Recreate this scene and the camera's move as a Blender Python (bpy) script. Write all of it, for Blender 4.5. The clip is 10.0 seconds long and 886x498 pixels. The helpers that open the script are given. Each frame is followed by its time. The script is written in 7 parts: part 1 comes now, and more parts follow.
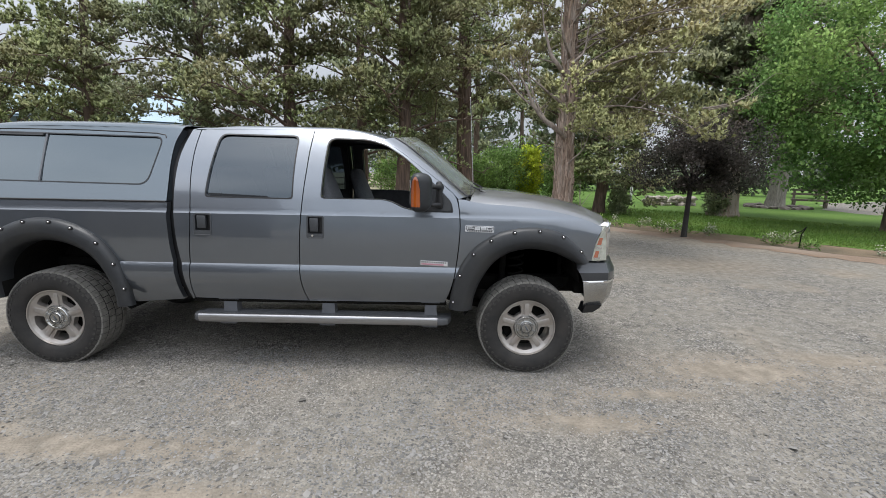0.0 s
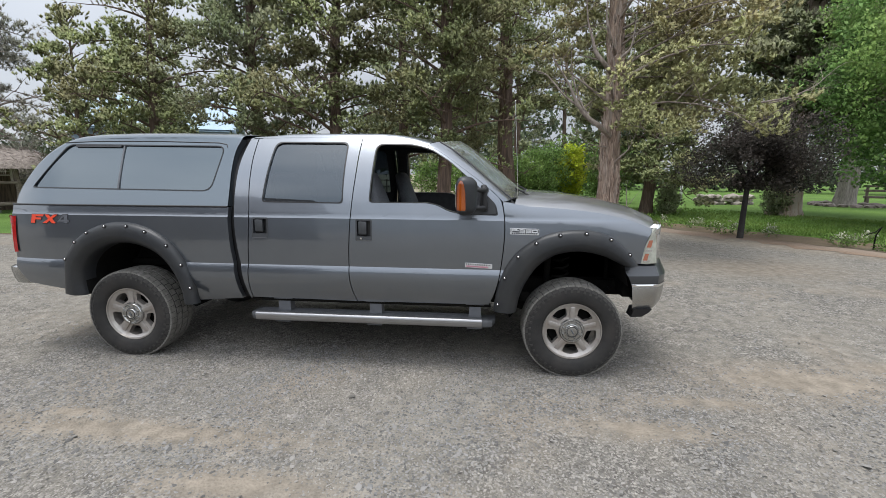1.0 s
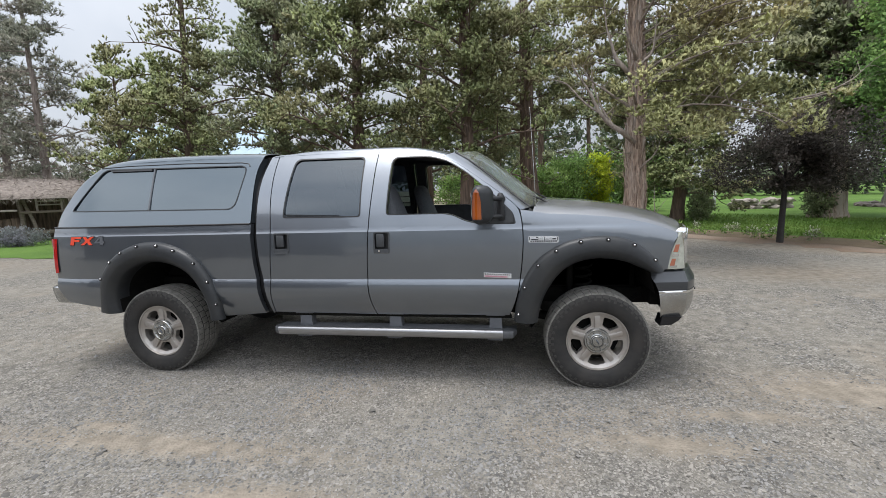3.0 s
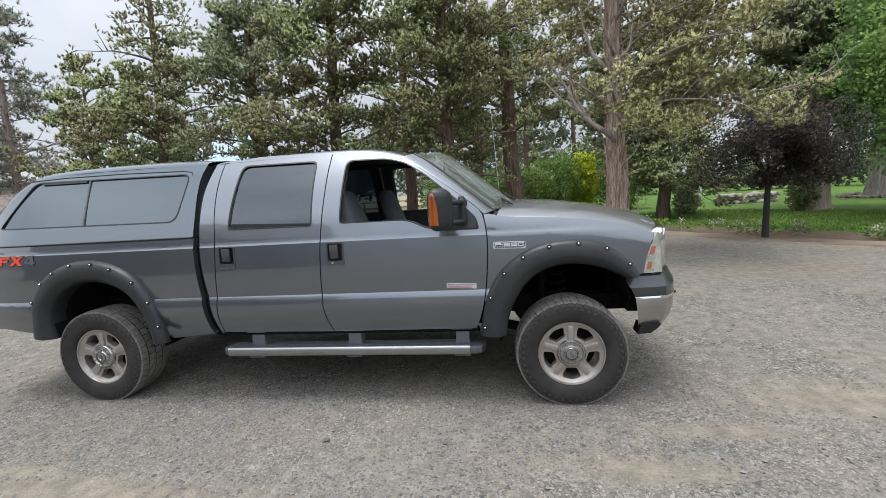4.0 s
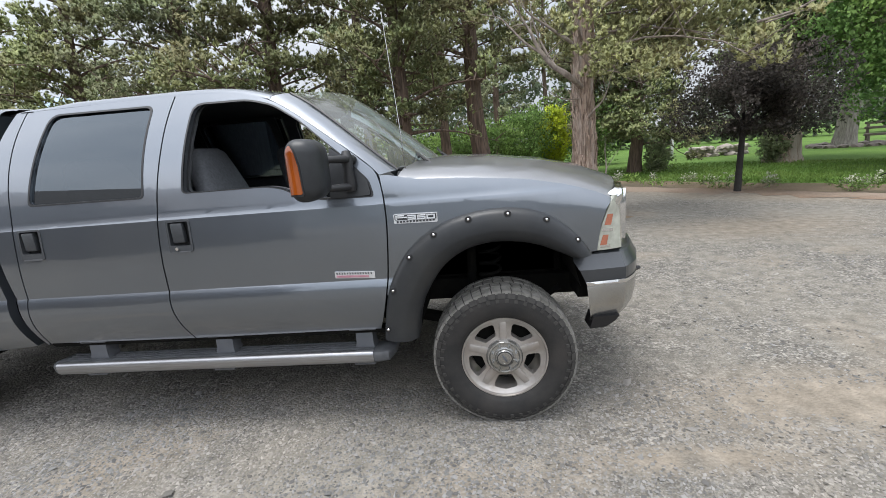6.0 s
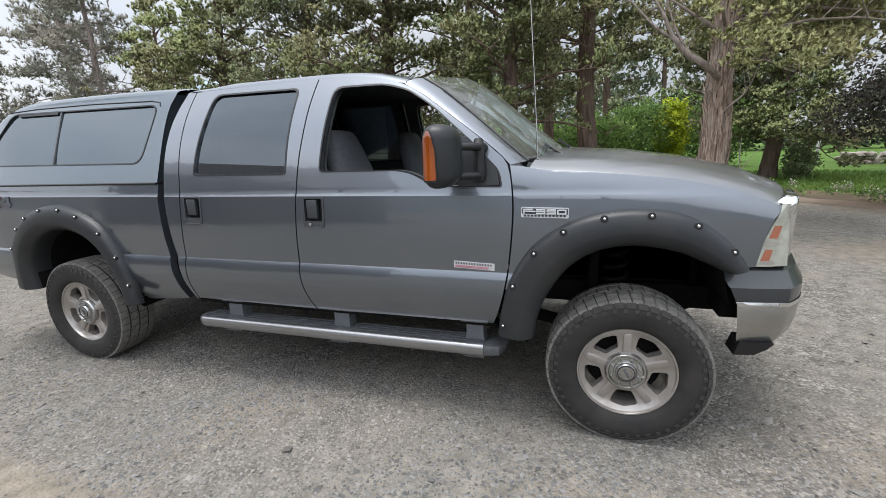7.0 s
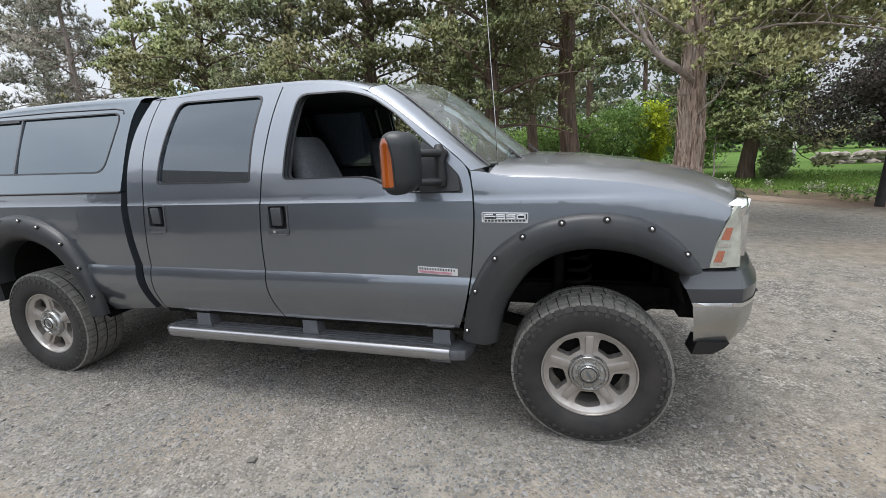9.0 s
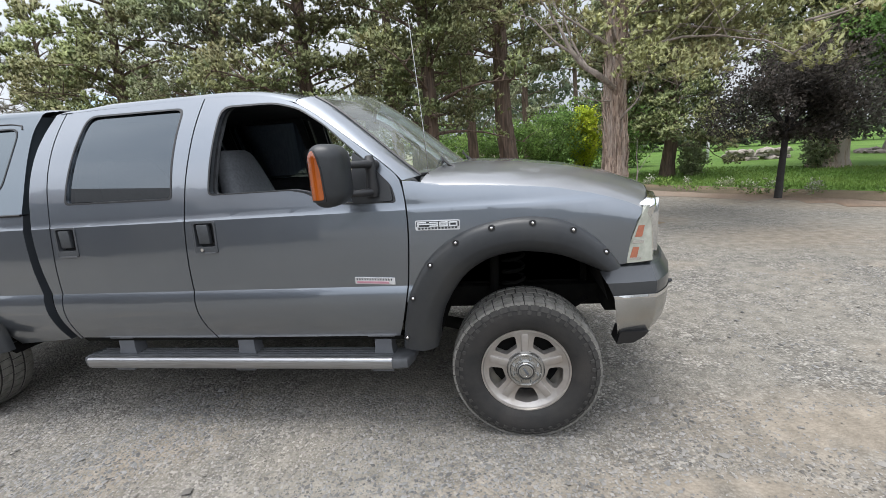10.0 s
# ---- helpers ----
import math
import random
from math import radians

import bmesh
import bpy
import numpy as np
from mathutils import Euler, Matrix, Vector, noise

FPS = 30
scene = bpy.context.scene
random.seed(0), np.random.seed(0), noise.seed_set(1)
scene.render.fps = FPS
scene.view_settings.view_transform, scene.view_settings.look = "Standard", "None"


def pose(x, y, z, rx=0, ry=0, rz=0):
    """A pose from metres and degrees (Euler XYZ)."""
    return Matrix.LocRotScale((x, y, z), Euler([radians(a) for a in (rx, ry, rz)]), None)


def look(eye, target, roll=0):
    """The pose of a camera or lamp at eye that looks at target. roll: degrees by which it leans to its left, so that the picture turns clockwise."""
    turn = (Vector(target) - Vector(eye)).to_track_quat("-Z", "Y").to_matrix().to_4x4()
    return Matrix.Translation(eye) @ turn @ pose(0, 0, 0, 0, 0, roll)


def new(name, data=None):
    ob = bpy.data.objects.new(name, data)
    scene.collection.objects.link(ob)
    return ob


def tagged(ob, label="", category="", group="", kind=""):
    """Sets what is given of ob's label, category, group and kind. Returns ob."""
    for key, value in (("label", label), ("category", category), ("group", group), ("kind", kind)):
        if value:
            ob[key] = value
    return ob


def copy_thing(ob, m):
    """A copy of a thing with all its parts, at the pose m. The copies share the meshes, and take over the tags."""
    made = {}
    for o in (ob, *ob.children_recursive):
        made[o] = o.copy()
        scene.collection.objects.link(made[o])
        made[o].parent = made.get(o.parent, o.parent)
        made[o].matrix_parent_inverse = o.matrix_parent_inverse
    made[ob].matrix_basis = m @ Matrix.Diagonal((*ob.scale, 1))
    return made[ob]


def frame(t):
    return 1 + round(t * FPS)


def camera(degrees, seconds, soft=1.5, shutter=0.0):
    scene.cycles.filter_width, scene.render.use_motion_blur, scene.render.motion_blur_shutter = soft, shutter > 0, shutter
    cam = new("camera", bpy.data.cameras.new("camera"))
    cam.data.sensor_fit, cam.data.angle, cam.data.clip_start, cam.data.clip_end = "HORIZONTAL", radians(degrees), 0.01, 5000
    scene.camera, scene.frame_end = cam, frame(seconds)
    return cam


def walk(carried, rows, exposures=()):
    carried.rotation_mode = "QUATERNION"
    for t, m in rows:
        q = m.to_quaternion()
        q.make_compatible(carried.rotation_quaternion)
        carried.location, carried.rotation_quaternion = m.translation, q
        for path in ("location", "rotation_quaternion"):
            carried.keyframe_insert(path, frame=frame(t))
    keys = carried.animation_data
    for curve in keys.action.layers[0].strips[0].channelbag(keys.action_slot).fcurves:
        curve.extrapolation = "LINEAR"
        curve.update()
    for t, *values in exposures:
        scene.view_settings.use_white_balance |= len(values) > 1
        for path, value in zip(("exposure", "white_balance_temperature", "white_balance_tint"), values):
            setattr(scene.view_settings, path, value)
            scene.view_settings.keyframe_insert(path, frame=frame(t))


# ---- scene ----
cam = camera(93.0, 10.0, soft=0.7)
EXPOSURE = 0.65
PATH = [
    (0, (3.264, -3.366, 1.679), (3.262, -1.398, 1.324), 1.1),
    (0.5, (3.237, -3.388, 1.692), (3.137, -1.423, 1.335), 0.5),
    (1, (3.224, -3.409, 1.699), (3.034, -1.449, 1.346), 0.2),
    (1.5, (3.229, -3.412, 1.692), (3.001, -1.455, 1.35), 0.3),
    (2, (3.235, -3.409, 1.689), (2.98, -1.455, 1.347), 0.3),
    (2.5, (3.254, -3.414, 1.685), (2.953, -1.462, 1.365), -0.7),
    (2.7, (3.277, -3.402, 1.676), (2.961, -1.451, 1.371), -1.2),
    (3.8, (3.401, -3.169, 1.633), (3.121, -1.204, 1.389), -3.5),
    (4, (3.499, -3.064, 1.65), (3.22, -1.102, 1.383), -3.6),
    (4.5, (3.573, -2.85, 1.631), (3.311, -0.887, 1.351), -3.5),
    (5, (3.653, -2.542, 1.626), (3.436, -0.579, 1.314), -3.1),
    (5.2, (3.725, -2.472, 1.604), (3.534, -0.51, 1.266), -4.1),
    (6.3, (3.892, -2.117, 1.576), (3.703, -0.187, 1.086), -5.1),
    (6.5, (3.827, -2.108, 1.576), (3.537, -0.194, 1.076), -3.8),
    (7, (3.682, -2.134, 1.584), (3.098, -0.282, 1.107), -2.3),
    (7.5, (3.635, -2.146, 1.594), (2.966, -0.322, 1.121), -1.3),
    (8, (3.632, -2.156, 1.588), (2.902, -0.354, 1.119), -0.4),
    (8.5, (3.681, -2.134, 1.594), (2.936, -0.337, 1.131), -1.2),
    (9, (3.817, -2.101, 1.592), (3.281, -0.231, 1.128), -2.8),
    (9.5, (3.904, -2.093, 1.605), (3.561, -0.175, 1.154), -3.7),
    (10, (3.893, -2.119, 1.608), (3.594, -0.193, 1.156), -4.2),
]
walk(cam, [(t, look(eye, target, roll)) for t, eye, target, roll in PATH], [(0.0, EXPOSURE - 0.05), (5.2, EXPOSURE + 0.06), (6.4, EXPOSURE + 0.25), (7.3, EXPOSURE), (8.6, EXPOSURE), (9.6, EXPOSURE + 0.25), (10.0, EXPOSURE + 0.25)])

# ---- world and light ----
SUN_EL, SUN_AZ = 82.0, 240.0
world = bpy.data.worlds.new("sky")
scene.world = world
world.use_nodes = True
wn = world.node_tree
wn.nodes.clear()
sky = wn.nodes.new("ShaderNodeTexSky")
sky.sky_type, sky.sun_disc = "NISHITA", False
sky.sun_elevation, sky.sun_rotation = radians(SUN_EL), radians(SUN_AZ)
sky.dust_density, sky.air_density, sky.ozone_density = 3.0, 1.0, 1.0
# a thin overcast: the blue is veiled by grey-white cloud with soft darker patches
coord = wn.nodes.new("ShaderNodeTexCoord")
cloud = wn.nodes.new("ShaderNodeTexNoise")
cloud.inputs["Scale"].default_value, cloud.inputs["Detail"].default_value = 2.2, 5.0
wn.links.new(coord.outputs["Generated"], cloud.inputs["Vector"])
ramp = wn.nodes.new("ShaderNodeValToRGB")
ramp.color_ramp.elements[0].position, ramp.color_ramp.elements[0].color = 0.3, (5.9, 6.5, 7.35, 1)
ramp.color_ramp.elements[1].position, ramp.color_ramp.elements[1].color = 0.7, (9.6, 9.8, 10.3, 1)
wn.links.new(cloud.outputs["Fac"], ramp.inputs["Fac"])
veil = wn.nodes.new("ShaderNodeMixRGB")
veil.inputs["Fac"].default_value = 0.8
wn.links.new(sky.outputs["Color"], veil.inputs["Color1"])
wn.links.new(ramp.outputs["Color"], veil.inputs["Color2"])
# an overcast sky is about three times as bright overhead as at the horizon
sepz = wn.nodes.new("ShaderNodeSeparateXYZ")
wn.links.new(coord.outputs["Generated"], sepz.inputs["Vector"])
grade = wn.nodes.new("ShaderNodeMapRange")
grade.inputs["From Min"].default_value, grade.inputs["From Max"].default_value = 0.0, 1.0
grade.inputs["To Min"].default_value, grade.inputs["To Max"].default_value = 0.090, 0.196
wn.links.new(sepz.outputs["Z"], grade.inputs["Value"])
back = wn.nodes.new("ShaderNodeBackground")
# and brighter on the sun's side than opposite it
side = wn.nodes.new("ShaderNodeMapRange")
side.inputs["From Min"].default_value, side.inputs["From Max"].default_value = -1.0, 1.0
side.inputs["To Min"].default_value, side.inputs["To Max"].default_value = 1.20, 0.52
wn.links.new(sepz.outputs["Y"], side.inputs["Value"])
glow = wn.nodes.new("ShaderNodeMath")
glow.operation = "MULTIPLY"
wn.links.new(grade.outputs["Result"], glow.inputs[0])
wn.links.new(side.outputs["Result"], glow.inputs[1])
wn.links.new(glow.outputs["Value"], back.inputs["Strength"])
wn.links.new(veil.outputs["Color"], back.inputs["Color"])
out = wn.nodes.new("ShaderNodeOutputWorld")
wn.links.new(back.outputs["Background"], out.inputs["Surface"])

sun = new("sun", bpy.data.lights.new("sun", "SUN"))
sun.data.energy, sun.data.angle, sun.data.color = 1.5, radians(25), (1.0, 0.99, 0.98)
sun_from = Vector((-0.12, -0.07, 1.0)).normalized()
sun.rotation_euler = sun_from.to_track_quat("Z", "Y").to_euler()


# ---- materials ----
def mat(name, c1, c2=None, scale=6.0, rough=0.6, metal=0.0, bump=0.0, bscale=60.0, bdist=0.02, coat=0.0, ior=1.5,
        island=0.0, obrand=0.0, dirt=None, dirt_scale=3.0, stretch=(1, 1, 1), detail=5.0, c3=None, s3=0.7, emit=0.0):
    m = bpy.data.materials.new(name)
    m.use_nodes = True
    t = m.node_tree
    n, l = t.nodes, t.links
    b = n["Principled BSDF"]
    b.inputs["Roughness"].default_value, b.inputs["Metallic"].default_value = rough, metal
    b.inputs["Coat Weight"].default_value, b.inputs["IOR"].default_value = coat, ior
    b.inputs["Coat Roughness"].default_value = 0.04
    tc = n.new("ShaderNodeTexCoord")
    mp = n.new("ShaderNodeMapping")
    mp.inputs["Scale"].default_value = stretch
    l.new(tc.outputs["Object"], mp.inputs["Vector"])

    def noise_fac(sc, lo, hi, det=detail):
        x = n.new("ShaderNodeTexNoise")
        x.inputs["Scale"].default_value, x.inputs["Detail"].default_value = sc, det
        l.new(mp.outputs["Vector"], x.inputs["Vector"])
        r = n.new("ShaderNodeMapRange")
        r.inputs["From Min"].default_value, r.inputs["From Max"].default_value = lo, hi
        l.new(x.outputs["Fac"], r.inputs["Value"])
        return r.outputs["Result"]

    def mix(fac, a, c):
        x = n.new("ShaderNodeMixRGB")
        if isinstance(fac, float):
            x.inputs["Fac"].default_value = fac
        else:
            l.new(fac, x.inputs["Fac"])
        for key, v in (("Color1", a), ("Color2", c)):
            if isinstance(v, tuple):
                x.inputs[key].default_value = (*v, 1)
            else:
                l.new(v, x.inputs[key])
        return x.outputs["Color"]

    col = mix(noise_fac(scale, 0.35, 0.65), c1, c2 or tuple(v * 0.8 for v in c1))
    if c3:
        col = mix(noise_fac(s3, 0.42, 0.62), col, c3)
    if dirt:
        col = mix(noise_fac(dirt_scale, 0.5, 0.75), col, dirt)
    if island or obrand:
        src = n.new("ShaderNodeNewGeometry").outputs["Random Per Island"] if island else n.new("ShaderNodeObjectInfo").outputs["Random"]
        r = n.new("ShaderNodeMapRange")
        k = island or obrand
        r.inputs["To Min"].default_value, r.inputs["To Max"].default_value = 1 - k, 1 + k
        l.new(src, r.inputs["Value"])
        h = n.new("ShaderNodeHueSaturation")
        l.new(r.outputs["Result"], h.inputs["Value"])
        l.new(col, h.inputs["Color"])
        col = h.outputs["Color"]
    l.new(col, b.inputs["Base Color"])
    if bump:
        x = n.new("ShaderNodeTexNoise")
        x.inputs["Scale"].default_value, x.inputs["Detail"].default_value = bscale, 6
        l.new(mp.outputs["Vector"], x.inputs["Vector"])
        bp = n.new("ShaderNodeBump")
        bp.inputs["Strength"].default_value, bp.inputs["Distance"].default_value = bump, bdist
        l.new(x.outputs["Fac"], bp.inputs["Height"])
        l.new(bp.outputs["Normal"], b.inputs["Normal"])
        if coat:
            l.new(bp.outputs["Normal"], b.inputs["Coat Normal"])
    return m


def glass(name, tint, rough=0.0, ior=1.45):
    m = bpy.data.materials.new(name)
    m.use_nodes = True
    b = m.node_tree.nodes["Principled BSDF"]
    b.inputs["Base Color"].default_value = (*tint, 1)
    b.inputs["Transmission Weight"].default_value, b.inputs["Roughness"].default_value, b.inputs["IOR"].default_value = 1.0, rough, ior
    return m


def sheet_glass(name, tint, ior=1.65, gloss=(1, 1, 1), dust_sheen=0.0):
    """Thin clear glass: see-through, with a gloss that grows at grazing angles."""
    m = bpy.data.materials.new(name)
    m.use_nodes = True
    t = m.node_tree
    t.nodes.clear()
    tr, gl, mx = t.nodes.new("ShaderNodeBsdfTransparent"), t.nodes.new("ShaderNodeBsdfGlossy"), t.nodes.new("ShaderNodeMixShader")
    fr, ot = t.nodes.new("ShaderNodeFresnel"), t.nodes.new("ShaderNodeOutputMaterial")
    fr.inputs["IOR"].default_value = ior
    tr.inputs["Color"].default_value = (*tint, 1)
    gl.inputs["Roughness"].default_value = 0.01
    gl.inputs["Color"].default_value = (*gloss, 1)
    t.links.new(fr.outputs["Fac"], mx.inputs["Fac"])
    t.links.new(tr.outputs["BSDF"], mx.inputs[1])
    t.links.new(gl.outputs["BSDF"], mx.inputs[2])
    last = mx
    if dust_sheen:
        # diffuse layer for dust and for sky reflection painted onto the pane
        df, last = t.nodes.new("ShaderNodeBsdfDiffuse"), t.nodes.new("ShaderNodeMixShader")
        df.inputs["Color"].default_value = (0.34, 0.36, 0.31, 1)
        nz = t.nodes.new("ShaderNodeTexNoise")
        nz.inputs["Scale"].default_value = 7.0
        rg = t.nodes.new("ShaderNodeMapRange")
        rg.inputs["To Min"].default_value, rg.inputs["To Max"].default_value = dust_sheen * 0.4, dust_sheen * 1.6
        t.links.new(nz.outputs["Fac"], rg.inputs["Value"])
        t.links.new(rg.outputs["Result"], last.inputs["Fac"])
        t.links.new(mx.outputs["Shader"], last.inputs[1])
        t.links.new(df.outputs["BSDF"], last.inputs[2])
    t.links.new(last.outputs["Shader"], ot.inputs["Surface"])
    return m


PAINT = mat("grey_metallic_paint", (0.152, 0.170, 0.193), (0.137, 0.153, 0.174), scale=900, rough=0.32, metal=0.82, coat=1.0, bump=0.14, bscale=2.6, dirt=(0.155, 0.172, 0.194), dirt_scale=2.5)
PAINT.node_tree.nodes["Principled BSDF"].inputs["Coat IOR"].default_value = 1.75
# paler than PAINT: thin dust, plus the hood's sky reflection put into the colour
PAINT_DUST_SHEEN = mat("dust_and_sheen_grey_paint", (0.2, 0.205, 0.21), (0.17, 0.175, 0.185), scale=700, rough=0.36, metal=0.6, coat=0.8, dirt=(0.24, 0.235, 0.22), dirt_scale=1.6)
TOPPER = mat("topper_paint", (0.104, 0.130, 0.150), (0.096, 0.120, 0.139), scale=900, rough=0.3, metal=0.8, coat=1.0)
FLARE = mat("flare_plastic", (0.022, 0.0238, 0.026), (0.0185, 0.02, 0.022), scale=30, rough=0.42, ior=1.42, bump=0.05, bscale=300, dirt=(0.032, 0.032, 0.031), dirt_scale=4)
HANDLE = mat("worn_handle_plastic", (0.045, 0.048, 0.052), (0.036, 0.039, 0.043), scale=40, rough=0.45, bump=0.05, bscale=300)
PAD = mat("dark_pad_paint", (0.04, 0.043, 0.047), (0.034, 0.037, 0.041), scale=200, rough=0.32, metal=0.2, coat=0.5)
BLACK = mat("black_plastic", (0.011, 0.011, 0.012), (0.008, 0.008, 0.009), rough=0.5, bump=0.05, bscale=200)
# near-black: the shade of wheel wells and underside is put into the colour
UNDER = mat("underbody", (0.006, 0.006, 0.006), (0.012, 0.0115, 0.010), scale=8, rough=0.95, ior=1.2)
RUBBER = mat("tyre_rubber", (0.018, 0.0175, 0.0168), (0.027, 0.0253, 0.0235), scale=14, rough=0.75, ior=1.42, bump=0.15, bscale=150, dirt=(0.036, 0.032, 0.029), dirt_scale=5)
LUGS = mat("dusty_sidewall_rubber", (0.05, 0.047, 0.043), (0.034, 0.0325, 0.03), scale=25, rough=0.85, ior=1.42, bump=0.15, bscale=150)
TREAD = mat("dusty_tread", (0.175, 0.168, 0.152), (0.115, 0.11, 0.098), scale=25, rough=0.9, bump=0.2, bscale=150)
RIM = mat("cast_alloy", (0.42, 0.392, 0.365), (0.34, 0.315, 0.29), scale=12, rough=0.32, metal=0.6, coat=0.25, dirt=(0.34, 0.305, 0.27), dirt_scale=9)
CHROME = mat("chrome", (0.75, 0.75, 0.75), (0.68, 0.68, 0.68), scale=8, rough=0.1, metal=1.0)
DULL_CHROME = mat("dusty_chrome", (0.46, 0.46, 0.45), (0.35, 0.35, 0.34), scale=5, rough=0.24, metal=0.9, dirt=(0.36, 0.35, 0.32), dirt_scale=6)
ALU = mat("brushed_aluminium", (0.42, 0.42, 0.43), (0.34, 0.34, 0.35), scale=9, rough=0.36, metal=0.9, stretch=(1, 30, 30), dirt=(0.3, 0.295, 0.28), dirt_scale=5)
STEP = mat("step_plastic", (0.085, 0.088, 0.094), (0.065, 0.068, 0.072), scale=20, rough=0.5, bump=0.1, bscale=200)
BRACKET = mat("grey_bracket", (0.1, 0.105, 0.115), (0.08, 0.085, 0.095), scale=8, rough=0.5)
TINT = mat("privacy_glass", (0.016, 0.022, 0.028), (0.02, 0.027, 0.033), scale=2, rough=0.015, ior=2.2)
TINT.node_tree.nodes["Principled BSDF"].inputs["Specular Tint"].default_value = (0.82, 0.94, 1.0, 1)
CLEAR = sheet_glass("windscreen_glass", (0.78, 0.9, 0.86), dust_sheen=0.16)
AMBER = mat("amber_lens", (0.30, 0.065, 0.006), (0.15, 0.028, 0.004), scale=5, rough=0.1, coat=1.0, stretch=(3, 3, 1))
AMBER2 = mat("amber_reflector", (0.42, 0.14, 0.075), (0.3, 0.1, 0.06), scale=30, rough=0.2, coat=1.0)
LENS = mat("hazed_headlamp_lens", (0.50, 0.51, 0.44), (0.33, 0.34, 0.29), scale=16, rough=0.15, coat=1.0, metal=0.2)
RED = mat("red_lens", (0.42, 0.016, 0.016), (0.3, 0.011, 0.011), scale=15, rough=0.12, coat=1.0)
DECAL = mat("red_decal", (0.7, 0.06, 0.02), (0.62, 0.05, 0.02), scale=20, rough=0.4)
RED_PRINT = mat("dull_red_print", (0.44, 0.22, 0.26), (0.36, 0.17, 0.21), scale=20, rough=0.4)
BADGE = mat("bright_badge", (0.7, 0.71, 0.72), (0.6, 0.61, 0.62), scale=12, rough=0.2, metal=0.45)
PRINT = mat("pale_badge_print", (0.62, 0.63, 0.64), (0.54, 0.55, 0.56), scale=30, rough=0.35)
REAR_GLASS = sheet_glass("tinted_rear_glass", (0.07, 0.09, 0.105), 1.95, (0.82, 0.92, 1.0))
DECAL_DARK = mat("dark_decal", (0.03, 0.03, 0.035), rough=0.4)
SEAT = mat("grey_seat_cloth", (0.115, 0.121, 0.131), (0.085, 0.09, 0.098), scale=60, rough=0.9, bump=0.1, bscale=300)
TRIM = mat("dark_cabin_trim", (0.06, 0.062, 0.067), (0.045, 0.047, 0.05), scale=20, rough=0.75)
RUST = mat("rusty_steel", (0.06, 0.04, 0.03), (0.03, 0.025, 0.022), scale=15, rough=0.8, bump=0.2, bscale=80)

BARK = mat("juniper_bark", (0.50, 0.385, 0.305), (0.15, 0.098, 0.07), scale=11, rough=0.95, bump=1.0, bscale=16, bdist=0.05, stretch=(3.5, 3.5, 0.4), c3=(0.44, 0.37, 0.315), s3=1.6)
BARK_STRIP = mat("peeling_juniper_bark", (0.40, 0.31, 0.245), (0.24, 0.17, 0.13), scale=5, rough=0.95, bump=0.5, bscale=20, stretch=(3, 3, 0.4), island=0.35)
BARK_GREY = mat("grey_bark", (0.33, 0.30, 0.265), (0.19, 0.165, 0.145), scale=6, rough=0.95, bump=0.8, bscale=10, stretch=(3, 3, 0.5))
BARK_PINE = mat("grey_brown_bark", (0.30, 0.25, 0.22), (0.17, 0.14, 0.122), scale=6, rough=0.95, bump=0.8, bscale=10, stretch=(3, 3, 0.5))
BARK_DARK = mat("dark_bark", (0.17, 0.12, 0.09), (0.07, 0.05, 0.038), scale=5, rough=0.95, bump=1.0, bscale=9, stretch=(3.5, 3.5, 0.35))
PLUM_BARK = mat("black_bark", (0.03, 0.027, 0.025), (0.018, 0.016, 0.015), scale=8, rough=0.9, bump=0.4, bscale=30)
DEAD = mat("dead_wood", (0.33, 0.28, 0.24), (0.17, 0.14, 0.12), scale=9, rough=0.9, bump=0.7, bscale=24, stretch=(2, 2, 1))


def leaf_mat(name, c1, c2, c3, island=0.35, rough=0.7, scale=1.1):
    m = mat(name, c1, c2, scale=scale, rough=rough, island=island, c3=c3, s3=0.45, detail=3)
    b = m.node_tree.nodes["Principled BSDF"]
    b.inputs["Specular IOR Level"].default_value = 0.25
    t = m.node_tree
    col = b.inputs["Base Color"].links[0].from_socket
    tr, mx = t.nodes.new("ShaderNodeBsdfTranslucent"), t.nodes.new("ShaderNodeMixShader")
    mx.inputs["Fac"].default_value = 0.45
    t.links.new(col, tr.inputs["Color"])
    t.links.new(b.outputs["BSDF"], mx.inputs[1])
    t.links.new(tr.outputs["BSDF"], mx.inputs[2])
    t.links.new(mx.outputs["Shader"], t.nodes["Material Output"].inputs["Surface"])
    return m


JUNI = leaf_mat("juniper_foliage", (0.205, 0.25, 0.118), (0.42, 0.46, 0.215), (0.30, 0.285, 0.155), 0.3, scale=3.5)
JUNI_OLIVE = leaf_mat("olive_juniper_foliage", (0.31, 0.33, 0.155), (0.53, 0.535, 0.275), (0.52, 0.45, 0.265), 0.3, scale=3.5)
JUNI_DARK = leaf_mat("dark_juniper_foliage", (0.18, 0.225, 0.125), (0.41, 0.46, 0.25), (0.30, 0.305, 0.185), 0.3, scale=3.0)
PINE = leaf_mat("grey_pine_foliage", (0.33, 0.34, 0.265), (0.25, 0.265, 0.2), (0.37, 0.34, 0.285))
MAPLE = leaf_mat("bright_green_leaves", (0.22, 0.385, 0.115), (0.135, 0.25, 0.085), (0.31, 0.45, 0.14))
PLUM = leaf_mat("dark_plum_leaves", (0.068, 0.062, 0.055), (0.108, 0.09, 0.078), (0.062, 0.070, 0.052), 0.5)
SHRUB = leaf_mat("green_shrub_leaves", (0.19, 0.30, 0.08), (0.14, 0.24, 0.07), (0.25, 0.36, 0.10), 0.5)
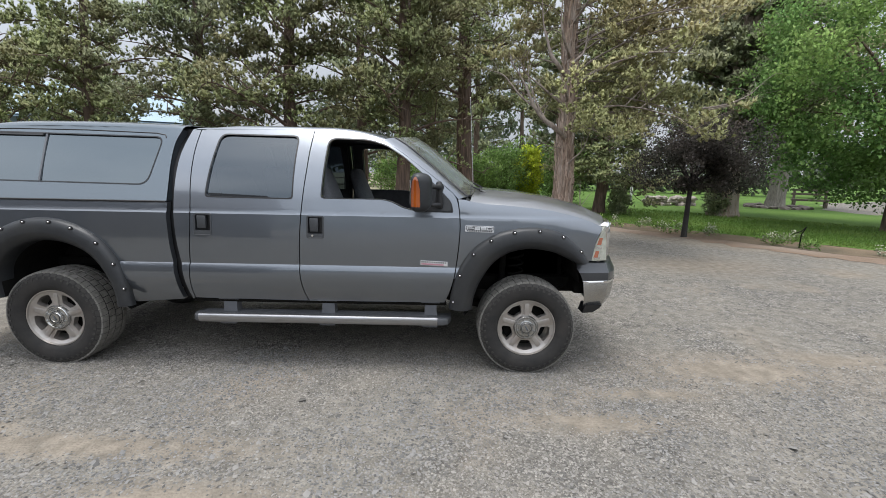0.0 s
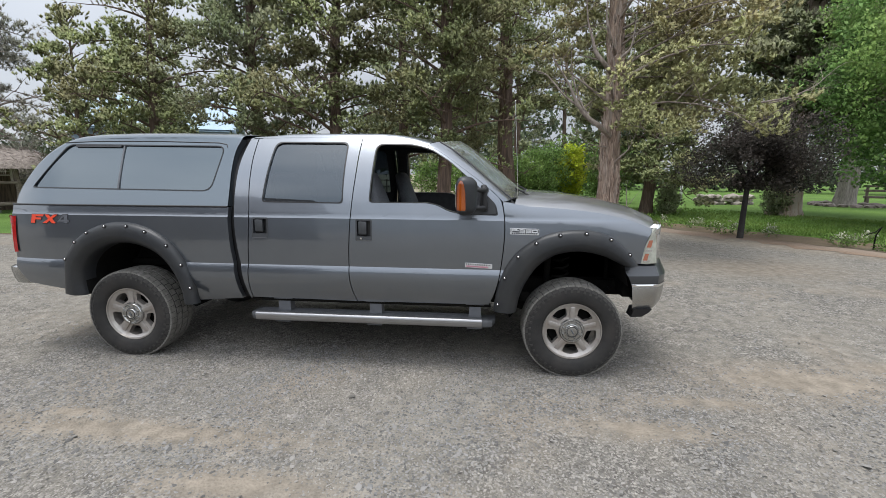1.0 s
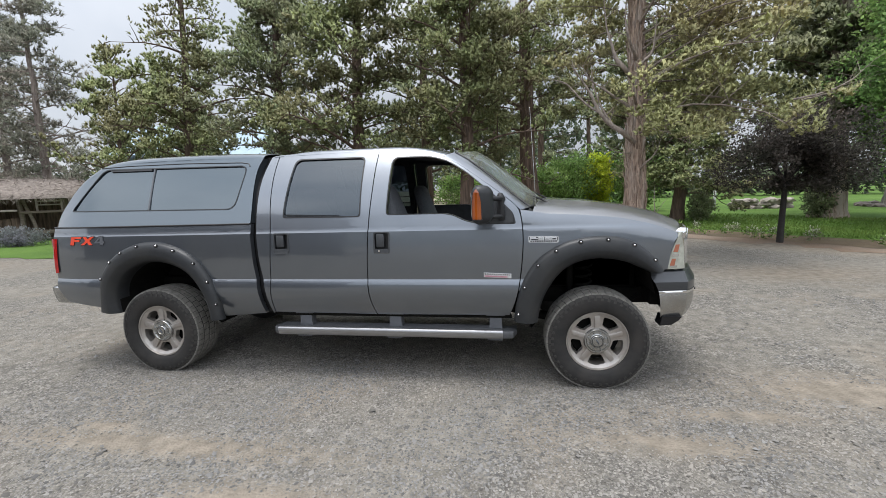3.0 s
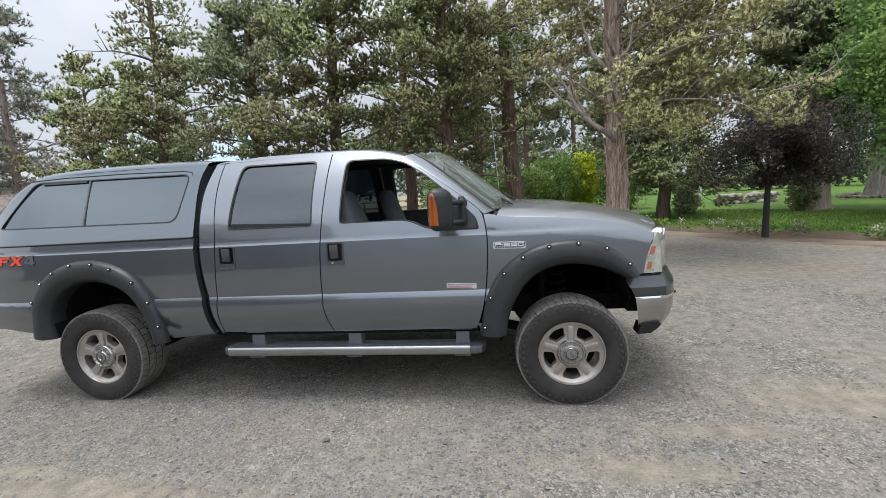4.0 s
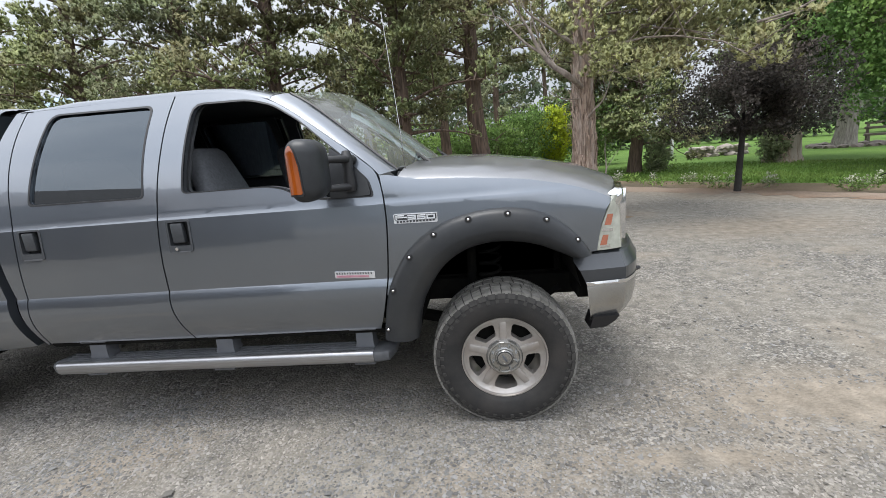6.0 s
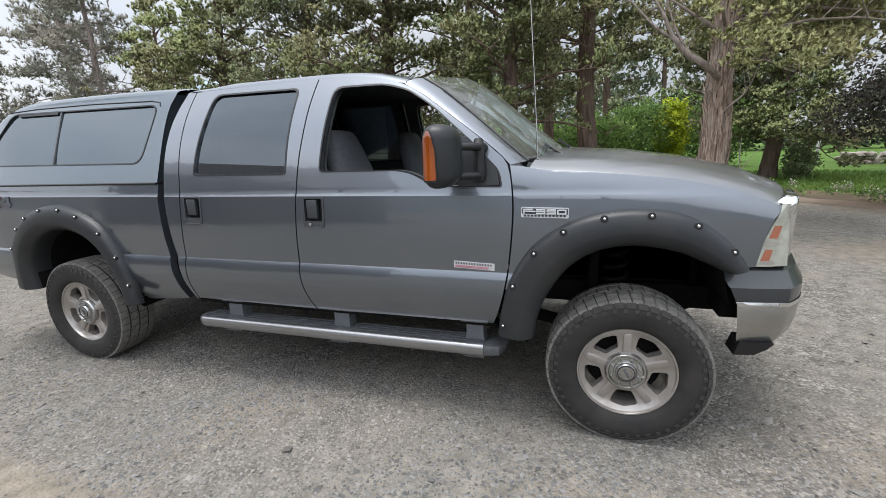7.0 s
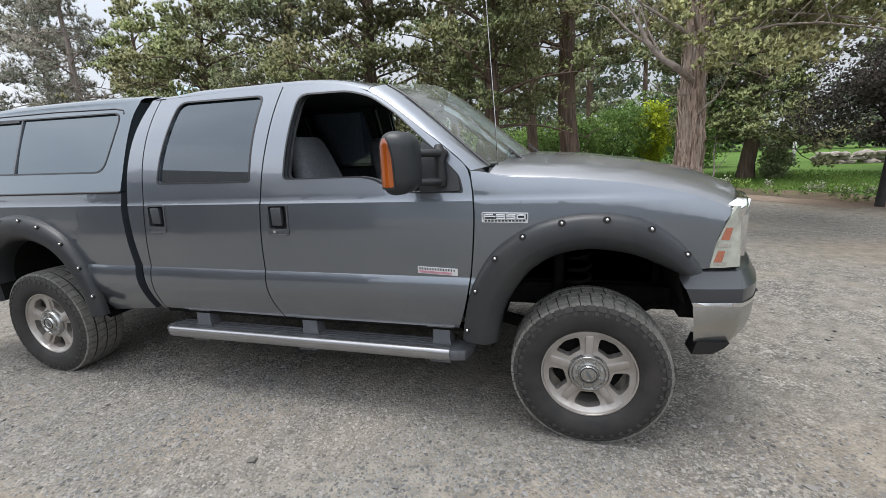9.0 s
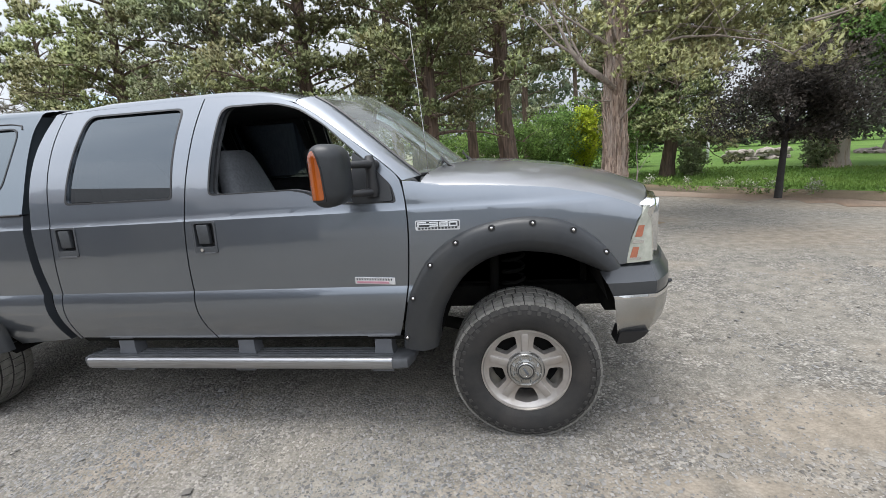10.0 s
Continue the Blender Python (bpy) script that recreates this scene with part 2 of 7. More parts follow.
YELLOW = leaf_mat("yellow_shrub_leaves", (0.62, 0.68, 0.06), (0.46, 0.56, 0.06), (0.66, 0.66, 0.07), island=0.3)
FARGREEN = leaf_mat("far_foliage", (0.12, 0.15, 0.09), (0.155, 0.18, 0.105), (0.09, 0.12, 0.075))
BED_PLANT = leaf_mat("bed_plant_leaves", (0.2, 0.24, 0.12), (0.28, 0.3, 0.18), (0.36, 0.36, 0.28))
GRASS = leaf_mat("grass_blades", (0.13, 0.22, 0.045), (0.11, 0.185, 0.04), (0.165, 0.24, 0.06), island=0.3)
STONE = mat("grey_field_stone", (0.35, 0.31, 0.275), (0.19, 0.162, 0.142), scale=3, rough=0.9, bump=0.4, bscale=12, island=0.25)
WOOD = mat("weathered_wood", (0.2, 0.165, 0.13), (0.13, 0.105, 0.085), scale=5, rough=0.9, bump=0.3, bscale=20, stretch=(1, 1, 6))
PALE_BOARD = mat("pale_worn_boards", (0.36, 0.32, 0.28), (0.25, 0.22, 0.19), scale=6, rough=0.9, bump=0.3, bscale=20)
THATCH = mat("grey_thatch", (0.31, 0.265, 0.23), (0.19, 0.16, 0.138), scale=10, rough=1.0, bump=0.8, bscale=30, island=0.3)


# worn sandy patches: x, y and half widths
PATCHES = ((5.9, 0.08, 1.25, 0.42), (6.9, 0.32, 0.9, 0.25), (0.9, -1.09, 1.6, 0.16), (0.35, -0.93, 0.32, 0.10), (-1.4, -1.35, 1.3, 0.26), (7.9, -0.35, 1.5, 0.6), (1.9, -1.5, 0.7, 0.16), (8.2, 4.6, 1.6, 0.9), (10.0, 8.0, 3.6, 1.0), (-15, 5, 6.0, 2.0), (4.3, -0.75, 0.7, 0.16), (4.9, -0.35, 0.6, 0.12))


def ground_mat(name, kind):
    m = bpy.data.materials.new(name)
    m.use_nodes = True
    t = m.node_tree
    n, l = t.nodes, t.links
    b = n["Principled BSDF"]
    b.inputs["Roughness"].default_value = 0.95
    b.inputs["Specular IOR Level"].default_value = 0.15
    tc = n.new("ShaderNodeTexCoord")

    def nz(scale, lo, hi, det=4):
        x = n.new("ShaderNodeTexNoise")
        x.inputs["Scale"].default_value, x.inputs["Detail"].default_value = scale, det
        l.new(tc.outputs["Object"], x.inputs["Vector"])
        r = n.new("ShaderNodeMapRange")
        r.inputs["From Min"].default_value, r.inputs["From Max"].default_value = lo, hi
        l.new(x.outputs["Fac"], r.inputs["Value"])
        return r.outputs["Result"]

    def mix(fac, a, c, how="MIX"):
        x = n.new("ShaderNodeMixRGB")
        x.blend_type = how
        if isinstance(fac, float):
            x.inputs["Fac"].default_value = fac
        else:
            l.new(fac, x.inputs["Fac"])
        for key, v in (("Color1", a), ("Color2", c)):
            if isinstance(v, tuple):
                x.inputs[key].default_value = (*v, 1)
            else:
                l.new(v, x.inputs[key])
        return x.outputs["Color"]

    if kind == "gravel":
        vor = n.new("ShaderNodeTexVoronoi")
        vor.inputs["Scale"].default_value = 62
        l.new(tc.outputs["Object"], vor.inputs["Vector"])
        sep = n.new("ShaderNodeSeparateColor")
        l.new(vor.outputs["Color"], sep.inputs["Color"])
        cr = n.new("ShaderNodeValToRGB")
        e = cr.color_ramp.elements
        e[0].position, e[0].color = 0.0, (0.085, 0.08, 0.075, 1)
        e[1].position, e[1].color = 1.0, (0.325, 0.308, 0.284, 1)
        k = e.new(0.55)
        k.color = (0.184, 0.175, 0.161, 1)
        l.new(sep.outputs["Red"], cr.inputs["Fac"])
        col = cr.outputs["Color"]
        fine = n.new("ShaderNodeTexVoronoi")
        fine.inputs["Scale"].default_value = 190
        l.new(tc.outputs["Object"], fine.inputs["Vector"])
        s2 = n.new("ShaderNodeSeparateColor")
        l.new(fine.outputs["Color"], s2.inputs["Color"])
        finec = n.new("ShaderNodeValToRGB")
        finec.color_ramp.elements[0].color, finec.color_ramp.elements[1].color = (0.125, 0.117, 0.105, 1), (0.262, 0.246, 0.221, 1)
        l.new(s2.outputs["Green"], finec.inputs["Fac"])
        col = mix(nz(2.6, 0.44, 0.62, 7), col, finec.outputs["Color"])
        # crevice shade between stones, painted by darkening the cell edges
        gap = n.new("ShaderNodeMapRange")
        gap.inputs["From Min"].default_value, gap.inputs["From Max"].default_value = 0.45, 1.0
        l.new(vor.outputs["Distance"], gap.inputs["Value"])
        col = mix(gap.outputs["Result"], col, (0.115, 0.104, 0.093))
        col = mix(nz(0.5, 0.45, 0.75), col, (0.226, 0.209, 0.183))
        # bare sandy dirt worn through in patches
        dirt = mix(nz(40, 0.3, 0.7), (0.25, 0.218, 0.181), (0.205, 0.178, 0.148))
        patches = PATCHES
        total = None
        col = mix(nz(0.8, 0.56, 0.74, 9), col, dirt)
        for px, py, sx, sy in patches:
            mp = n.new("ShaderNodeMapping")
            mp.vector_type = "TEXTURE"
            mp.inputs["Location"].default_value = (px, py, 0)
            mp.inputs["Scale"].default_value = (sx, sy, 1)
            if sx > 3:
                mp.inputs["Rotation"].default_value = (0, 0, radians(-52 if px > 0 else 5))
            l.new(tc.outputs["Object"], mp.inputs["Vector"])
            ln = n.new("ShaderNodeVectorMath")
            ln.operation = "LENGTH"
            l.new(mp.outputs["Vector"], ln.inputs[0])
            r = n.new("ShaderNodeMapRange")
            r.inputs["From Min"].default_value, r.inputs["From Max"].default_value = 1.25, 0.35
            l.new(ln.outputs["Value"], r.inputs["Value"])
            if total is None:
                total = r.outputs["Result"]
            else:
                a = n.new("ShaderNodeMath")
                a.operation = "MAXIMUM"
                l.new(total, a.inputs[0])
                l.new(r.outputs["Result"], a.inputs[1])
                total = a.outputs["Value"]
        a = n.new("ShaderNodeMath")
        a.operation = "MULTIPLY"
        l.new(total, a.inputs[0])
        l.new(nz(3, 0.22, 0.46, 9), a.inputs[1])
        col = mix(a.outputs["Value"], col, dirt)
        # raked and driven unevenness
        rake = n.new("ShaderNodeMapRange")
        rake.inputs["To Min"].default_value, rake.inputs["To Max"].default_value = 0.74, 1.15
        l.new(nz(9, 0.3, 0.7, 10), rake.inputs["Value"])
        hs = n.new("ShaderNodeHueSaturation")
        l.new(rake.outputs["Result"], hs.inputs["Value"])
        l.new(col, hs.inputs["Color"])
        col = mix(1.0, hs.outputs["Color"], (1.005, 1.0, 0.965), "MULTIPLY")
        bp = n.new("ShaderNodeBump")
        bp.inputs["Strength"].default_value, bp.inputs["Distance"].default_value = 0.6, 0.012
        l.new(vor.outputs["Distance"], bp.inputs["Height"])
        bp.invert = True
        l.new(bp.outputs["Normal"], b.inputs["Normal"])
    else:
        base = {"lawn": ((0.085, 0.155, 0.03), (0.11, 0.18, 0.042), (0.07, 0.13, 0.028)),
                "soil": ((0.22, 0.155, 0.11), (0.16, 0.115, 0.083), (0.24, 0.19, 0.15)),
                "earth": ((0.17, 0.125, 0.085), (0.23, 0.175, 0.12), (0.1, 0.085, 0.06)),
                "dry": ((0.30, 0.265, 0.185), (0.25, 0.225, 0.155), (0.2, 0.195, 0.12))}[kind]
        col = mix(nz(30, 0.35, 0.65), base[0], base[1])
        col = mix(nz(0.4, 0.4, 0.65), col, base[2])
        bp = n.new("ShaderNodeBump")
        bp.inputs["Strength"].default_value, bp.inputs["Distance"].default_value = 0.6, 0.03
        x = n.new("ShaderNodeTexNoise")
        x.inputs["Scale"].default_value = 45
        l.new(tc.outputs["Object"], x.inputs["Vector"])
        l.new(x.outputs["Fac"], bp.inputs["Height"])
        l.new(bp.outputs["Normal"], b.inputs["Normal"])
    l.new(col, b.inputs["Base Color"])
    return m


GRAVEL, LAWN, EARTH, DRY, SOIL = ground_mat("gravel", "gravel"), ground_mat("lawn", "lawn"), ground_mat("bare_earth", "earth"), ground_mat("dry_grass", "dry"), ground_mat("red_brown_soil", "soil")


# ---- mesh helpers ----
def mesh_of(name, bm, material, smooth=40):
    me = bpy.data.meshes.new(name)
    bmesh.ops.recalc_face_normals(bm, faces=bm.faces)
    bm.to_mesh(me)
    bm.free()
    me.materials.append(material)
    if smooth:
        me.shade_smooth()
        me.set_sharp_from_angle(angle=radians(smooth))
    return me


def thing(name, label, category, group="", kind="", at=None):
    ob = new(name)
    if at:
        ob.matrix_basis = pose(*at)
    return tagged(ob, label, category, group, kind)


def part(name, bm, material, parent, label="", smooth=40):
    ob = new(name, mesh_of(name, bm, material, smooth))
    ob.parent = parent
    if label:
        tagged(ob, label)
    return ob


def solo(name, bm, material, label, category, group="", kind="", smooth=40):
    return tagged(new(name, mesh_of(name, bm, material, smooth)), label, category, group, kind)


def raw_mesh(name, verts, faces, material, smooth=False, normals=None):
    """A mesh from numpy arrays: verts (n, 3) and faces (m, k), and the way each vertex faces."""
    me = bpy.data.meshes.new(name)
    k = faces.shape[1]
    me.vertices.add(len(verts))
    me.vertices.foreach_set("co", np.ascontiguousarray(verts, dtype=np.float32).ravel())
    me.loops.add(faces.size)
    me.loops.foreach_set("vertex_index", np.ascontiguousarray(faces, dtype=np.int32).ravel())
    me.polygons.add(len(faces))
    me.polygons.foreach_set("loop_start", np.arange(0, faces.size, k, dtype=np.int32))
    me.update(calc_edges=True)
    me.materials.append(material)
    if smooth or normals is not None:
        me.shade_smooth()
    if normals is not None:
        me.normals_split_custom_set_from_vertices(np.ascontiguousarray(normals, dtype=np.float32))
    return me


def box(bm, x0, x1, y0, y1, z0, z1, bevel=0.0, seg=2, m=None):
    r = bmesh.ops.create_cube(bm, size=1.0)
    vs = r["verts"]
    for v in vs:
        v.co = Vector(((x0 + x1) / 2 + v.co.x * (x1 - x0), (y0 + y1) / 2 + v.co.y * (y1 - y0), (z0 + z1) / 2 + v.co.z * (z1 - z0)))
    if m:
        bmesh.ops.transform(bm, matrix=m, verts=vs)
    if bevel:
        es = list({e for v in vs for e in v.link_edges})
        bmesh.ops.bevel(bm, geom=es, offset=bevel, segments=seg, affect="EDGES", profile=0.5)
    return vs


def tube(bm, pts, radii, seg=10, caps=True, bumpy=0.0, ridges=0, seed=0, turn=0.9):
    """A tapered tube along pts."""
    rng = random.Random(seed)
    ph = [rng.uniform(0, 6.28) for _ in range(4)]
    rings = []
    pts = [Vector(p) for p in pts]
    side = None
    for i, p in enumerate(pts):
        d = (pts[min(i + 1, len(pts) - 1)] - pts[max(i - 1, 0)]).normalized()
        if side is None:
            side = d.orthogonal().normalized()
        side = (side - d * side.dot(d)).normalized()
        up = d.cross(side)
        ring = []
        for k in range(seg):
            a = 2 * math.pi * k / seg
            r = radii[i]
            if bumpy:
                r *= 1 + bumpy * (0.5 * math.sin(ridges * a + ph[0] + turn * i) + 0.35 * math.sin(2 * ridges * a + ph[1] - 0.7 * turn * i) + 0.5 * math.sin(2 * a + ph[2] + 0.3 * turn * i)) + bumpy * 0.35 * rng.uniform(-1, 1)
            ring.append(bm.verts.new(p + (side * math.cos(a) + up * math.sin(a)) * r))
        rings.append(ring)
    for a, c in zip(rings, rings[1:]):
        for k in range(seg):
            bm.faces.new((a[k], a[(k + 1) % seg], c[(k + 1) % seg], c[k]))
    if caps:
        bm.faces.new(rings[0][::-1])
        bm.faces.new(rings[-1])
    return rings


def loft(bm, rows, closed=False):
    """Quads between rows of points with equal counts."""
    vr = [[bm.verts.new(p) for p in row] for row in rows]
    n = len(rows[0])
    for a, c in zip(vr, vr[1:]):
        for k in range(n if closed else n - 1):
            bm.faces.new((a[k], a[(k + 1) % n], c[(k + 1) % n], c[k]))
    return vr


def smooth_line(pts, n=8, closed=False):
    """Catmull-Rom through 2D or 3D points."""
    p = [np.array(q, float) for q in pts]
    res = []
    m = len(p)
    for i in range(m if closed else m - 1):
        a, b, c, d = (p[(i - 1) % m] if closed or i else p[0], p[i], p[(i + 1) % m], p[(i + 2) % m] if closed or i + 2 < m else p[-1])
        for k in range(n):
            t = k / n
            res.append(0.5 * (2 * b + (c - a) * t + (2 * a - 5 * b + 4 * c - d) * t * t + (3 * b - a - 3 * c + d) * t ** 3))
    if not closed:
        res.append(p[-1])
    return [tuple(float(v) for v in q) for q in res]


def rounded(pts, r, seg=4):
    """A polygon with its corners rounded."""
    res = []
    m = len(pts)
    for i in range(m):
        a, b, c = (np.array(pts[(i + k) % m], float) for k in (-1, 0, 1))
        rad = r[i] if isinstance(r, (list, tuple)) else r
        u, v = (a - b) / np.linalg.norm(a - b), (c - b) / np.linalg.norm(c - b)
        s, e = b + u * rad, b + v * rad
        for k in range(seg + 1):
            t = k / seg
            res.append(tuple((1 - t) ** 2 * s + 2 * t * (1 - t) * b + t * t * e))
    return res

# ---- the pickup truck ----
YC = 0.965
truck = thing("pickup_truck", "dark grey metallic lifted crew cab pickup with topper, parked on gravel", "truck")
SZ = (0.56, 0.62, 0.70, 0.76, 0.80, 0.84, 0.87, 0.89, 0.91, 0.925, 1.0, 1.08, 1.15, 1.23, 1.328, 1.345, 1.37, 1.46)
SY = (0.055, 0.02, -0.021, -0.041, -0.0490, -0.0512, -0.0478, -0.0442, -0.0391, -0.0325, -0.035, -0.0365, -0.035, -0.030, -0.020, -0.0135, -0.0095, 0.008)


def side_y(x, z):
    u = z - 1.46
    y = float(np.interp(z, SZ, SY)) if u < 0 else 0.008 + 0.20 * u + 0.57 * u * u
    if x > 3.9:
        y += 0.11 * ((x - 3.9) / 0.7) ** 2
    if x < -0.6:
        y += 0.05 * ((-0.6 - x) / 0.5) ** 2
    return y


def fender_top(x):
    return float(np.interp(x, (3.36, 3.56, 3.83, 4.12, 4.35, 4.51, 4.62), (1.485, 1.445, 1.43, 1.40, 1.35, 1.295, 1.24)))


def fender_y(x, z):
    top = fender_top(x)
    k = max(0.0, (z - (top - 0.11)) / 0.11)
    return side_y(x, min(z, 1.352)) + 0.02 * k * k + 0.05 * max(0.0, z - 1.345)


def shell_y(x, z):
    y = float(np.interp(z, (1.38, 1.42, 1.58, 1.93, 2.0), (-0.016, 0.0, 0.062, 0.207, 0.245)))
    return y + (0.1 * ((-0.6 - x) / 0.5) ** 2 if x < -0.6 else 0.0)


def both(z_flip):
    return (lambda y: y) if not z_flip else (lambda y: 2 * YC - y)


def panel(outer, holes, yf, far=False, thick=0.03, dz=0.05, dx=0.12):
    """A body panel: an outline in x and z with holes, bent over the body's side and turned in at its edges."""
    bm = bmesh.new()
    edges = []
    for lp in [outer] + list(holes):
        vs = [bm.verts.new((x, 0, z)) for x, z in lp]
        edges += [bm.edges.new((vs[i], vs[(i + 1) % len(vs)])) for i in range(len(vs))]
    bmesh.ops.triangle_fill(bm, use_beauty=True, use_dissolve=False, edges=edges)
    xs, zs = [p[0] for p in outer], [p[1] for p in outer]
    cuts = [((0, 0, z), (0, 0, 1)) for z in np.arange(min(zs) + dz / 2, max(zs), dz)]
    cuts += [((0, 0, z), (0, 0, 1)) for z in (0.86, 0.885, 0.907, 0.925, 1.328, 1.345, 1.37) if min(zs) < z < max(zs)]
    cuts += [((x, 0, 0), (1, 0, 0)) for x in np.arange(min(xs) + dx / 2, max(xs), dx)]
    for co, no in cuts:
        bmesh.ops.bisect_plane(bm, geom=bm.verts[:] + bm.edges[:] + bm.faces[:], plane_co=co, plane_no=no, dist=0.0008)
    for v in bm.verts:
        v.co.y = yf(v.co.x, v.co.z)
    rim = [e for e in bm.edges if e.is_boundary]
    made = bmesh.ops.extrude_edge_only(bm, edges=rim)["geom"]
    for v in made:
        if isinstance(v, bmesh.types.BMVert):
            v.co.y += thick
    if far:
        for v in bm.verts:
            v.co.y = 2 * YC - v.co.y
    return bm


def shift(f, d):
    return lambda x, z: f(x, z) + d


# outlines in x and z
GAP_REAR = [(1.214, 2.002), (1.214, 1.835), (1.221, 1.660), (1.233, 1.320), (1.213, 1.000), (1.205, 0.820), (1.195, 0.615)]
GAP_MID = [(2.163, 2.013), (2.154, 1.835), (2.146, 1.650), (2.118, 1.320), (2.100, 0.950), (2.115, 0.750), (2.145, 0.605)]
GAP_FRONT = [(3.299, 1.550), (3.365, 1.480), (3.392, 1.320), (3.390, 1.140), (3.365, 0.900), (3.330, 0.740), (3.285, 0.612)]
CAB_REAR = [(1.143, 2.002), (1.109, 1.804), (1.102, 1.580), (1.101, 1.320), (1.120, 1.060), (1.155, 0.820), (1.172, 0.600)]


def off(line, d):
    return [(x + d, z) for x, z in line]


g = 0.004
rear_door_line = smooth_line(off(GAP_REAR, g), 3)[::-1] + smooth_line(off(GAP_MID, -g), 3)
front_top = smooth_line([(2.167, 2.010), (2.400, 2.002), (2.580, 1.980), (2.730, 1.937), (2.882, 1.857), (3.115, 1.691), (3.299, 1.550)], 3)
front_door_line = smooth_line(off(GAP_MID, g), 3)[::-1] + front_top[1:-1] + smooth_line(off(GAP_FRONT, -g), 3)
rear_window = rounded([(1.356, 1.465), (1.400, 1.961), (2.041, 1.955), (2.041, 1.460)], [0.03, 0.06, 0.05, 0.03])
front_window = rounded([(2.282, 1.465), (2.303, 1.942), (2.626, 1.937), (2.776, 1.894), (2.937, 1.794), (3.168, 1.600), (3.310, 1.460), (3.330, 1.375), (3.040, 1.380), (2.929, 1.405), (2.838, 1.450), (2.758, 1.465)],
                       [0.03, 0.06, 0.06, 0.05, 0.05, 0.02, 0.03, 0.02, 0.03, 0.03, 0.03, 0.02], 3)


def bigger(loop, d):
    """A loop grown by d away from its middle."""
    cx, cz = np.mean([p[0] for p in loop]), np.mean([p[1] for p in loop])
    hx, hz = max(p[0] for p in loop) - cx, max(p[1] for p in loop) - cz
    return [(cx + (x - cx) * (1 + d / hx), cz + (z - cz) * (1 + d / hz)) for x, z in loop]


def fine(loop, step=0.04):
    """A loop with its long sides cut into short ones."""
    res = []
    for a, b in zip(loop, list(loop[1:]) + [loop[0]]):
        n = max(1, int(math.hypot(b[0] - a[0], b[1] - a[1]) / step))
        res += [(a[0] + (b[0] - a[0]) * k / n, a[1] + (b[1] - a[1]) * k / n) for k in range(n)]
    return res


def ring(loop, width, yf, far, thick=0.012):
    loop = fine(loop)
    return panel(bigger(loop, width), [loop], yf, far, thick, dz=5, dx=5)


def handle_hole(x0, x1, z0, z1):
    return rounded([(x0 + 0.007, z0 + 0.008), (x0 + 0.007, z1 - 0.007), (x1 - 0.007, z1 - 0.007), (x1 - 0.007, z0 + 0.008)], 0.012)


def door_handle(parent, x0, x1, z0, z1, far, lock):
    f = both(far)
    cup = rounded([(x0, z0), (x0, z1), (x1, z1), (x1, z0)], 0.016)
    inner = rounded([(x0 + 0.011, z0 + 0.036), (x0 + 0.011, z1 - 0.011), (x1 - 0.011, z1 - 0.011), (x1 - 0.011, z0 + 0.036)], 0.012)
    h = part("door_handle", panel(cup, [inner], shift(side_y, -0.005), far, 0.04, 1, 1), HANDLE, parent, "dark plastic pull handle in a recessed cup")
    bm = bmesh.new()
    ya, yb = side_y(x0, z1) + 0.026, side_y(x0, z1) + 0.04
    box(bm, x0 + 0.004, x1 - 0.004, min(f(ya), f(yb)), max(f(ya), f(yb)), z0 + 0.006, z1 - 0.004)
    part("cup", bm, BLACK, h)
    bm = bmesh.new()
    ya, yb = side_y(x0, z1) - 0.008, side_y(x0, z1) + 0.022
    box(bm, x0 + 0.022, x0 + 0.022 + (x1 - x0) * 0.5, min(f(ya), f(yb)), max(f(ya), f(yb)), z0 + 0.052, z1 - 0.018, 0.007)
    part("lever", bm, HANDLE, h)
    part("lip", panel(rounded([(x0 + 0.012, z0 - 0.001), (x0 + 0.012, z0 + 0.007), (x1 - 0.012, z0 + 0.007), (x1 - 0.012, z0 - 0.001)], 0.002), [], shift(side_y, -0.0085), far, 0.006, 1, 1), STEP, h)
    if lock:
        bm = bmesh.new()
        c = bmesh.ops.create_cone(bm, cap_ends=True, segments=14, radius1=0.011, radius2=0.009, depth=0.008)
        bmesh.ops.transform(bm, matrix=pose((x0 + x1) / 2 - 0.02, f(side_y(x0, z0) - 0.009), z0 + 0.023, 90 if not far else -90), verts=c["verts"])
        part("lock", bm, CHROME, h)


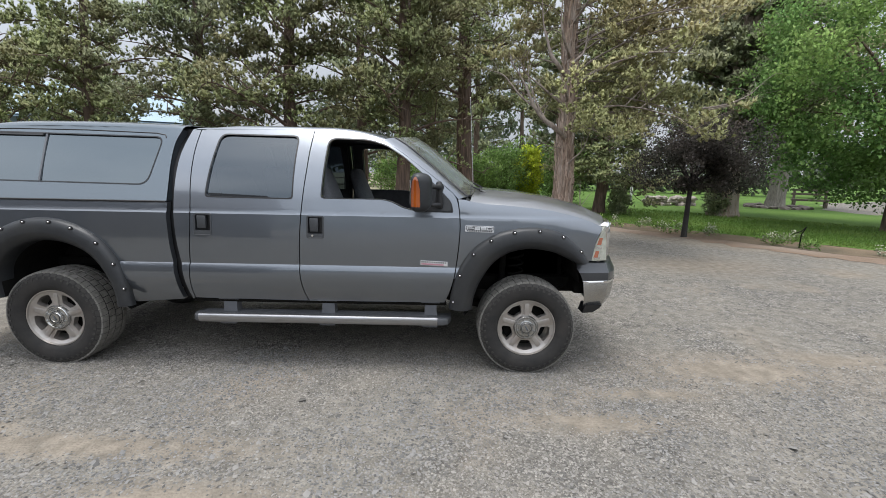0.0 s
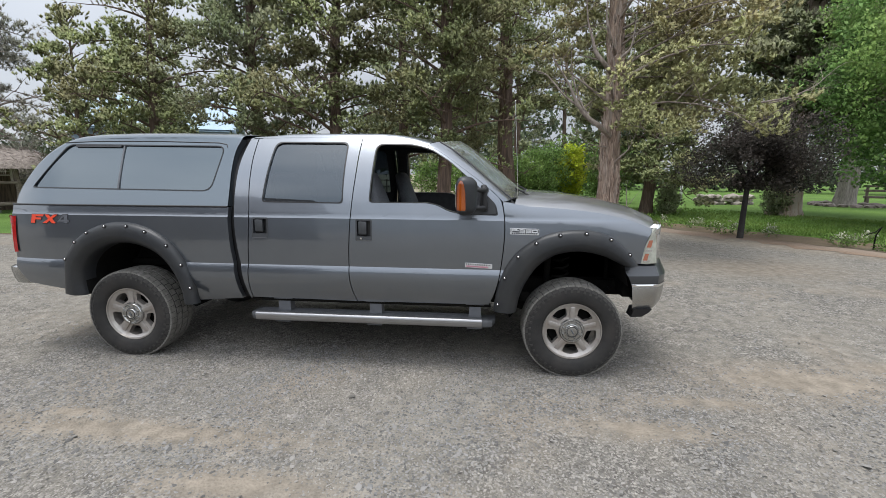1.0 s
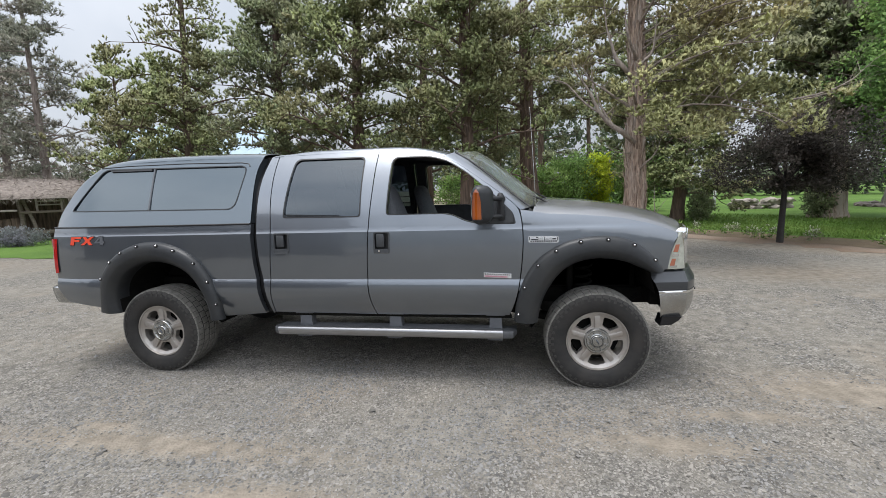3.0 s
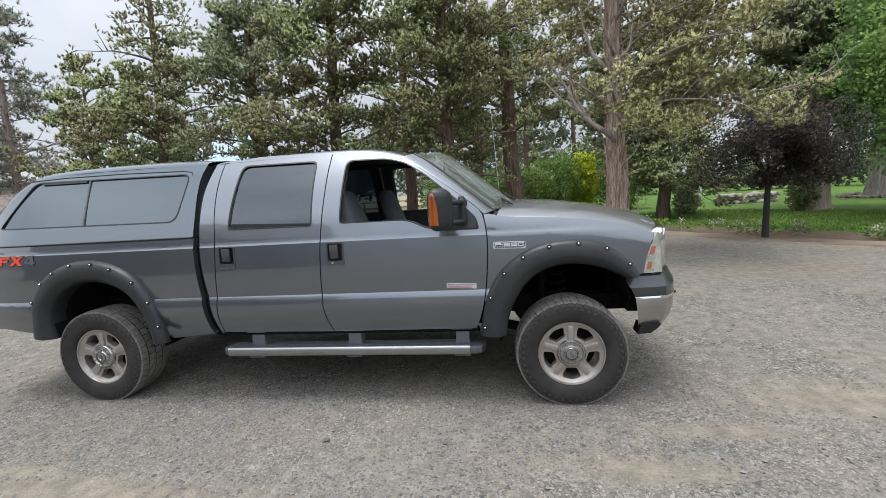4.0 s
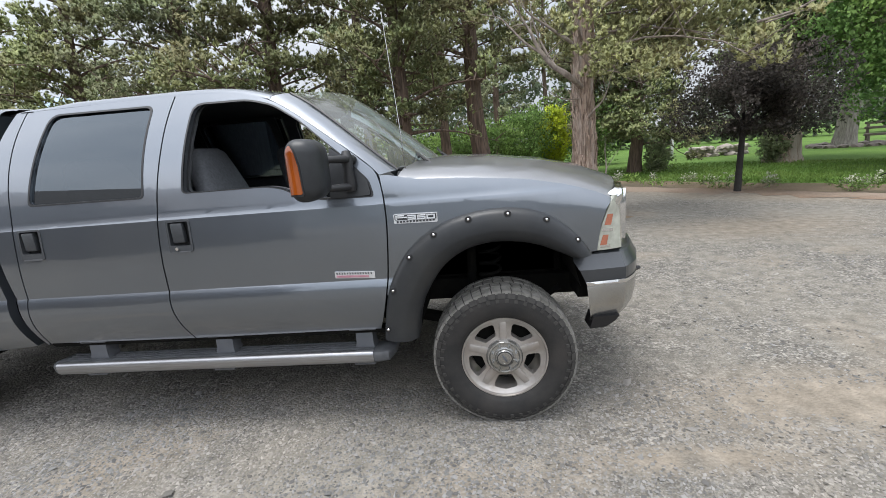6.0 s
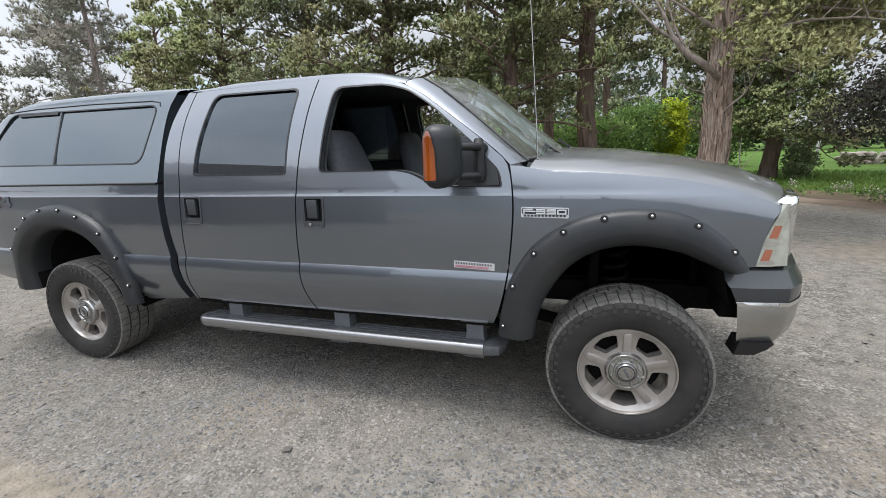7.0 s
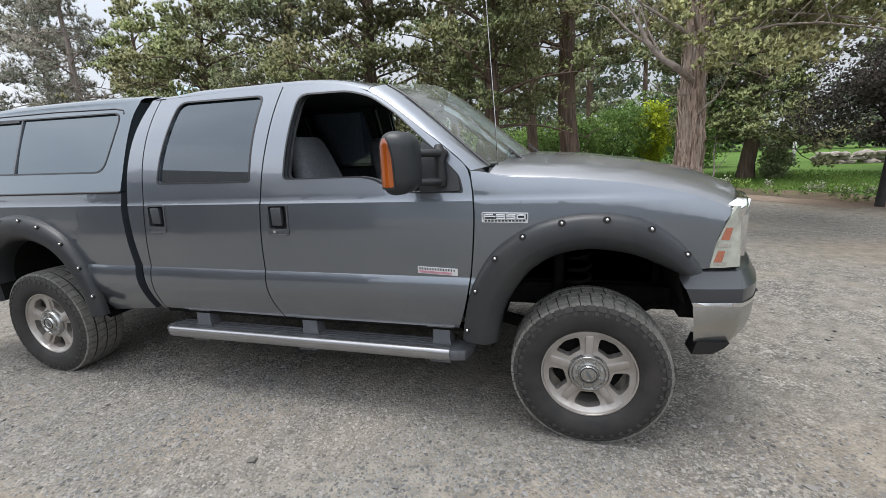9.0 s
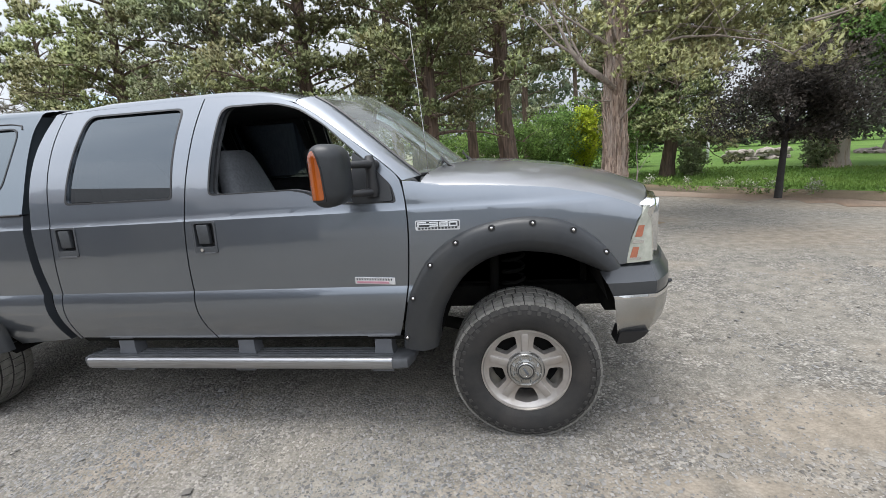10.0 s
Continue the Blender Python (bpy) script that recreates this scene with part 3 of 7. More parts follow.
# doors
for far in (False, True):
    d = part("door", panel(rear_door_line, [rear_window, handle_hole(1.262, 1.405, 1.155, 1.33)], side_y, far), PAINT, truck, "grey rear door with dark tinted window", smooth=14)
    part("window_seal", ring(rear_window, 0.011, shift(side_y, -0.002), far), BLACK, d)
    part("window_glass", panel(bigger(rear_window, 0.005), [], shift(side_y, 0.012), far, 0.004, 0.04, 0.3), REAR_GLASS, d, "dark privacy glass")
    part("inner_trim", panel(bigger(rear_door_line, -0.03), [bigger(rear_window, 0.01)], shift(side_y, 0.06), far, 0.02, 0.2, 0.3), TRIM, d)
    door_handle(d, 1.262, 1.405, 1.155, 1.33, far, False)
    d = part("door", panel(front_door_line, [front_window, handle_hole(2.165, 2.305, 1.145, 1.325)], side_y, far), PAINT, truck, "grey front door with its window wound down", smooth=14)
    part("window_seal", ring(front_window, 0.011, shift(side_y, -0.002), far), BLACK, d)
    part("inner_trim", panel(bigger(front_door_line, -0.03), [bigger(front_window, 0.006)], shift(side_y, 0.06), far, 0.02, 0.2, 0.3), TRIM, d)
    door_handle(d, 2.165, 2.305, 1.145, 1.325, far, True)
    # black sail panel that carries the mirror
    sail = [(3.105, 1.375), (3.111, 1.640), (3.168, 1.600), (3.310, 1.460), (3.325, 1.380)]
    part("sail_panel", panel(rounded(sail, 0.015), [], shift(side_y, -0.006), far, 0.02, 0.2, 0.2), FLARE, d)
    # thin maker's plate low on the door
    plate = part("badge", panel([(3.08, 0.945), (3.08, 0.982), (3.30, 0.972), (3.30, 0.935)], [], shift(side_y, -0.006), far, 0.008, 1, 1), BADGE, d, "chrome door badge with a red stripe")
    part("stripe", panel([(3.088, 0.949), (3.088, 0.961), (3.268, 0.953), (3.268, 0.941)], [], shift(side_y, -0.008), far, 0.004, 1, 1), RED_PRINT, plate)
    for k in range(14):
        xa = 3.09 + k * 0.0145
        part("bar", panel([(xa, 0.967 - k * 0.0006), (xa, 0.978 - k * 0.0006), (xa + 0.006, 0.977 - k * 0.0006), (xa + 0.006, 0.966 - k * 0.0006)], [], shift(side_y, -0.008), far, 0.003, 1, 1), DECAL_DARK, plate)

    # cab quarter behind the rear door
    quarter = smooth_line(CAB_REAR, 3)[::-1] + smooth_line(off(GAP_REAR, -g), 3)
    part("cab_corner", panel(quarter, [], side_y, far, 0.05), PAINT, truck, smooth=14)
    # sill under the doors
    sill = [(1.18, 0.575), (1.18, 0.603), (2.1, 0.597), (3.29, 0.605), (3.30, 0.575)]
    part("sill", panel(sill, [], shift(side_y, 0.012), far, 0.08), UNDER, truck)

# ---- arches: outer and inner lines ----
R_OUT = smooth_line([(-0.555, 0.62), (-0.53, 0.80), (-0.49, 0.97), (-0.33, 1.15), (-0.09, 1.255), (0.15, 1.265), (0.37, 1.195), (0.53, 1.08), (0.645, 0.90), (0.70, 0.71), (0.725, 0.56)], 8)
R_IN = smooth_line([(-0.36, 0.60), (-0.37, 0.75), (-0.335, 0.88), (-0.22, 1.0), (-0.05, 1.075), (0.14, 1.085), (0.32, 1.03), (0.44, 0.94), (0.53, 0.80), (0.575, 0.68), (0.585, 0.56)], 8)
F_OUT = smooth_line([(3.318, 0.585), (3.34, 0.74), (3.385, 0.90), (3.50, 1.08), (3.67, 1.20), (3.86, 1.255), (4.04, 1.262), (4.20, 1.225), (4.33, 1.14), (4.42, 1.04), (4.452, 0.99)], 8)
F_IN = smooth_line([(3.505, 0.575), (3.525, 0.70), (3.575, 0.83), (3.67, 0.97), (3.79, 1.055), (3.93, 1.09), (4.06, 1.085), (4.17, 1.06), (4.265, 1.018), (4.32, 0.99), (4.352, 0.974)], 8)


def flare(outer, inner, far, spots):
    f = both(far)
    n = len(outer)
    rows = []
    for (xo, zo), (xi, zi) in zip(outer, inner):
        row = []
        for t, bulge in ((-0.01, 0.012), (0.0, -0.012), (0.04, -0.03), (0.10, -0.042), (0.16, -0.048), (0.3, -0.056), (0.58, -0.062), (0.66, -0.060), (0.8, -0.046), (0.93, -0.022), (1.0, -0.002), (1.0, 0.12)):
            x, z = xo + (xi - xo) * t, zo + (zi - zo) * t
            row.append((x, f(side_y(min(max(xo, -0.6), 4.1), 1.1) * 0 - 0.036 + (0.10 * ((x - 3.95) / 0.7) ** 2 if x > 3.95 else 0) + bulge), z))
        rows.append(row)
    bm = bmesh.new()
    loft(bm, rows)
    fl = part("fender_flare", bm, FLARE, truck, "matt dark plastic arch flare with exposed bolts", smooth=50)
    for bx, bz in spots:
        k = min(range(n), key=lambda i: math.hypot((rows[i][3][0] + rows[i][4][0]) / 2 - bx, (rows[i][3][2] + rows[i][4][2]) / 2 - bz))
        a, b = np.array(rows[k][3]), np.array(rows[k][4])
        p = (a + b) / 2
        bm = bmesh.new()
        s = 1 if far else -1
        c = bmesh.ops.create_cone(bm, cap_ends=True, segments=12, radius1=0.0185, radius2=0.0165, depth=0.009)
        bmesh.ops.transform(bm, matrix=pose(p[0], p[1] + s * 0.003, p[2], 90), verts=c["verts"])
        pocket = part("bolt_pocket", bm, BLACK, fl)
        bm = bmesh.new()
        c = bmesh.ops.create_uvsphere(bm, u_segments=12, v_segments=8, radius=0.0085)
        bmesh.ops.transform(bm, matrix=pose(p[0], p[1] + s * 0.0055, p[2] + 0.001), verts=c["verts"])
        part("bolt", bm, CHROME, fl)
    return rows


for far in (False, True):
    fl = flare(R_OUT, R_IN, far, ((0.646, 0.696), (0.595, 0.90), (0.495, 1.067), (0.323, 1.185), (0.141, 1.242), (-0.05, 1.24), (-0.22, 1.18), (-0.36, 1.08), (-0.46, 0.92)))
    flare(F_OUT, F_IN, far, ((3.364, 0.655), (3.415, 0.865), (3.512, 1.035), (3.66, 1.15), (3.836, 1.216), (4.02, 1.222), (4.207, 1.187), (4.378, 1.079)))
    # bed side
    mid = [(a[0] * 0.6 + b[0] * 0.4, a[1] * 0.6 + b[1] * 0.4) for a, b in zip(R_OUT, R_IN)]
    bed = [(-1.045, 1.415), (-1.06, 1.30), (-1.068, 0.95), (-1.068, 0.85), (-0.985, 0.69), (-0.60, 0.632)] + mid + [(0.74, 0.565), (1.095, 0.60), (1.085, 0.80), (1.056, 1.06), (1.042, 1.3), (1.048, 1.412)]
    b = part("bed_side", panel(bed, [], side_y, far, 0.05), PAINT, truck, "grey cargo bed side with two creases", smooth=14)
    f = both(far)
    # red and grey letters with dark outlines
    glyphs = ([(-0.83, 1.252), (-0.812, 1.328), (-0.69, 1.328), (-0.695, 1.311), (-0.772, 1.311), (-0.775, 1.300), (-0.715, 1.300), (-0.719, 1.283), (-0.779, 1.283), (-0.787, 1.252)],
              [(-0.705, 1.252), (-0.646, 1.29), (-0.677, 1.328), (-0.64, 1.328), (-0.622, 1.306), (-0.59, 1.328), (-0.552, 1.328), (-0.605, 1.29), (-0.573, 1.252), (-0.61, 1.252), (-0.63, 1.276), (-0.664, 1.252)],
              [(-0.557, 1.267), (-0.497, 1.328), (-0.457, 1.328), (-0.457, 1.284), (-0.443, 1.284), (-0.443, 1.267), (-0.457, 1.267), (-0.457, 1.252), (-0.488, 1.252), (-0.488, 1.267)])
    dec = part("badge", panel(bigger(glyphs[0], 0.006), [], shift(side_y, -0.0035), far, 0.002, 1, 1), DECAL_DARK, b, "red and dark lettered badge decal")
    for k, pts in enumerate(glyphs):
        if k:
            part("letter_edge", panel(bigger(pts, 0.006), [], shift(side_y, -0.0035), far, 0.002, 1, 1), DECAL_DARK, dec)
        part("letter", panel(pts, [[(-0.524, 1.284), (-0.488, 1.314), (-0.488, 1.284)]] if k == 2 else [], shift(side_y, -0.0055), far, 0.002, 1, 1), DECAL if k < 2 else BRACKET, dec)
    # front fender
    mid = [(a[0] * 0.6 + b_[0] * 0.4, a[1] * 0.6 + b_[1] * 0.4) for a, b_ in zip(F_OUT, F_IN)]
    top = [(x, fender_top(x)) for x in np.linspace(3.42, 4.585, 14)]
    fend = mid[12:] + [(4.49, 0.99), (4.513, 1.13), (4.545, 1.21), (4.585, fender_top(4.585))] + top[::-1][1:] + [(3.375, 1.475)] + smooth_line(off(GAP_FRONT, g), 3)[4:-5]
    fd = part("front_fender", panel(fend, [], fender_y, far, 0.04, 0.025, 0.06), PAINT, truck, "grey front fender", smooth=32)
    bd = part("badge", panel(rounded([(3.435, 1.222), (3.435, 1.272), (3.665, 1.268), (3.665, 1.218)], 0.008), [], shift(side_y, -0.007), far, 0.01, 1, 1), BADGE, fd, "chrome model badge with dark field and bars")
    part("field", panel(rounded([(3.440, 1.240), (3.440, 1.2675), (3.660, 1.2635), (3.660, 1.236)], 0.005), [], shift(side_y, -0.0085), far, 0.003, 1, 1), DECAL_DARK, bd)
    for k, strokes in enumerate(("agef", "g", "abgcd", "afgcd", "abcdef")):
        xa, w_, zb, h_, q_ = (3.446, 3.492, 3.510, 3.560, 3.609)[k], (0.046, 0.014, 0.044, 0.044, 0.044)[k], 1.2415, 0.023, 0.0054
        rects = {"a": (0, w_, h_ - q_, h_), "g": (0, w_, (h_ - q_) / 2, (h_ + q_) / 2), "d": (0, w_, 0, q_), "f": (0, q_ * 1.4, h_ / 2, h_), "e": (0, q_ * 1.4, 0, h_ / 2), "b": (w_ - q_ * 1.4, w_, h_ / 2, h_), "c": (w_ - q_ * 1.4, w_, 0, h_ / 2)}
        bm = bmesh.new()
        for c_ in strokes:
            x0_, x1_, z0_, z1_ = rects[c_]
            ya, yb = f(side_y(xa, 1.25) - (0.0165 if c_ in "adg" else 0.0145)), f(side_y(xa, 1.25) - 0.006)
            box(bm, xa + x0_, xa + x1_, min(ya, yb), max(ya, yb), zb + z0_ - 0.0009 * k, zb + z1_ - 0.0009 * k)
        part("character", bm, PRINT, bd)
    for k in range(12):
        xa = 3.45 + k * 0.0172
        part("letter_bar", panel([(xa, 1.226), (xa, 1.235), (xa + 0.011, 1.235), (xa + 0.011, 1.226)], [], shift(side_y, -0.0095), far, 0.003, 1, 1), DECAL_DARK, bd)
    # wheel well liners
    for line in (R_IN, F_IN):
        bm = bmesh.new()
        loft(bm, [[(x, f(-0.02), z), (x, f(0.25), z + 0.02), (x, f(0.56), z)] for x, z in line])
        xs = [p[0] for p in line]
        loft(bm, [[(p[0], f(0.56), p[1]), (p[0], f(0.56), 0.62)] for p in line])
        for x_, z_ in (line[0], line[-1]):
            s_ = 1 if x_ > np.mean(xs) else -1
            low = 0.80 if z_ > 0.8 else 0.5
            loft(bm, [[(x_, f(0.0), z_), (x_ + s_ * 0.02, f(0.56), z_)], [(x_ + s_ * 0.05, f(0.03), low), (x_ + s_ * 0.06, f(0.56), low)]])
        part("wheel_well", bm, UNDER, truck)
    # tail lamp
    bm = bmesh.new()
    loft(bm, [[(-1.005 - 0.06 * (1.28 - z), f(side_y(-0.99, z) - 0.004), z), (-1.035 - 0.06 * (1.28 - z), f(side_y(-1.0, z) - 0.012), z), (-1.10 - 0.06 * (1.28 - z), f(0.028), z), (-1.13 - 0.06 * (1.28 - z), f(0.07), z), (-1.135 - 0.06 * (1.28 - z), f(0.16), z), (-1.06, f(0.16), z)] for z in np.linspace(0.98, 1.31, 6)])
    part("tail_lamp", bm, RED, truck, "red tail lamp")

# rear of the bed
bm = bmesh.new()
loft(bm, [[(-1.07, y, 1.41), (-1.09, y, 1.3), (-1.105, y, 0.95), (-1.10, y, 0.74)] for y in np.linspace(0.10, 2 * YC - 0.10, 9)])
part("tailgate", bm, PAINT, truck)
bm = bmesh.new()
plan = [(-0.93, 0.02, 0, -1), (-1.12, 0.02, 0, -1), (-1.19, 0.04, -0.5, -0.87), (-1.225, 0.09, -0.87, -0.5), (-1.235, 0.22, -1, 0), (-1.235, YC, -1, 0)]
plan += [(x, 2 * YC - y, nx, -ny) for x, y, nx, ny in plan[::-1][1:]]
loft(bm, [[(x - nx * d, y - ny * d, z) for x, y, nx, ny in plan] for z, d in ((0.835, 0.12), (0.835, 0.012), (0.825, 0.0), (0.79, 0.0), (0.72, 0.012), (0.67, 0.03), (0.66, 0.12))])
part("rear_bumper", bm, DULL_CHROME, truck, "dull chrome step bumper")

# ---- cab roof, pillars, windscreen ----
RO = smooth_line([(1.145, 1.991), (1.216, 2.002), (1.508, 2.007), (2.137, 2.007), (2.400, 2.000), (2.580, 1.978), (2.752, 1.934)], 4)
bm = bmesh.new()
rows = []
for x, z in RO:
    y0 = side_y(x, z) + 0.002
    crown = float(np.interp(x, (1.32, 1.5, 2.3, 2.78), (0.6, 1, 1, 0.75)))
    fwd = 0.22 * max(0.0, (x - 2.3) / 0.48)
    half = [(0, 0, 0), (0.01, 0.018, 0.02), (0.035, 0.032, 0.06), (0.1, 0.043, 0.2), (0.3, 0.055, 0.5), (0.55, 0.062, 0.8), (YC - y0, 0.065, 1.0)]
    row = [(x + fwd * w * 0.8, y0 + dy, z + dzz * crown) for dy, dzz, w in half]
    rows.append(row + [(a, 2 * YC - b, c) for a, b, c in row[::-1][1:]])
loft(bm, rows)
part("cab_roof", bm, PAINT, truck, "grey cab roof", smooth=60)
bm = bmesh.new()
loft(bm, [[(p[0], min(max(p[1], 0.30), 2 * YC - 0.30), p[2] - 0.045) for p in r] for r in rows[:-5]])
part("headliner", bm, TRIM, truck)
# gutters: the dark seams along the roof
WS = smooth_line([(2.835, 0.335, 1.968), (2.96, 0.30, 1.892), (3.13, 0.245, 1.758), (3.30, 0.185, 1.615), (3.455, 0.13, 1.49)], 3)
DR = smooth_line([(2.735, 0, 1.940), (2.882, 0, 1.860), (3.115, 0, 1.694), (3.299, 0, 1.553), (3.375, 0, 1.478)], 3)
for far in (False, True):
    f = both(far)
    bm = bmesh.new()
    rows = []
    for (xa, _, za), (xw, yw, zw) in zip(DR, WS):
        ya = side_y(xa, za) + 0.003
        pts = [(xa, ya + 0.05, za - 0.02), (xa, ya, za), (xa + (xw - xa) * 0.35, ya + (yw - ya) * 0.2, za + (zw - za) * 0.5), (xa + (xw - xa) * 0.8, ya + (yw - ya) * 0.65, za + (zw - za) * 0.95), (xw, yw, zw), (xw - 0.02, yw + 0.05, zw - 0.04)]
        rows.append([(a, f(b), c) for a, b, c in pts])
    loft(bm, rows)
    part("windscreen_pillar", bm, PAINT, truck, smooth=50)
ws_rows = []
for i, (x, y, z) in enumerate(WS):
    k = i / (len(WS) - 1)
    row = []
    for t in np.linspace(0, 1, 9):
        yy = y + (2 * YC - 2 * y) * t
        bow = (1 - (2 * t - 1) ** 2)
        row.append((x + (0.16 + 0.05 * k) * bow, yy, z + 0.045 * bow * (1 - k)))
    ws_rows.append(row)
bm = bmesh.new()
loft(bm, ws_rows)
w = part("windscreen", bm, CLEAR, truck, "clear greenish windscreen", smooth=80)
w.visible_shadow = False
bm = bmesh.new()
for row in (ws_rows[-1],):
    tube(bm, [(a, b, c + 0.004) for a, b, c in row], [0.011] * 9, 6)
for col in (0, 8):
    tube(bm, [r[col] for r in ws_rows], [0.010] * len(ws_rows), 6)
part("windscreen_seal", bm, BLACK, truck)
# the cowl under the windscreen
bm = bmesh.new()
loft(bm, [[(x - 0.01, y, z + 0.002), (x + 0.07, y * 0.97 + 0.03 * YC, z - 0.004), (x + 0.16, y * 0.95 + 0.05 * YC, 1.492 if 0.2 < y < 1.7 else 1.472)] for x, y, z in ws_rows[-1]])
part("cowl", bm, BLACK, truck, "black cowl grille")
for x0, y0, x1, y1 in ((3.58, 0.30, 3.45, 0.85), (3.66, 1.0, 3.55, 1.55)):
    bm = bmesh.new()
    tube(bm, [(x0 + 0.04, y0, 1.515), (x0, y0 + 0.03, 1.535), ((x0 + x1) / 2, (y0 + y1) / 2, 1.565), (x1, y1, 1.585)], [0.008, 0.009, 0.008, 0.005], 6)
    tube(bm, [(x0 - 0.02, y0 - 0.05, 1.548), (x1, y1 + 0.08, 1.60)], [0.007, 0.006], 6)
    part("wiper", bm, BLACK, truck)
# cab rear wall
bm = bmesh.new()
loft(bm, [[(x + 0.02, side_y(x, z) + 0.02, z), (x, YC, z), (x + 0.02, 2 * YC - side_y(x, z) - 0.02, z)] for x, z in smooth_line(CAB_REAR, 3)])
part("cab_back", bm, BLACK, truck)
bm = bmesh.new()
for far in (False, True):
    f = both(far)
    loft(bm, [[(x - 0.006, f(side_y(x, min(z, 1.95)) + 0.06), z), (x - 0.085, f(side_y(x, min(z, 1.95)) + 0.065), z)] for x, z in smooth_line(CAB_REAR, 3)])
loft(bm, [[(1.25, y, 1.98 + 0.05 * (1 - ((y - YC) / YC) ** 2)), (1.165, y, 1.98 + 0.05 * (1 - ((y - YC) / YC) ** 2))] for y in np.linspace(0.28, 1.65, 9)])
part("bed_gap_seal", bm, BLACK, truck, "black rubber boot between cab and topper")

# ---- hood and front ----
def hood_z(x):
    return float(np.interp(x, (3.45, 3.63, 3.95, 4.22, 4.44, 4.59, 4.68), (1.508, 1.503, 1.482, 1.442, 1.383, 1.312, 1.262)))


bm = bmesh.new()
rows = []
for s in np.linspace(0, 1, 16):
    x = 3.47 + s * 1.10
    y0 = fender_y(x, fender_top(x)) - 0.0015
    zt, zh = fender_top(x) - 0.003, hood_z(x + 0.03)
    prof = [(0, 0.0), (0.008, 0.12), (0.05, 0.48), (0.11, 0.86), (0.17, 1.03), (0.24, 1.12), (0.30, 1.32), (0.5, 1.5), (0.7, 1.55), (YC - y0, 1.6)]
    row = []
    for dy, k in prof:
        bow = 1 - ((YC - y0 - dy) / (YC - y0)) ** 2
        row.append((x + bow * 0.19 * s ** 2 + (0.10 * bow * (1 - s) ** 2), y0 + dy, zt + (zh - zt) * k))
    rows.append(row + [(a, 2 * YC - b, c) for a, b, c in row[::-1][1:]])
loft(bm, rows)
front_edge = rows[-1]
nose = [[(a + 0.010, b, c - 0.010) for a, b, c in front_edge], [(a + 0.013, b, c - 0.045) for a, b, c in front_edge]]
loft(bm, [front_edge] + nose)
part("hood", bm, PAINT_DUST_SHEEN, truck, "grey hood with a raised centre", smooth=50)

# grille between the lamps
bm = bmesh.new()
for z0, z1, d in ((1.235, 1.285, 0.0), (0.985, 1.02, 0.01)):
    loft(bm, [[(4.645 + 0.10 * (1 - ((y - YC) / 0.66) ** 2) - 0.04, y, z1), (4.700 + 0.10 * (1 - ((y - YC) / 0.66) ** 2) - d, y, z1 - 0.006), (4.712 + 0.10 * (1 - ((y - YC) / 0.66) ** 2) - d, y, (z0 + z1) / 2), (4.700 + 0.1 * (1 - ((y - YC) / 0.66) ** 2) - d, y, z0), (4.59, y, z0)] for y in np.linspace(0.31, 1.62, 13)])
for y in (0.31, 1.62):
    box(bm, 4.62, 4.722, y - 0.02, y + 0.02, 0.985, 1.285, 0.01)
gr = part("grille", bm, CHROME, truck, "chrome grille surround with bars")
for y in (0.288, 1.642):
    bm = bmesh.new()
    box(bm, 4.655, 4.672, y - 0.003, y + 0.003, 0.99, 1.25)
    part("seam", bm, BLACK, gr)
for z in (1.07, 1.14, 1.20):
    bm = bmesh.new()
    loft(bm, [[(4.665 + 0.10 * (1 - ((y - YC) / 0.66) ** 2), y, z + 0.014), (4.705 + 0.1 * (1 - ((y - YC) / 0.66) ** 2), y, z), (4.705 + 0.1 * (1 - ((y - YC) / 0.66) ** 2), y, z - 0.014)] for y in np.linspace(0.33, 1.60, 9)])
    part("bar", bm, CHROME, gr)
bm = bmesh.new()
box(bm, 4.55, 4.65, 0.30, 1.63, 0.985, 1.27)
part("backing", bm, BLACK, gr)

for far in (False, True):
    f = both(far)
    bm = bmesh.new()
    rows = []
    for z in np.linspace(0.985, 1.275, 9):
        k = (z - 0.985) / 0.29
        xa = 4.497 + 0.095 * k ** 1.7
        rows.append([(xa - 0.01, f(0.10), z), (xa, f(0.062 + 0.018 * k), z), (xa + 0.06 - 0.025 * k, f(0.075 + 0.016 * k), z), (4.635 - 0.022 * k, f(0.105 + 0.012 * k), z), (4.66 - 0.022 * k, f(0.16), z), (4.69 - 0.03 * k, f(0.30), z), (4.62, f(0.31), z)])
    loft(bm, rows)
    hl = part("headlight", bm, LENS, truck, "hazy headlight with amber reflectors")
    for za, zb, xa in ((1.118, 1.176, 4.536), (1.012, 1.066, 4.512)):
        bm = bmesh.new()
        loft(bm, [[(xa + (z - za) * 0.3, f(0.0645 + 0.018 * (z - 0.985) / 0.29), z), (xa + 0.036 + (z - za) * 0.2, f(0.0685 + 0.018 * (z - 0.985) / 0.29), z)] for z in (za, (za + zb) / 2, zb)])
        part("amber_reflector", bm, AMBER2, hl)
    for za, zb, xa in ((1.085, 1.10, 4.525), (1.0, 1.012, 4.512)):
        bm = bmesh.new()
        loft(bm, [[(xa, f(0.0645 + 0.018 * (z - 0.985) / 0.29), z), (xa + 0.055, f(0.0685 + 0.018 * (z - 0.985) / 0.29), z)] for z in (za, zb)])
        part("bright_bar", bm, CHROME, hl)


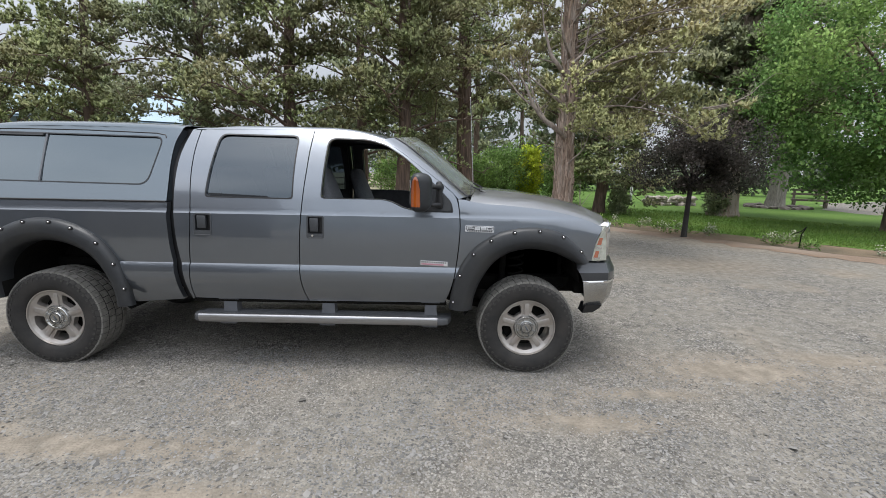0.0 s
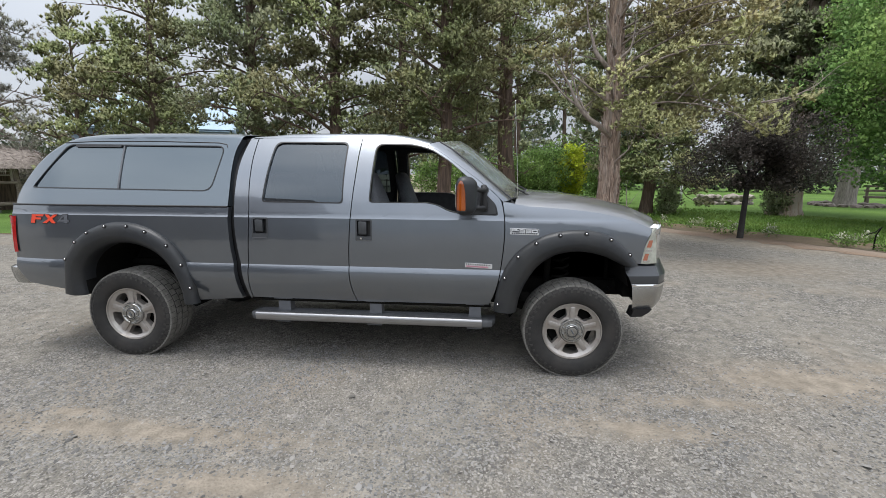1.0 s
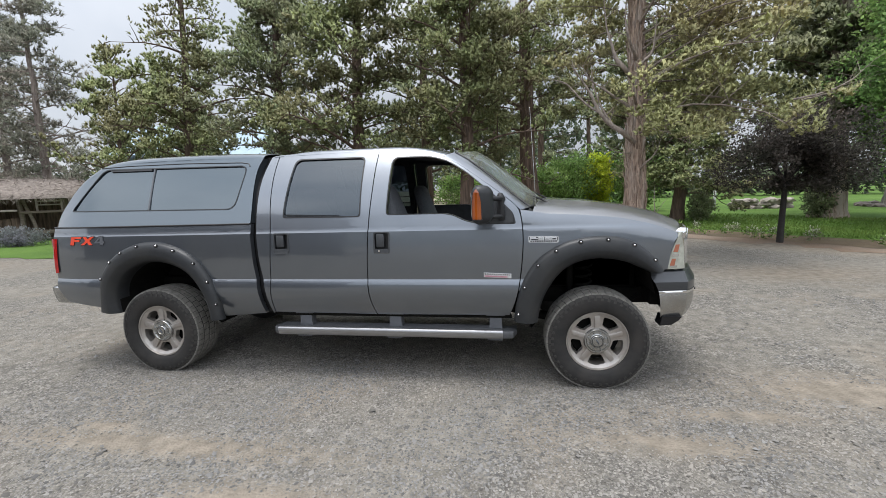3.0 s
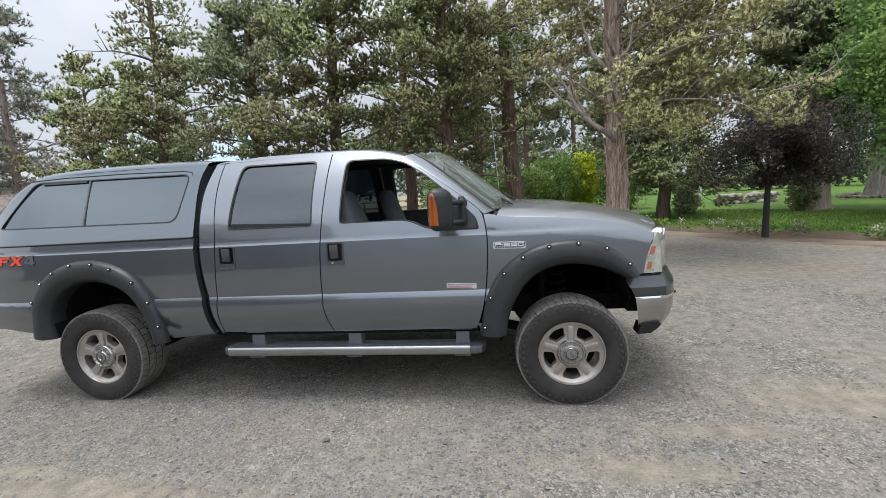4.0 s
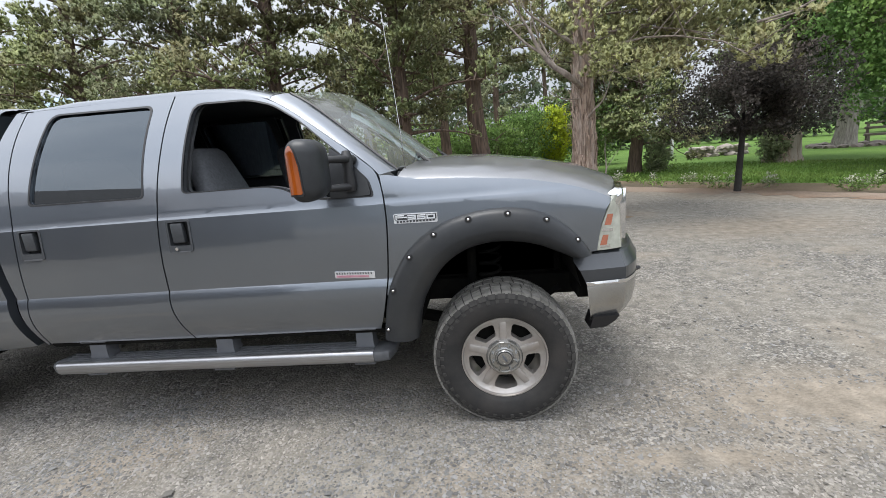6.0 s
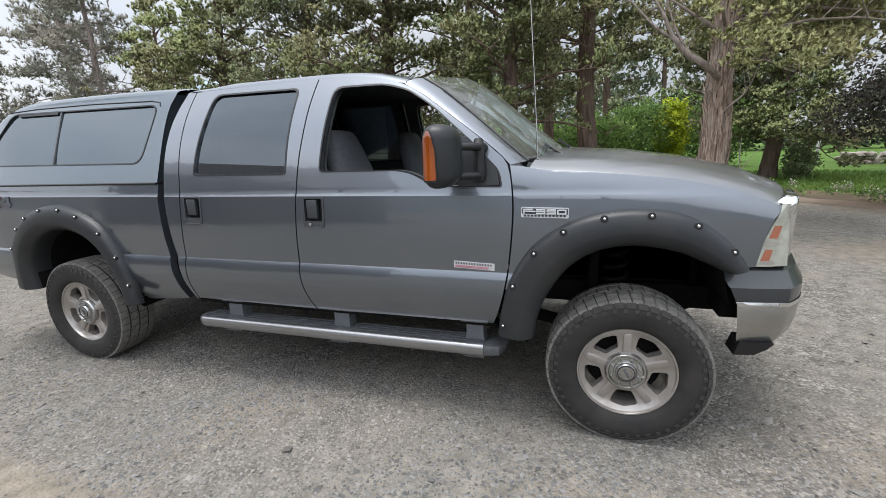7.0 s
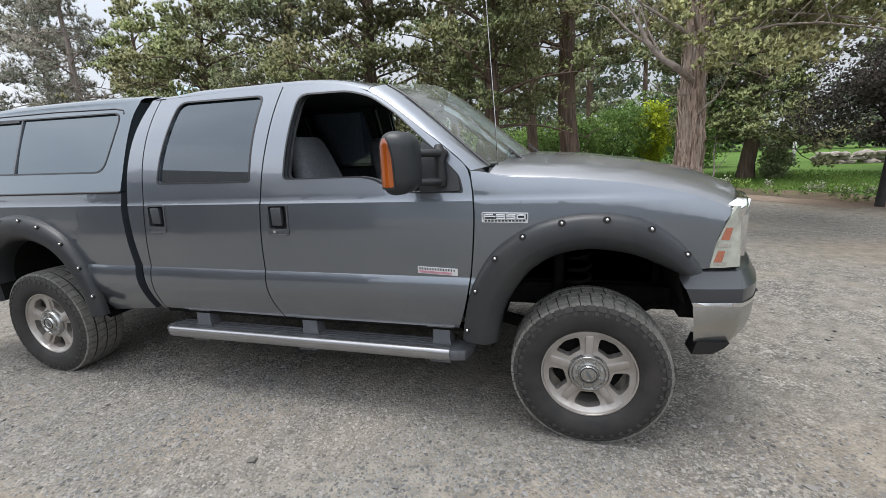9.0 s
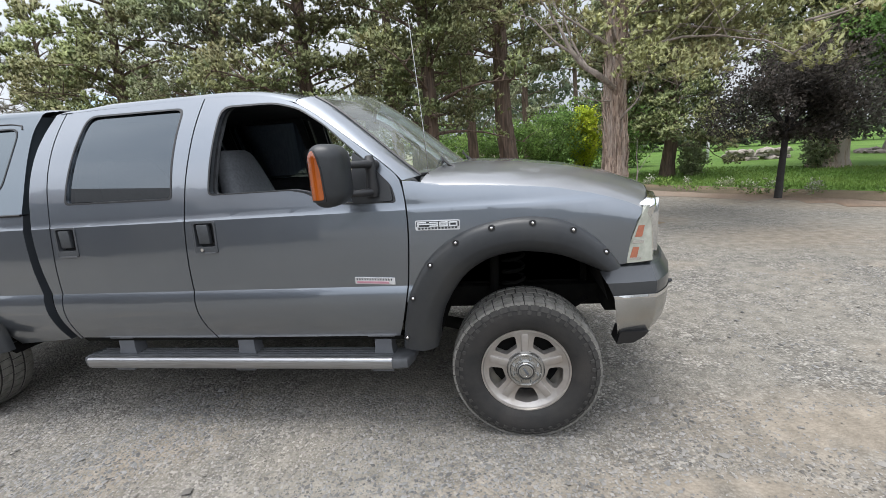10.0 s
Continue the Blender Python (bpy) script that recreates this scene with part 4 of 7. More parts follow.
def bumper_path(inset, rear):
    k = max(inset, 0.0)
    flank = [(rear, 0.035 + inset), (4.52 - k * 0.2, 0.047 + inset), (4.638 - k * 0.4, 0.066 + inset), (4.652 - k * 0.45, 0.072 + inset)]
    nose_ = [(4.666 - k * 0.5, 0.084 + inset), (4.735 - k * 0.75, 0.175 + inset * 0.7), (4.795 - k, 0.32), (4.855 - k, 0.55), (4.882 - k, YC)]
    h = [(float(x), float(y)) for x, y in list(smooth_line(flank, 3)) + list(smooth_line(nose_, 4))]
    return h + [(x, 2 * YC - y) for x, y in h[::-1][1:]]


def bumper_strip(levels):
    bm = bmesh.new()
    loft(bm, [[(x, y, z) for x, y in bumper_path(i, r)] for z, i, r in levels])
    return bm


bp = part("front_bumper", bumper_strip([(0.58, 0.14, 4.475), (0.563, 0.105, 4.473), (0.568, 0.07, 4.47), (0.60, 0.045, 4.465), (0.65, 0.02, 4.455), (0.71, 0.006, 4.447), (0.80, 0.0, 4.435), (0.815, 0.006, 4.43), (0.82, 0.02, 4.43)]), DULL_CHROME, truck, "dusty chrome front bumper with a dark top pad")
part("bumper_pad", bumper_strip([(0.812, 0.01, 4.43), (0.818, 0.002, 4.43), (0.862, 0.0, 4.41), (0.885, 0.002, 4.40), (0.890, 0.006, 4.395), (0.960, 0.042, 4.355), (0.968, 0.055, 4.35), (0.968, 0.20, 4.35)]), PAD, bp, "dark painted top pad", smooth=20)
part("lip", bumper_strip([(0.818, -0.004, 4.432), (0.806, -0.007, 4.434), (0.798, -0.003, 4.436)]), CHROME, bp)
part("air_dam", bumper_strip([(0.60, 0.13, 4.49), (0.56, 0.13, 4.49), (0.525, 0.17, 4.49), (0.52, 0.22, 4.49)]), BLACK, bp, "black air dam")
for far in (False, True):
    part("valance", panel([(4.480, 0.600), (4.625, 0.600), (4.605, 0.568), (4.555, 0.528), (4.466, 0.520)], [], lambda x, z: 0.075 + 0.02 * (0.6 - z) / 0.08 + 0.3 * (x - 4.47) ** 2, far, 0.12, 1, 0.05), BLACK, bp)
bm = bmesh.new()
box(bm, 4.44, 4.56, 0.28, 1.65, 0.64, 0.98, 0.01)
part("radiator_support", bm, UNDER, truck)
bm = bmesh.new()
half = ((4.590, 0.088, 1.268), (4.606, 0.086, 1.284), (4.626, 0.093, 1.296), (4.645, 0.13, 1.304), (4.670, 0.22, 1.308), (4.70, 0.33, 1.310))
rows = [[(x - 0.03, y + 0.03, z + 0.008), (x - 0.004, y + 0.004, z + 0.004), (x, y, z), (x + 0.005, y - 0.004, z - 0.03), (x - 0.002, y + 0.002, z - 0.066 + 0.03 * (i == 0))] for i, (x, y, z) in enumerate(half)]
for far in (False, True):
    f = both(far)
    bm = bmesh.new()
    loft(bm, [[(x, f(y), z) for x, y, z in r] for r in rows])
    part("grille_cap", bm, CHROME, truck, "chrome corner under the hood lip", smooth=60)
bm = bmesh.new()
tube(bm, [(4.82, 0.62, 0.70), (4.90, 0.62, 0.70), (4.93, 0.64, 0.70)], [0.016, 0.016, 0.012], 8)
part("tow_hook", bm, BLACK, bp)

# ---- topper ----
TOP_LINE = smooth_line([(1.076, 1.990), (0.996, 2.000), (0.606, 2.010), (0.090, 2.012), (-0.327, 2.004), (-0.548, 1.976), (-0.728, 1.887), (-0.880, 1.757), (-0.986, 1.620), (-1.060, 1.499), (-1.071, 1.419)], 4)
front_edge_line = smooth_line([(1.041, 1.419), (1.036, 1.559), (1.028, 1.721), (1.038, 1.876), (1.076, 1.990)], 3)
outline = front_edge_line[:-1] + TOP_LINE
shell_window = rounded([(0.865, 1.544), (0.938, 1.933), (-0.581, 1.955), (-0.880, 1.564)], [0.08, 0.07, 0.06, 0.03], 5)
topper = part("topper", panel(outline, [shell_window], shell_y, False, 0.04), TOPPER, truck, "blue-grey fibreglass bed topper with dark sliding windows")
part("topper_side", panel(outline, [shell_window], shell_y, True, 0.04), TOPPER, topper)
bm = bmesh.new()
rows = []
for i, (x, z) in enumerate(TOP_LINE):
    a, b = TOP_LINE[max(i - 1, 0)], TOP_LINE[min(i + 1, len(TOP_LINE) - 1)]
    d = np.array([b[0] - a[0], b[1] - a[1]])
    d /= np.linalg.norm(d)
    nx, nz = d[1], -d[0]
    y0 = shell_y(x, z)
    row = []
    for dy, h in ((0, 0), (0.008, 0.016), (0.03, 0.03), (0.08, 0.04), (0.1, 0.04), (0.11, 0.046), (0.35, 0.06), (0.6, 0.066), (YC - y0, 0.07)):
        row.append((x + nx * h, y0 + dy, z + nz * h))
    rows.append(row + [(p, 2 * YC - q, r) for p, q, r in row[::-1][1:]])
loft(bm, rows)
part("topper_roof", bm, TOPPER, topper, smooth=60)
bm = bmesh.new()
loft(bm, [[(x + 0.004, shell_y(x, z) + 0.01, z), (x + 0.03, YC, z), (x + 0.004, 2 * YC - shell_y(x, z) - 0.01, z)] for x, z in front_edge_line])
part("topper_front", bm, TOPPER, topper)
for far in (False, True):
    wf = part("topper_window_frame", panel(fine(bigger(shell_window, 0.003)), [fine(bigger(shell_window, -0.006))], shift(shell_y, -0.003), far, 0.03, 5, 5), FLARE, topper, "black aluminium window frame")
    part("window_glass", panel(bigger(shell_window, 0.0), [], lambda x, z: 0.014 + 0.045 + 0.412 * (z - 1.54) + (0.1 * ((-0.6 - x) / 0.5) ** 2 if x < -0.6 else 0.0) - 0.006 * (1 - ((z - 1.745) / 0.205) ** 2), far, 0.004, 0.04, 0.2), TINT, topper, "dark tinted topper glass")
    part("window_divider", panel([(-0.018, 1.557), (-0.041, 1.946), (-0.026, 1.946), (-0.003, 1.557)], [], shift(shell_y, 0.0), far, 0.02, 0.2, 1), BRACKET, topper)
    part("window_rib", panel([(-0.511, 1.930), (-0.058, 1.926), (-0.062, 1.941), (-0.516, 1.945)], [], shift(shell_y, -0.003), far, 0.02, 0.2, 1), BLACK, topper)
    # swage above the window, and the seal along the rails
    f = both(far)
    bm = bmesh.new()
    tube(bm, [(x, f(shell_y(x, z) - 0.001), z) for x, z in ((-0.628, 1.968), (-0.321, 1.979), (0.299, 1.977), (0.870, 1.961), (0.948, 1.947), (0.958, 1.923))], [0.0045] * 6, 6)
    part("swage", bm, BLACK, topper)
    bm = bmesh.new()
    tube(bm, [(x, f(side_y(x, 1.41) - 0.004), 1.415 - 0.0 * x) for x in np.linspace(-1.04, 1.04, 8)], [0.008] * 8, 6)
    part("rail_seal", bm, BLACK, topper)

# ---- mirrors ----
for far in (False, True):
    f = both(far)
    bm = bmesh.new()
    box(bm, 3.012, 3.172, min(f(-0.318), f(-0.095)), max(f(-0.318), f(-0.095)), 1.385, 1.683, 0.066, 6)
    for v in bm.verts:
        k = (v.co.x - 3.012) / 0.16
        v.co.z += (1.54 - v.co.z) * 0.12 * k * k
        yy = f(v.co.y)
        v.co.y = f(yy + (0.035 * k * k if yy < -0.2 else 0))
    mi = part("wing_mirror", bm, FLARE, truck, "large dark towing mirror with amber side lens", smooth=60)
    bm = bmesh.new()
    lens = rounded([(3.022, 1.432), (3.020, 1.570), (3.029, 1.618), (3.045, 1.648), (3.058, 1.652), (3.074, 1.625), (3.086, 1.560), (3.090, 1.432)], 0.008, 2)

    def head_y(x, z):
        a = max(0.0, 0.066 - (x - 3.012))
        k = (x - 3.012) / 0.16
        top = min(1.0, max(0.0, (z - 1.617) / 0.066))
        return -0.318 + 0.066 - math.sqrt(max(0.0, 0.066 ** 2 - a * a)) + 0.035 * k * k + 0.066 * (1 - math.sqrt(max(0.0, 1 - top * top)))


    part("lens_frame", panel(bigger(lens, 0.006), [], shift(head_y, -0.004), far, 0.03, 0.02, 0.008), BLACK, mi)
    part("amber_lens", panel(lens, [], shift(head_y, -0.0075), far, 0.03, 0.02, 0.006), AMBER, mi)
    bm = bmesh.new()
    box(bm, 3.008, 3.014, min(f(-0.245), f(-0.115)), max(f(-0.245), f(-0.115)), 1.45, 1.62, 0.002)
    part("mirror_glass", bm, CHROME, mi)
    for z in (1.575, 1.435):
        bm = bmesh.new()
        tube(bm, [(3.10, f(-0.15), z), (3.17, f(-0.115), z), (3.22, f(-0.05), z - 0.003), (3.235, f(0.03), z - 0.008)], [0.017, 0.018, 0.020, 0.026], 10)
        part("mirror_arm", bm, BLACK, mi)
    bm = bmesh.new()
    tube(bm, [(3.225, f(-0.015), 1.41), (3.225, f(-0.02), 1.45), (3.222, f(-0.012), 1.52), (3.222, f(-0.018), 1.58), (3.22, f(-0.01), 1.61)], [0.03, 0.034, 0.024, 0.032, 0.02], 10)
    part("mirror_base", bm, BLACK, mi)

# antenna
bm = bmesh.new()
tube(bm, [(3.50, 0.115, 1.475), (3.49, 0.115, 1.7), (3.455, 0.12, 2.27)], [0.003, 0.0025, 0.0015], 6)
c = bmesh.ops.create_uvsphere(bm, u_segments=8, v_segments=6, radius=0.004)
bmesh.ops.translate(bm, verts=c["verts"], vec=(3.455, 0.12, 2.27))
an = part("antenna", bm, CHROME, truck, "thin whip antenna")
bm = bmesh.new()
c = bmesh.ops.create_cone(bm, cap_ends=True, segments=12, radius1=0.016, radius2=0.007, depth=0.03)
bmesh.ops.translate(bm, verts=c["verts"], vec=(3.50, 0.115, 1.482))
part("base", bm, BLACK, an)

# ---- running boards ----
for far in (False, True):
    f = both(far)
    bm = bmesh.new()
    prof = [(0.15, 0.475), (0.02, 0.484), (-0.005, 0.478), (-0.012, 0.462), (-0.006, 0.425), (0.01, 0.412), (0.15, 0.415)]
    xs = [1.165, 1.18, 1.215, 1.23, 3.22, 3.26, 3.31, 3.34]
    loft(bm, [[(x, f(y + {0: 0.06, 1: 0.02, 6: 0.015, 7: 0.07}.get(i, 0)), z + ((0.45 - z) * 0.5 if i in (0, 7) else 0)) for y, z in prof] for i, x in enumerate(xs)], True)
    bmesh.ops.holes_fill(bm, edges=[e for e in bm.edges if e.is_boundary])
    st = part("running_board", bm, STEP, truck, "grey running board with bright aluminium edge")
    bm = bmesh.new()
    loft(bm, [[(x, f(y - 0.003), z) for y, z in ((0.02, 0.4875), (0.012, 0.4885), (-0.004, 0.486), (-0.0125, 0.477), (-0.0145, 0.462), (-0.0095, 0.427), (0.004, 0.4135))] for x in (1.225, 3.225)])
    part("bright_edge", bm, ALU, st)
    for k in range(4):
        bm = bmesh.new()
        box(bm, 1.23, 3.22, min(f(0.035 + k * 0.028), f(0.045 + k * 0.028)), max(f(0.035 + k * 0.028), f(0.045 + k * 0.028)), 0.478, 0.491)
        part("grip_rib", bm, STEP, st)
    for xa, xb in ((1.40, 1.53), (2.235, 2.36), (3.105, 3.225)):
        bm = bmesh.new()
        loft(bm, [[(xa + e * 0.01, f(y0), z), (xb - e * 0.01, f(y0), z), (xb - e * 0.01, f(y1), z), (xa + e * 0.01, f(y1), z)] for e, y0, y1, z in ((0, 0.05, 0.14, 0.47), (1, 0.055, 0.14, 0.52), (1, 0.06, 0.16, 0.62))], True)
        part("bracket", bm, BRACKET, st)
        # solid bar standing in for the bracket's reflection in the glossy door bottom
        bm = bmesh.new()
        box(bm, xa - 0.02, xb + 0.02, min(f(0.03), f(0.07)), max(f(0.03), f(0.07)), 0.60, 0.625, 0.006)
        part("sill_clamp", bm, BRACKET, st)
        bm = bmesh.new()
        box(bm, xa - 0.005, xb + 0.0, min(f(0.01), f(0.12)), max(f(0.01), f(0.12)), 0.394, 0.416, 0.005)
        part("foot_clamp", bm, STEP, st)


# ---- wheels ----
def revolve(bm, prof, n):
    rows = []
    for i in range(n):
        a = 2 * math.pi * i / n
        rows.append([(r * math.cos(a), y, r * math.sin(a)) for r, y in prof])
    rows.append(rows[0])
    vr = [[bm.verts.new(p) for p in row] for row in rows[:-1]]
    for i in range(n):
        a, b = vr[i], vr[(i + 1) % n]
        for k in range(len(prof) - 1):
            bm.faces.new((a[k], b[k], b[k + 1], a[k + 1]))


def wheel(parent):
    """A wheel at the origin; its outer face looks to -y."""
    bm = bmesh.new()
    # the spoked face with five openings
    def polar(r, deg):
        return (r * math.cos(radians(deg)), r * math.sin(radians(deg)))
    holes = []
    for k in range(5):
        c = 270 + 72 * k
        holes.append(rounded([polar(0.130, c - 17), polar(0.209, c - 21), polar(0.217, c), polar(0.209, c + 21), polar(0.130, c + 17), polar(0.126, c)], [0.014, 0.022, 0.02, 0.022, 0.014, 0.01], 3))

    def face_y(x, z):
        r = math.hypot(x, z)
        return float(np.interp(r, (0, 0.09, 0.12, 0.17, 0.217, 0.242), (0.03, 0.03, 0.036, 0.034, 0.022, 0.004)))

    rim = part("wheel", panel([polar(0.238, a) for a in range(0, 360, 6)], holes, face_y, False, 0.05, 0.03, 0.03), RIM, parent, "five-spoke cast alloy wheel", smooth=45)
    bm = bmesh.new()
    revolve(bm, [(0.222, 0.20), (0.222, 0.05), (0.233, 0.02), (0.238, 0.003), (0.242, -0.004), (0.249, -0.004), (0.252, 0.004), (0.251, 0.03)], 60)
    part("rim_lip", bm, RIM, rim)
    for k in range(5):
        bm = bmesh.new()
        box(bm, 0.100, 0.214, 0.020, 0.05, -0.021, 0.021, 0.007, 2, pose(0, 0, 0, 0, -(306 + 72 * k), 0))
        part("spoke_rib", bm, RIM, rim)
    # disc in near-black too, painting in the shade behind the spokes
    bm = bmesh.new()
    revolve(bm, [(0.0001, 0.12), (0.19, 0.12), (0.2, 0.14)], 24)
    part("brake_disc", bm, UNDER, rim)
    bm = bmesh.new()
    revolve(bm, [(0.108, 0.045), (0.106, 0.012), (0.098, 0.002), (0.09, 0.002), (0.082, 0.012), (0.056, 0.012), (0.054, 0.0), (0.047, -0.008), (0.03, -0.010), (0.028, -0.007), (0.0001, -0.007)], 36)
    cap = part("hub_cap", bm, DULL_CHROME, rim, "dull chrome hub cap")
    bm = bmesh.new()
    revolve(bm, [(0.0455, -0.0085), (0.0445, -0.0115), (0.0405, -0.0115), (0.0395, -0.0085)], 28)
    part("cap_ring", bm, BLACK, cap)
    bm = bmesh.new()
    box(bm, -0.022, 0.022, -0.0125, -0.008, -0.006, 0.006, 0.002, 2, pose(0, 0, 0, 0, 60, 0))
    part("cap_emblem", bm, BRACKET, cap)
    bm = bmesh.new()
    revolve(bm, [(0.064, 0.012), (0.062, 0.004), (0.056, 0.002), (0.053, 0.006)], 28)
    part("hub_ring", bm, DULL_CHROME, rim)
    for k in range(8):
        bm = bmesh.new()
        a = radians(45 * k + 22)
        c = bmesh.ops.create_cone(bm, cap_ends=True, segments=6, radius1=0.0068, radius2=0.005, depth=0.026)
        bmesh.ops.transform(bm, matrix=pose(0.073 * math.cos(a), 0.0, 0.073 * math.sin(a), 90), verts=c["verts"])
        part("lug_nut", bm, DULL_CHROME, rim)
    bm = bmesh.new()
    revolve(bm, [(0.243, 0.05), (0.248, 0.004), (0.258, -0.012), (0.285, -0.026), (0.33, -0.032), (0.365, -0.030), (0.39, -0.02), (0.403, -0.006), (0.412, 0.010), (0.4155, 0.03), (0.4155, 0.13), (0.4155, 0.235), (0.403, 0.268), (0.365, 0.29), (0.30, 0.285), (0.24, 0.25)], 72)
    part("tyre", bm, RUBBER, rim, "dusty all-terrain tyre", smooth=50)
    # tread blocks
    rng = random.Random(5)
    for name, ya, yb, n, ph, w, mt in (("tread", -0.014, 0.05, 46, 0.0, 0.965, TREAD), ("tread", 0.058, 0.125, 44, 0.5, 0.93, TREAD), ("tread", 0.132, 0.20, 44, 0.2, 0.93, TREAD), ("tread", 0.207, 0.27, 46, 0.7, 0.965, TREAD)):
        bm = bmesh.new()
        for k in range(n):
            a = 2 * math.pi * (k + ph) / n
            wa = math.pi / n * w * rng.uniform(0.95, 1.0)
            sk = 0.007
            pts = []
            for r in (0.405, 0.421):
                for y, e in ((ya, -1), (yb, 1)):
                    rr = r - (0.008 if (y < 0 or y > 0.26) else 0)
                    for s in (-1, 1):
                        aa = a + s * wa * (0.95 if r > 0.41 else 1) + e * sk
                        pts.append(bm.verts.new((rr * math.cos(aa), y + (0.004 * -e if r > 0.41 else 0), rr * math.sin(aa))))
            for q in ((4, 5, 7, 6), (0, 1, 5, 4), (2, 3, 7, 6), (0, 2, 6, 4), (1, 3, 7, 5)):
                bm.faces.new([pts[i] for i in q])
        tagged(part(name, bm, mt, rim, smooth=0), kind="stuff")
    bm = bmesh.new()
    for k in range(44):
        a0 = 2 * math.pi * k / 44
        for r0, r1, w in ((0.376, 0.402, 0.052), (0.352, 0.372, 0.026)):
            aa = a0 + (0.07 if r0 < 0.36 else 0)
            ps = []
            for r, da, y in ((r0, -w, 0.0), (r0, w, 0.0), (r1, w, 0.0), (r1, -w, 0.0)):
                yb_ = float(np.interp(r, (0.33, 0.365, 0.39, 0.403), (-0.032, -0.030, -0.02, -0.006)))
                ps.append([bm.verts.new((r * math.cos(aa + da * e), yb_ - d, r * math.sin(aa + da * e))) for d, e in ((-0.002, 1.15), (0.005, 1.0))])
            bm.faces.new([p[1] for p in ps])
            for i in range(4):
                bm.faces.new((ps[i][0], ps[(i + 1) % 4][0], ps[(i + 1) % 4][1], ps[i][1]))
    tagged(part("sidewall_tread", bm, LUGS, rim, smooth=0), kind="stuff")
    return rim


first = wheel(truck)
first.matrix_basis = pose(0.0, 0.012, 0.413, 0, 0, 0) @ Matrix.Diagonal((0.985, 0.985, 0.985, 1))
for x, y, turn, spin in ((3.972, -0.008, 0, 0), (0.0, 2 * YC - 0.012, 180, 40), (3.972, 2 * YC + 0.008, 180, 10)):
    copy_thing(first, pose(x, y, 0.413, 0, spin, turn) @ Matrix.Diagonal((0.985, 1, 0.985, 1)))

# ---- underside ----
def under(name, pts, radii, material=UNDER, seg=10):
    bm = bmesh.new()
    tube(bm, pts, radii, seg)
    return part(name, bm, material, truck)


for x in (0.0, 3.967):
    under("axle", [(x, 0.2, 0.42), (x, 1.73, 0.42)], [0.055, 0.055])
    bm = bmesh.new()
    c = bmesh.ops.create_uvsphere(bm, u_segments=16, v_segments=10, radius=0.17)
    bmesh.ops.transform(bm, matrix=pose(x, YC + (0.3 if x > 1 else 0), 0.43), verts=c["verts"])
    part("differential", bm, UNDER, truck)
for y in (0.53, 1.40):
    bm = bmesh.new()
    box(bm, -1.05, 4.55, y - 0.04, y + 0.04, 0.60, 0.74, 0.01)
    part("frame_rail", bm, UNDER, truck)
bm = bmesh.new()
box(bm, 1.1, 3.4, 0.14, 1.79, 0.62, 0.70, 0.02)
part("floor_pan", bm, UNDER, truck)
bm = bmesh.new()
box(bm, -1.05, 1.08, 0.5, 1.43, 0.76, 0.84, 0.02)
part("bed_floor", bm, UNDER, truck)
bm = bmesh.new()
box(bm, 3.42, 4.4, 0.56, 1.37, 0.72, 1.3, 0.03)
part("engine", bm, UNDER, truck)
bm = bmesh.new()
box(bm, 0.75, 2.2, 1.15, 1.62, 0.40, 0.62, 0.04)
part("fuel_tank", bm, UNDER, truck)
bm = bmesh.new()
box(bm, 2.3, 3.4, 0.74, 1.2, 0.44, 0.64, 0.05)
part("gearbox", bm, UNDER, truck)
under("driveshaft", [(0.1, YC, 0.45), (2.0, YC + 0.1, 0.60), (3.9, YC + 0.28, 0.47)], [0.04, 0.045, 0.035])
under("exhaust", [(3.0, 1.25, 0.55), (1.2, 1.3, 0.52), (0.5, 1.55, 0.62), (-0.8, 1.6, 0.62)], [0.04, 0.045, 0.04, 0.04], RUST)
for y in (0.42, 1.51):
    bm = bmesh.new()
    pts = [(3.93 + 0.065 * math.cos(a), y + 0.065 * math.sin(a), 0.52 + a * 0.0118) for a in np.linspace(0, 6 * 2 * math.pi, 72)]
    tube(bm, pts, [0.011] * 72, 6)
    part("coil_spring", bm, UNDER, truck)
    under("shock_absorber", [(3.80, y, 0.50), (3.82, y + 0.03, 1.05)], [0.03, 0.03], UNDER)
    under("radius_arm", [(3.95, y + 0.05, 0.40), (3.1, y + 0.08, 0.58)], [0.04, 0.04], UNDER)
    under("leaf_spring", [(-0.75, y + 0.04, 0.66), (0.0, y + 0.04, 0.50), (0.75, y + 0.04, 0.66)], [0.03, 0.04, 0.03], UNDER)
under("track_bar", [(4.12, 0.45, 0.50), (4.12, 1.4, 0.58)], [0.025, 0.025])
under("sway_bar", [(4.35, 0.35, 0.70), (4.25, 0.42, 0.60), (4.20, 0.6, 0.58), (4.20, 1.3, 0.58)], [0.018] * 4)
under("brake_hose", [(4.12, 0.42, 0.62), (4.16, 0.36, 0.55), (4.22, 0.36, 0.54), (4.27, 0.42, 0.62)], [0.010] * 4)
under("steering_link", [(4.18, 0.25, 0.44), (4.18, 1.68, 0.44)], [0.022, 0.022])

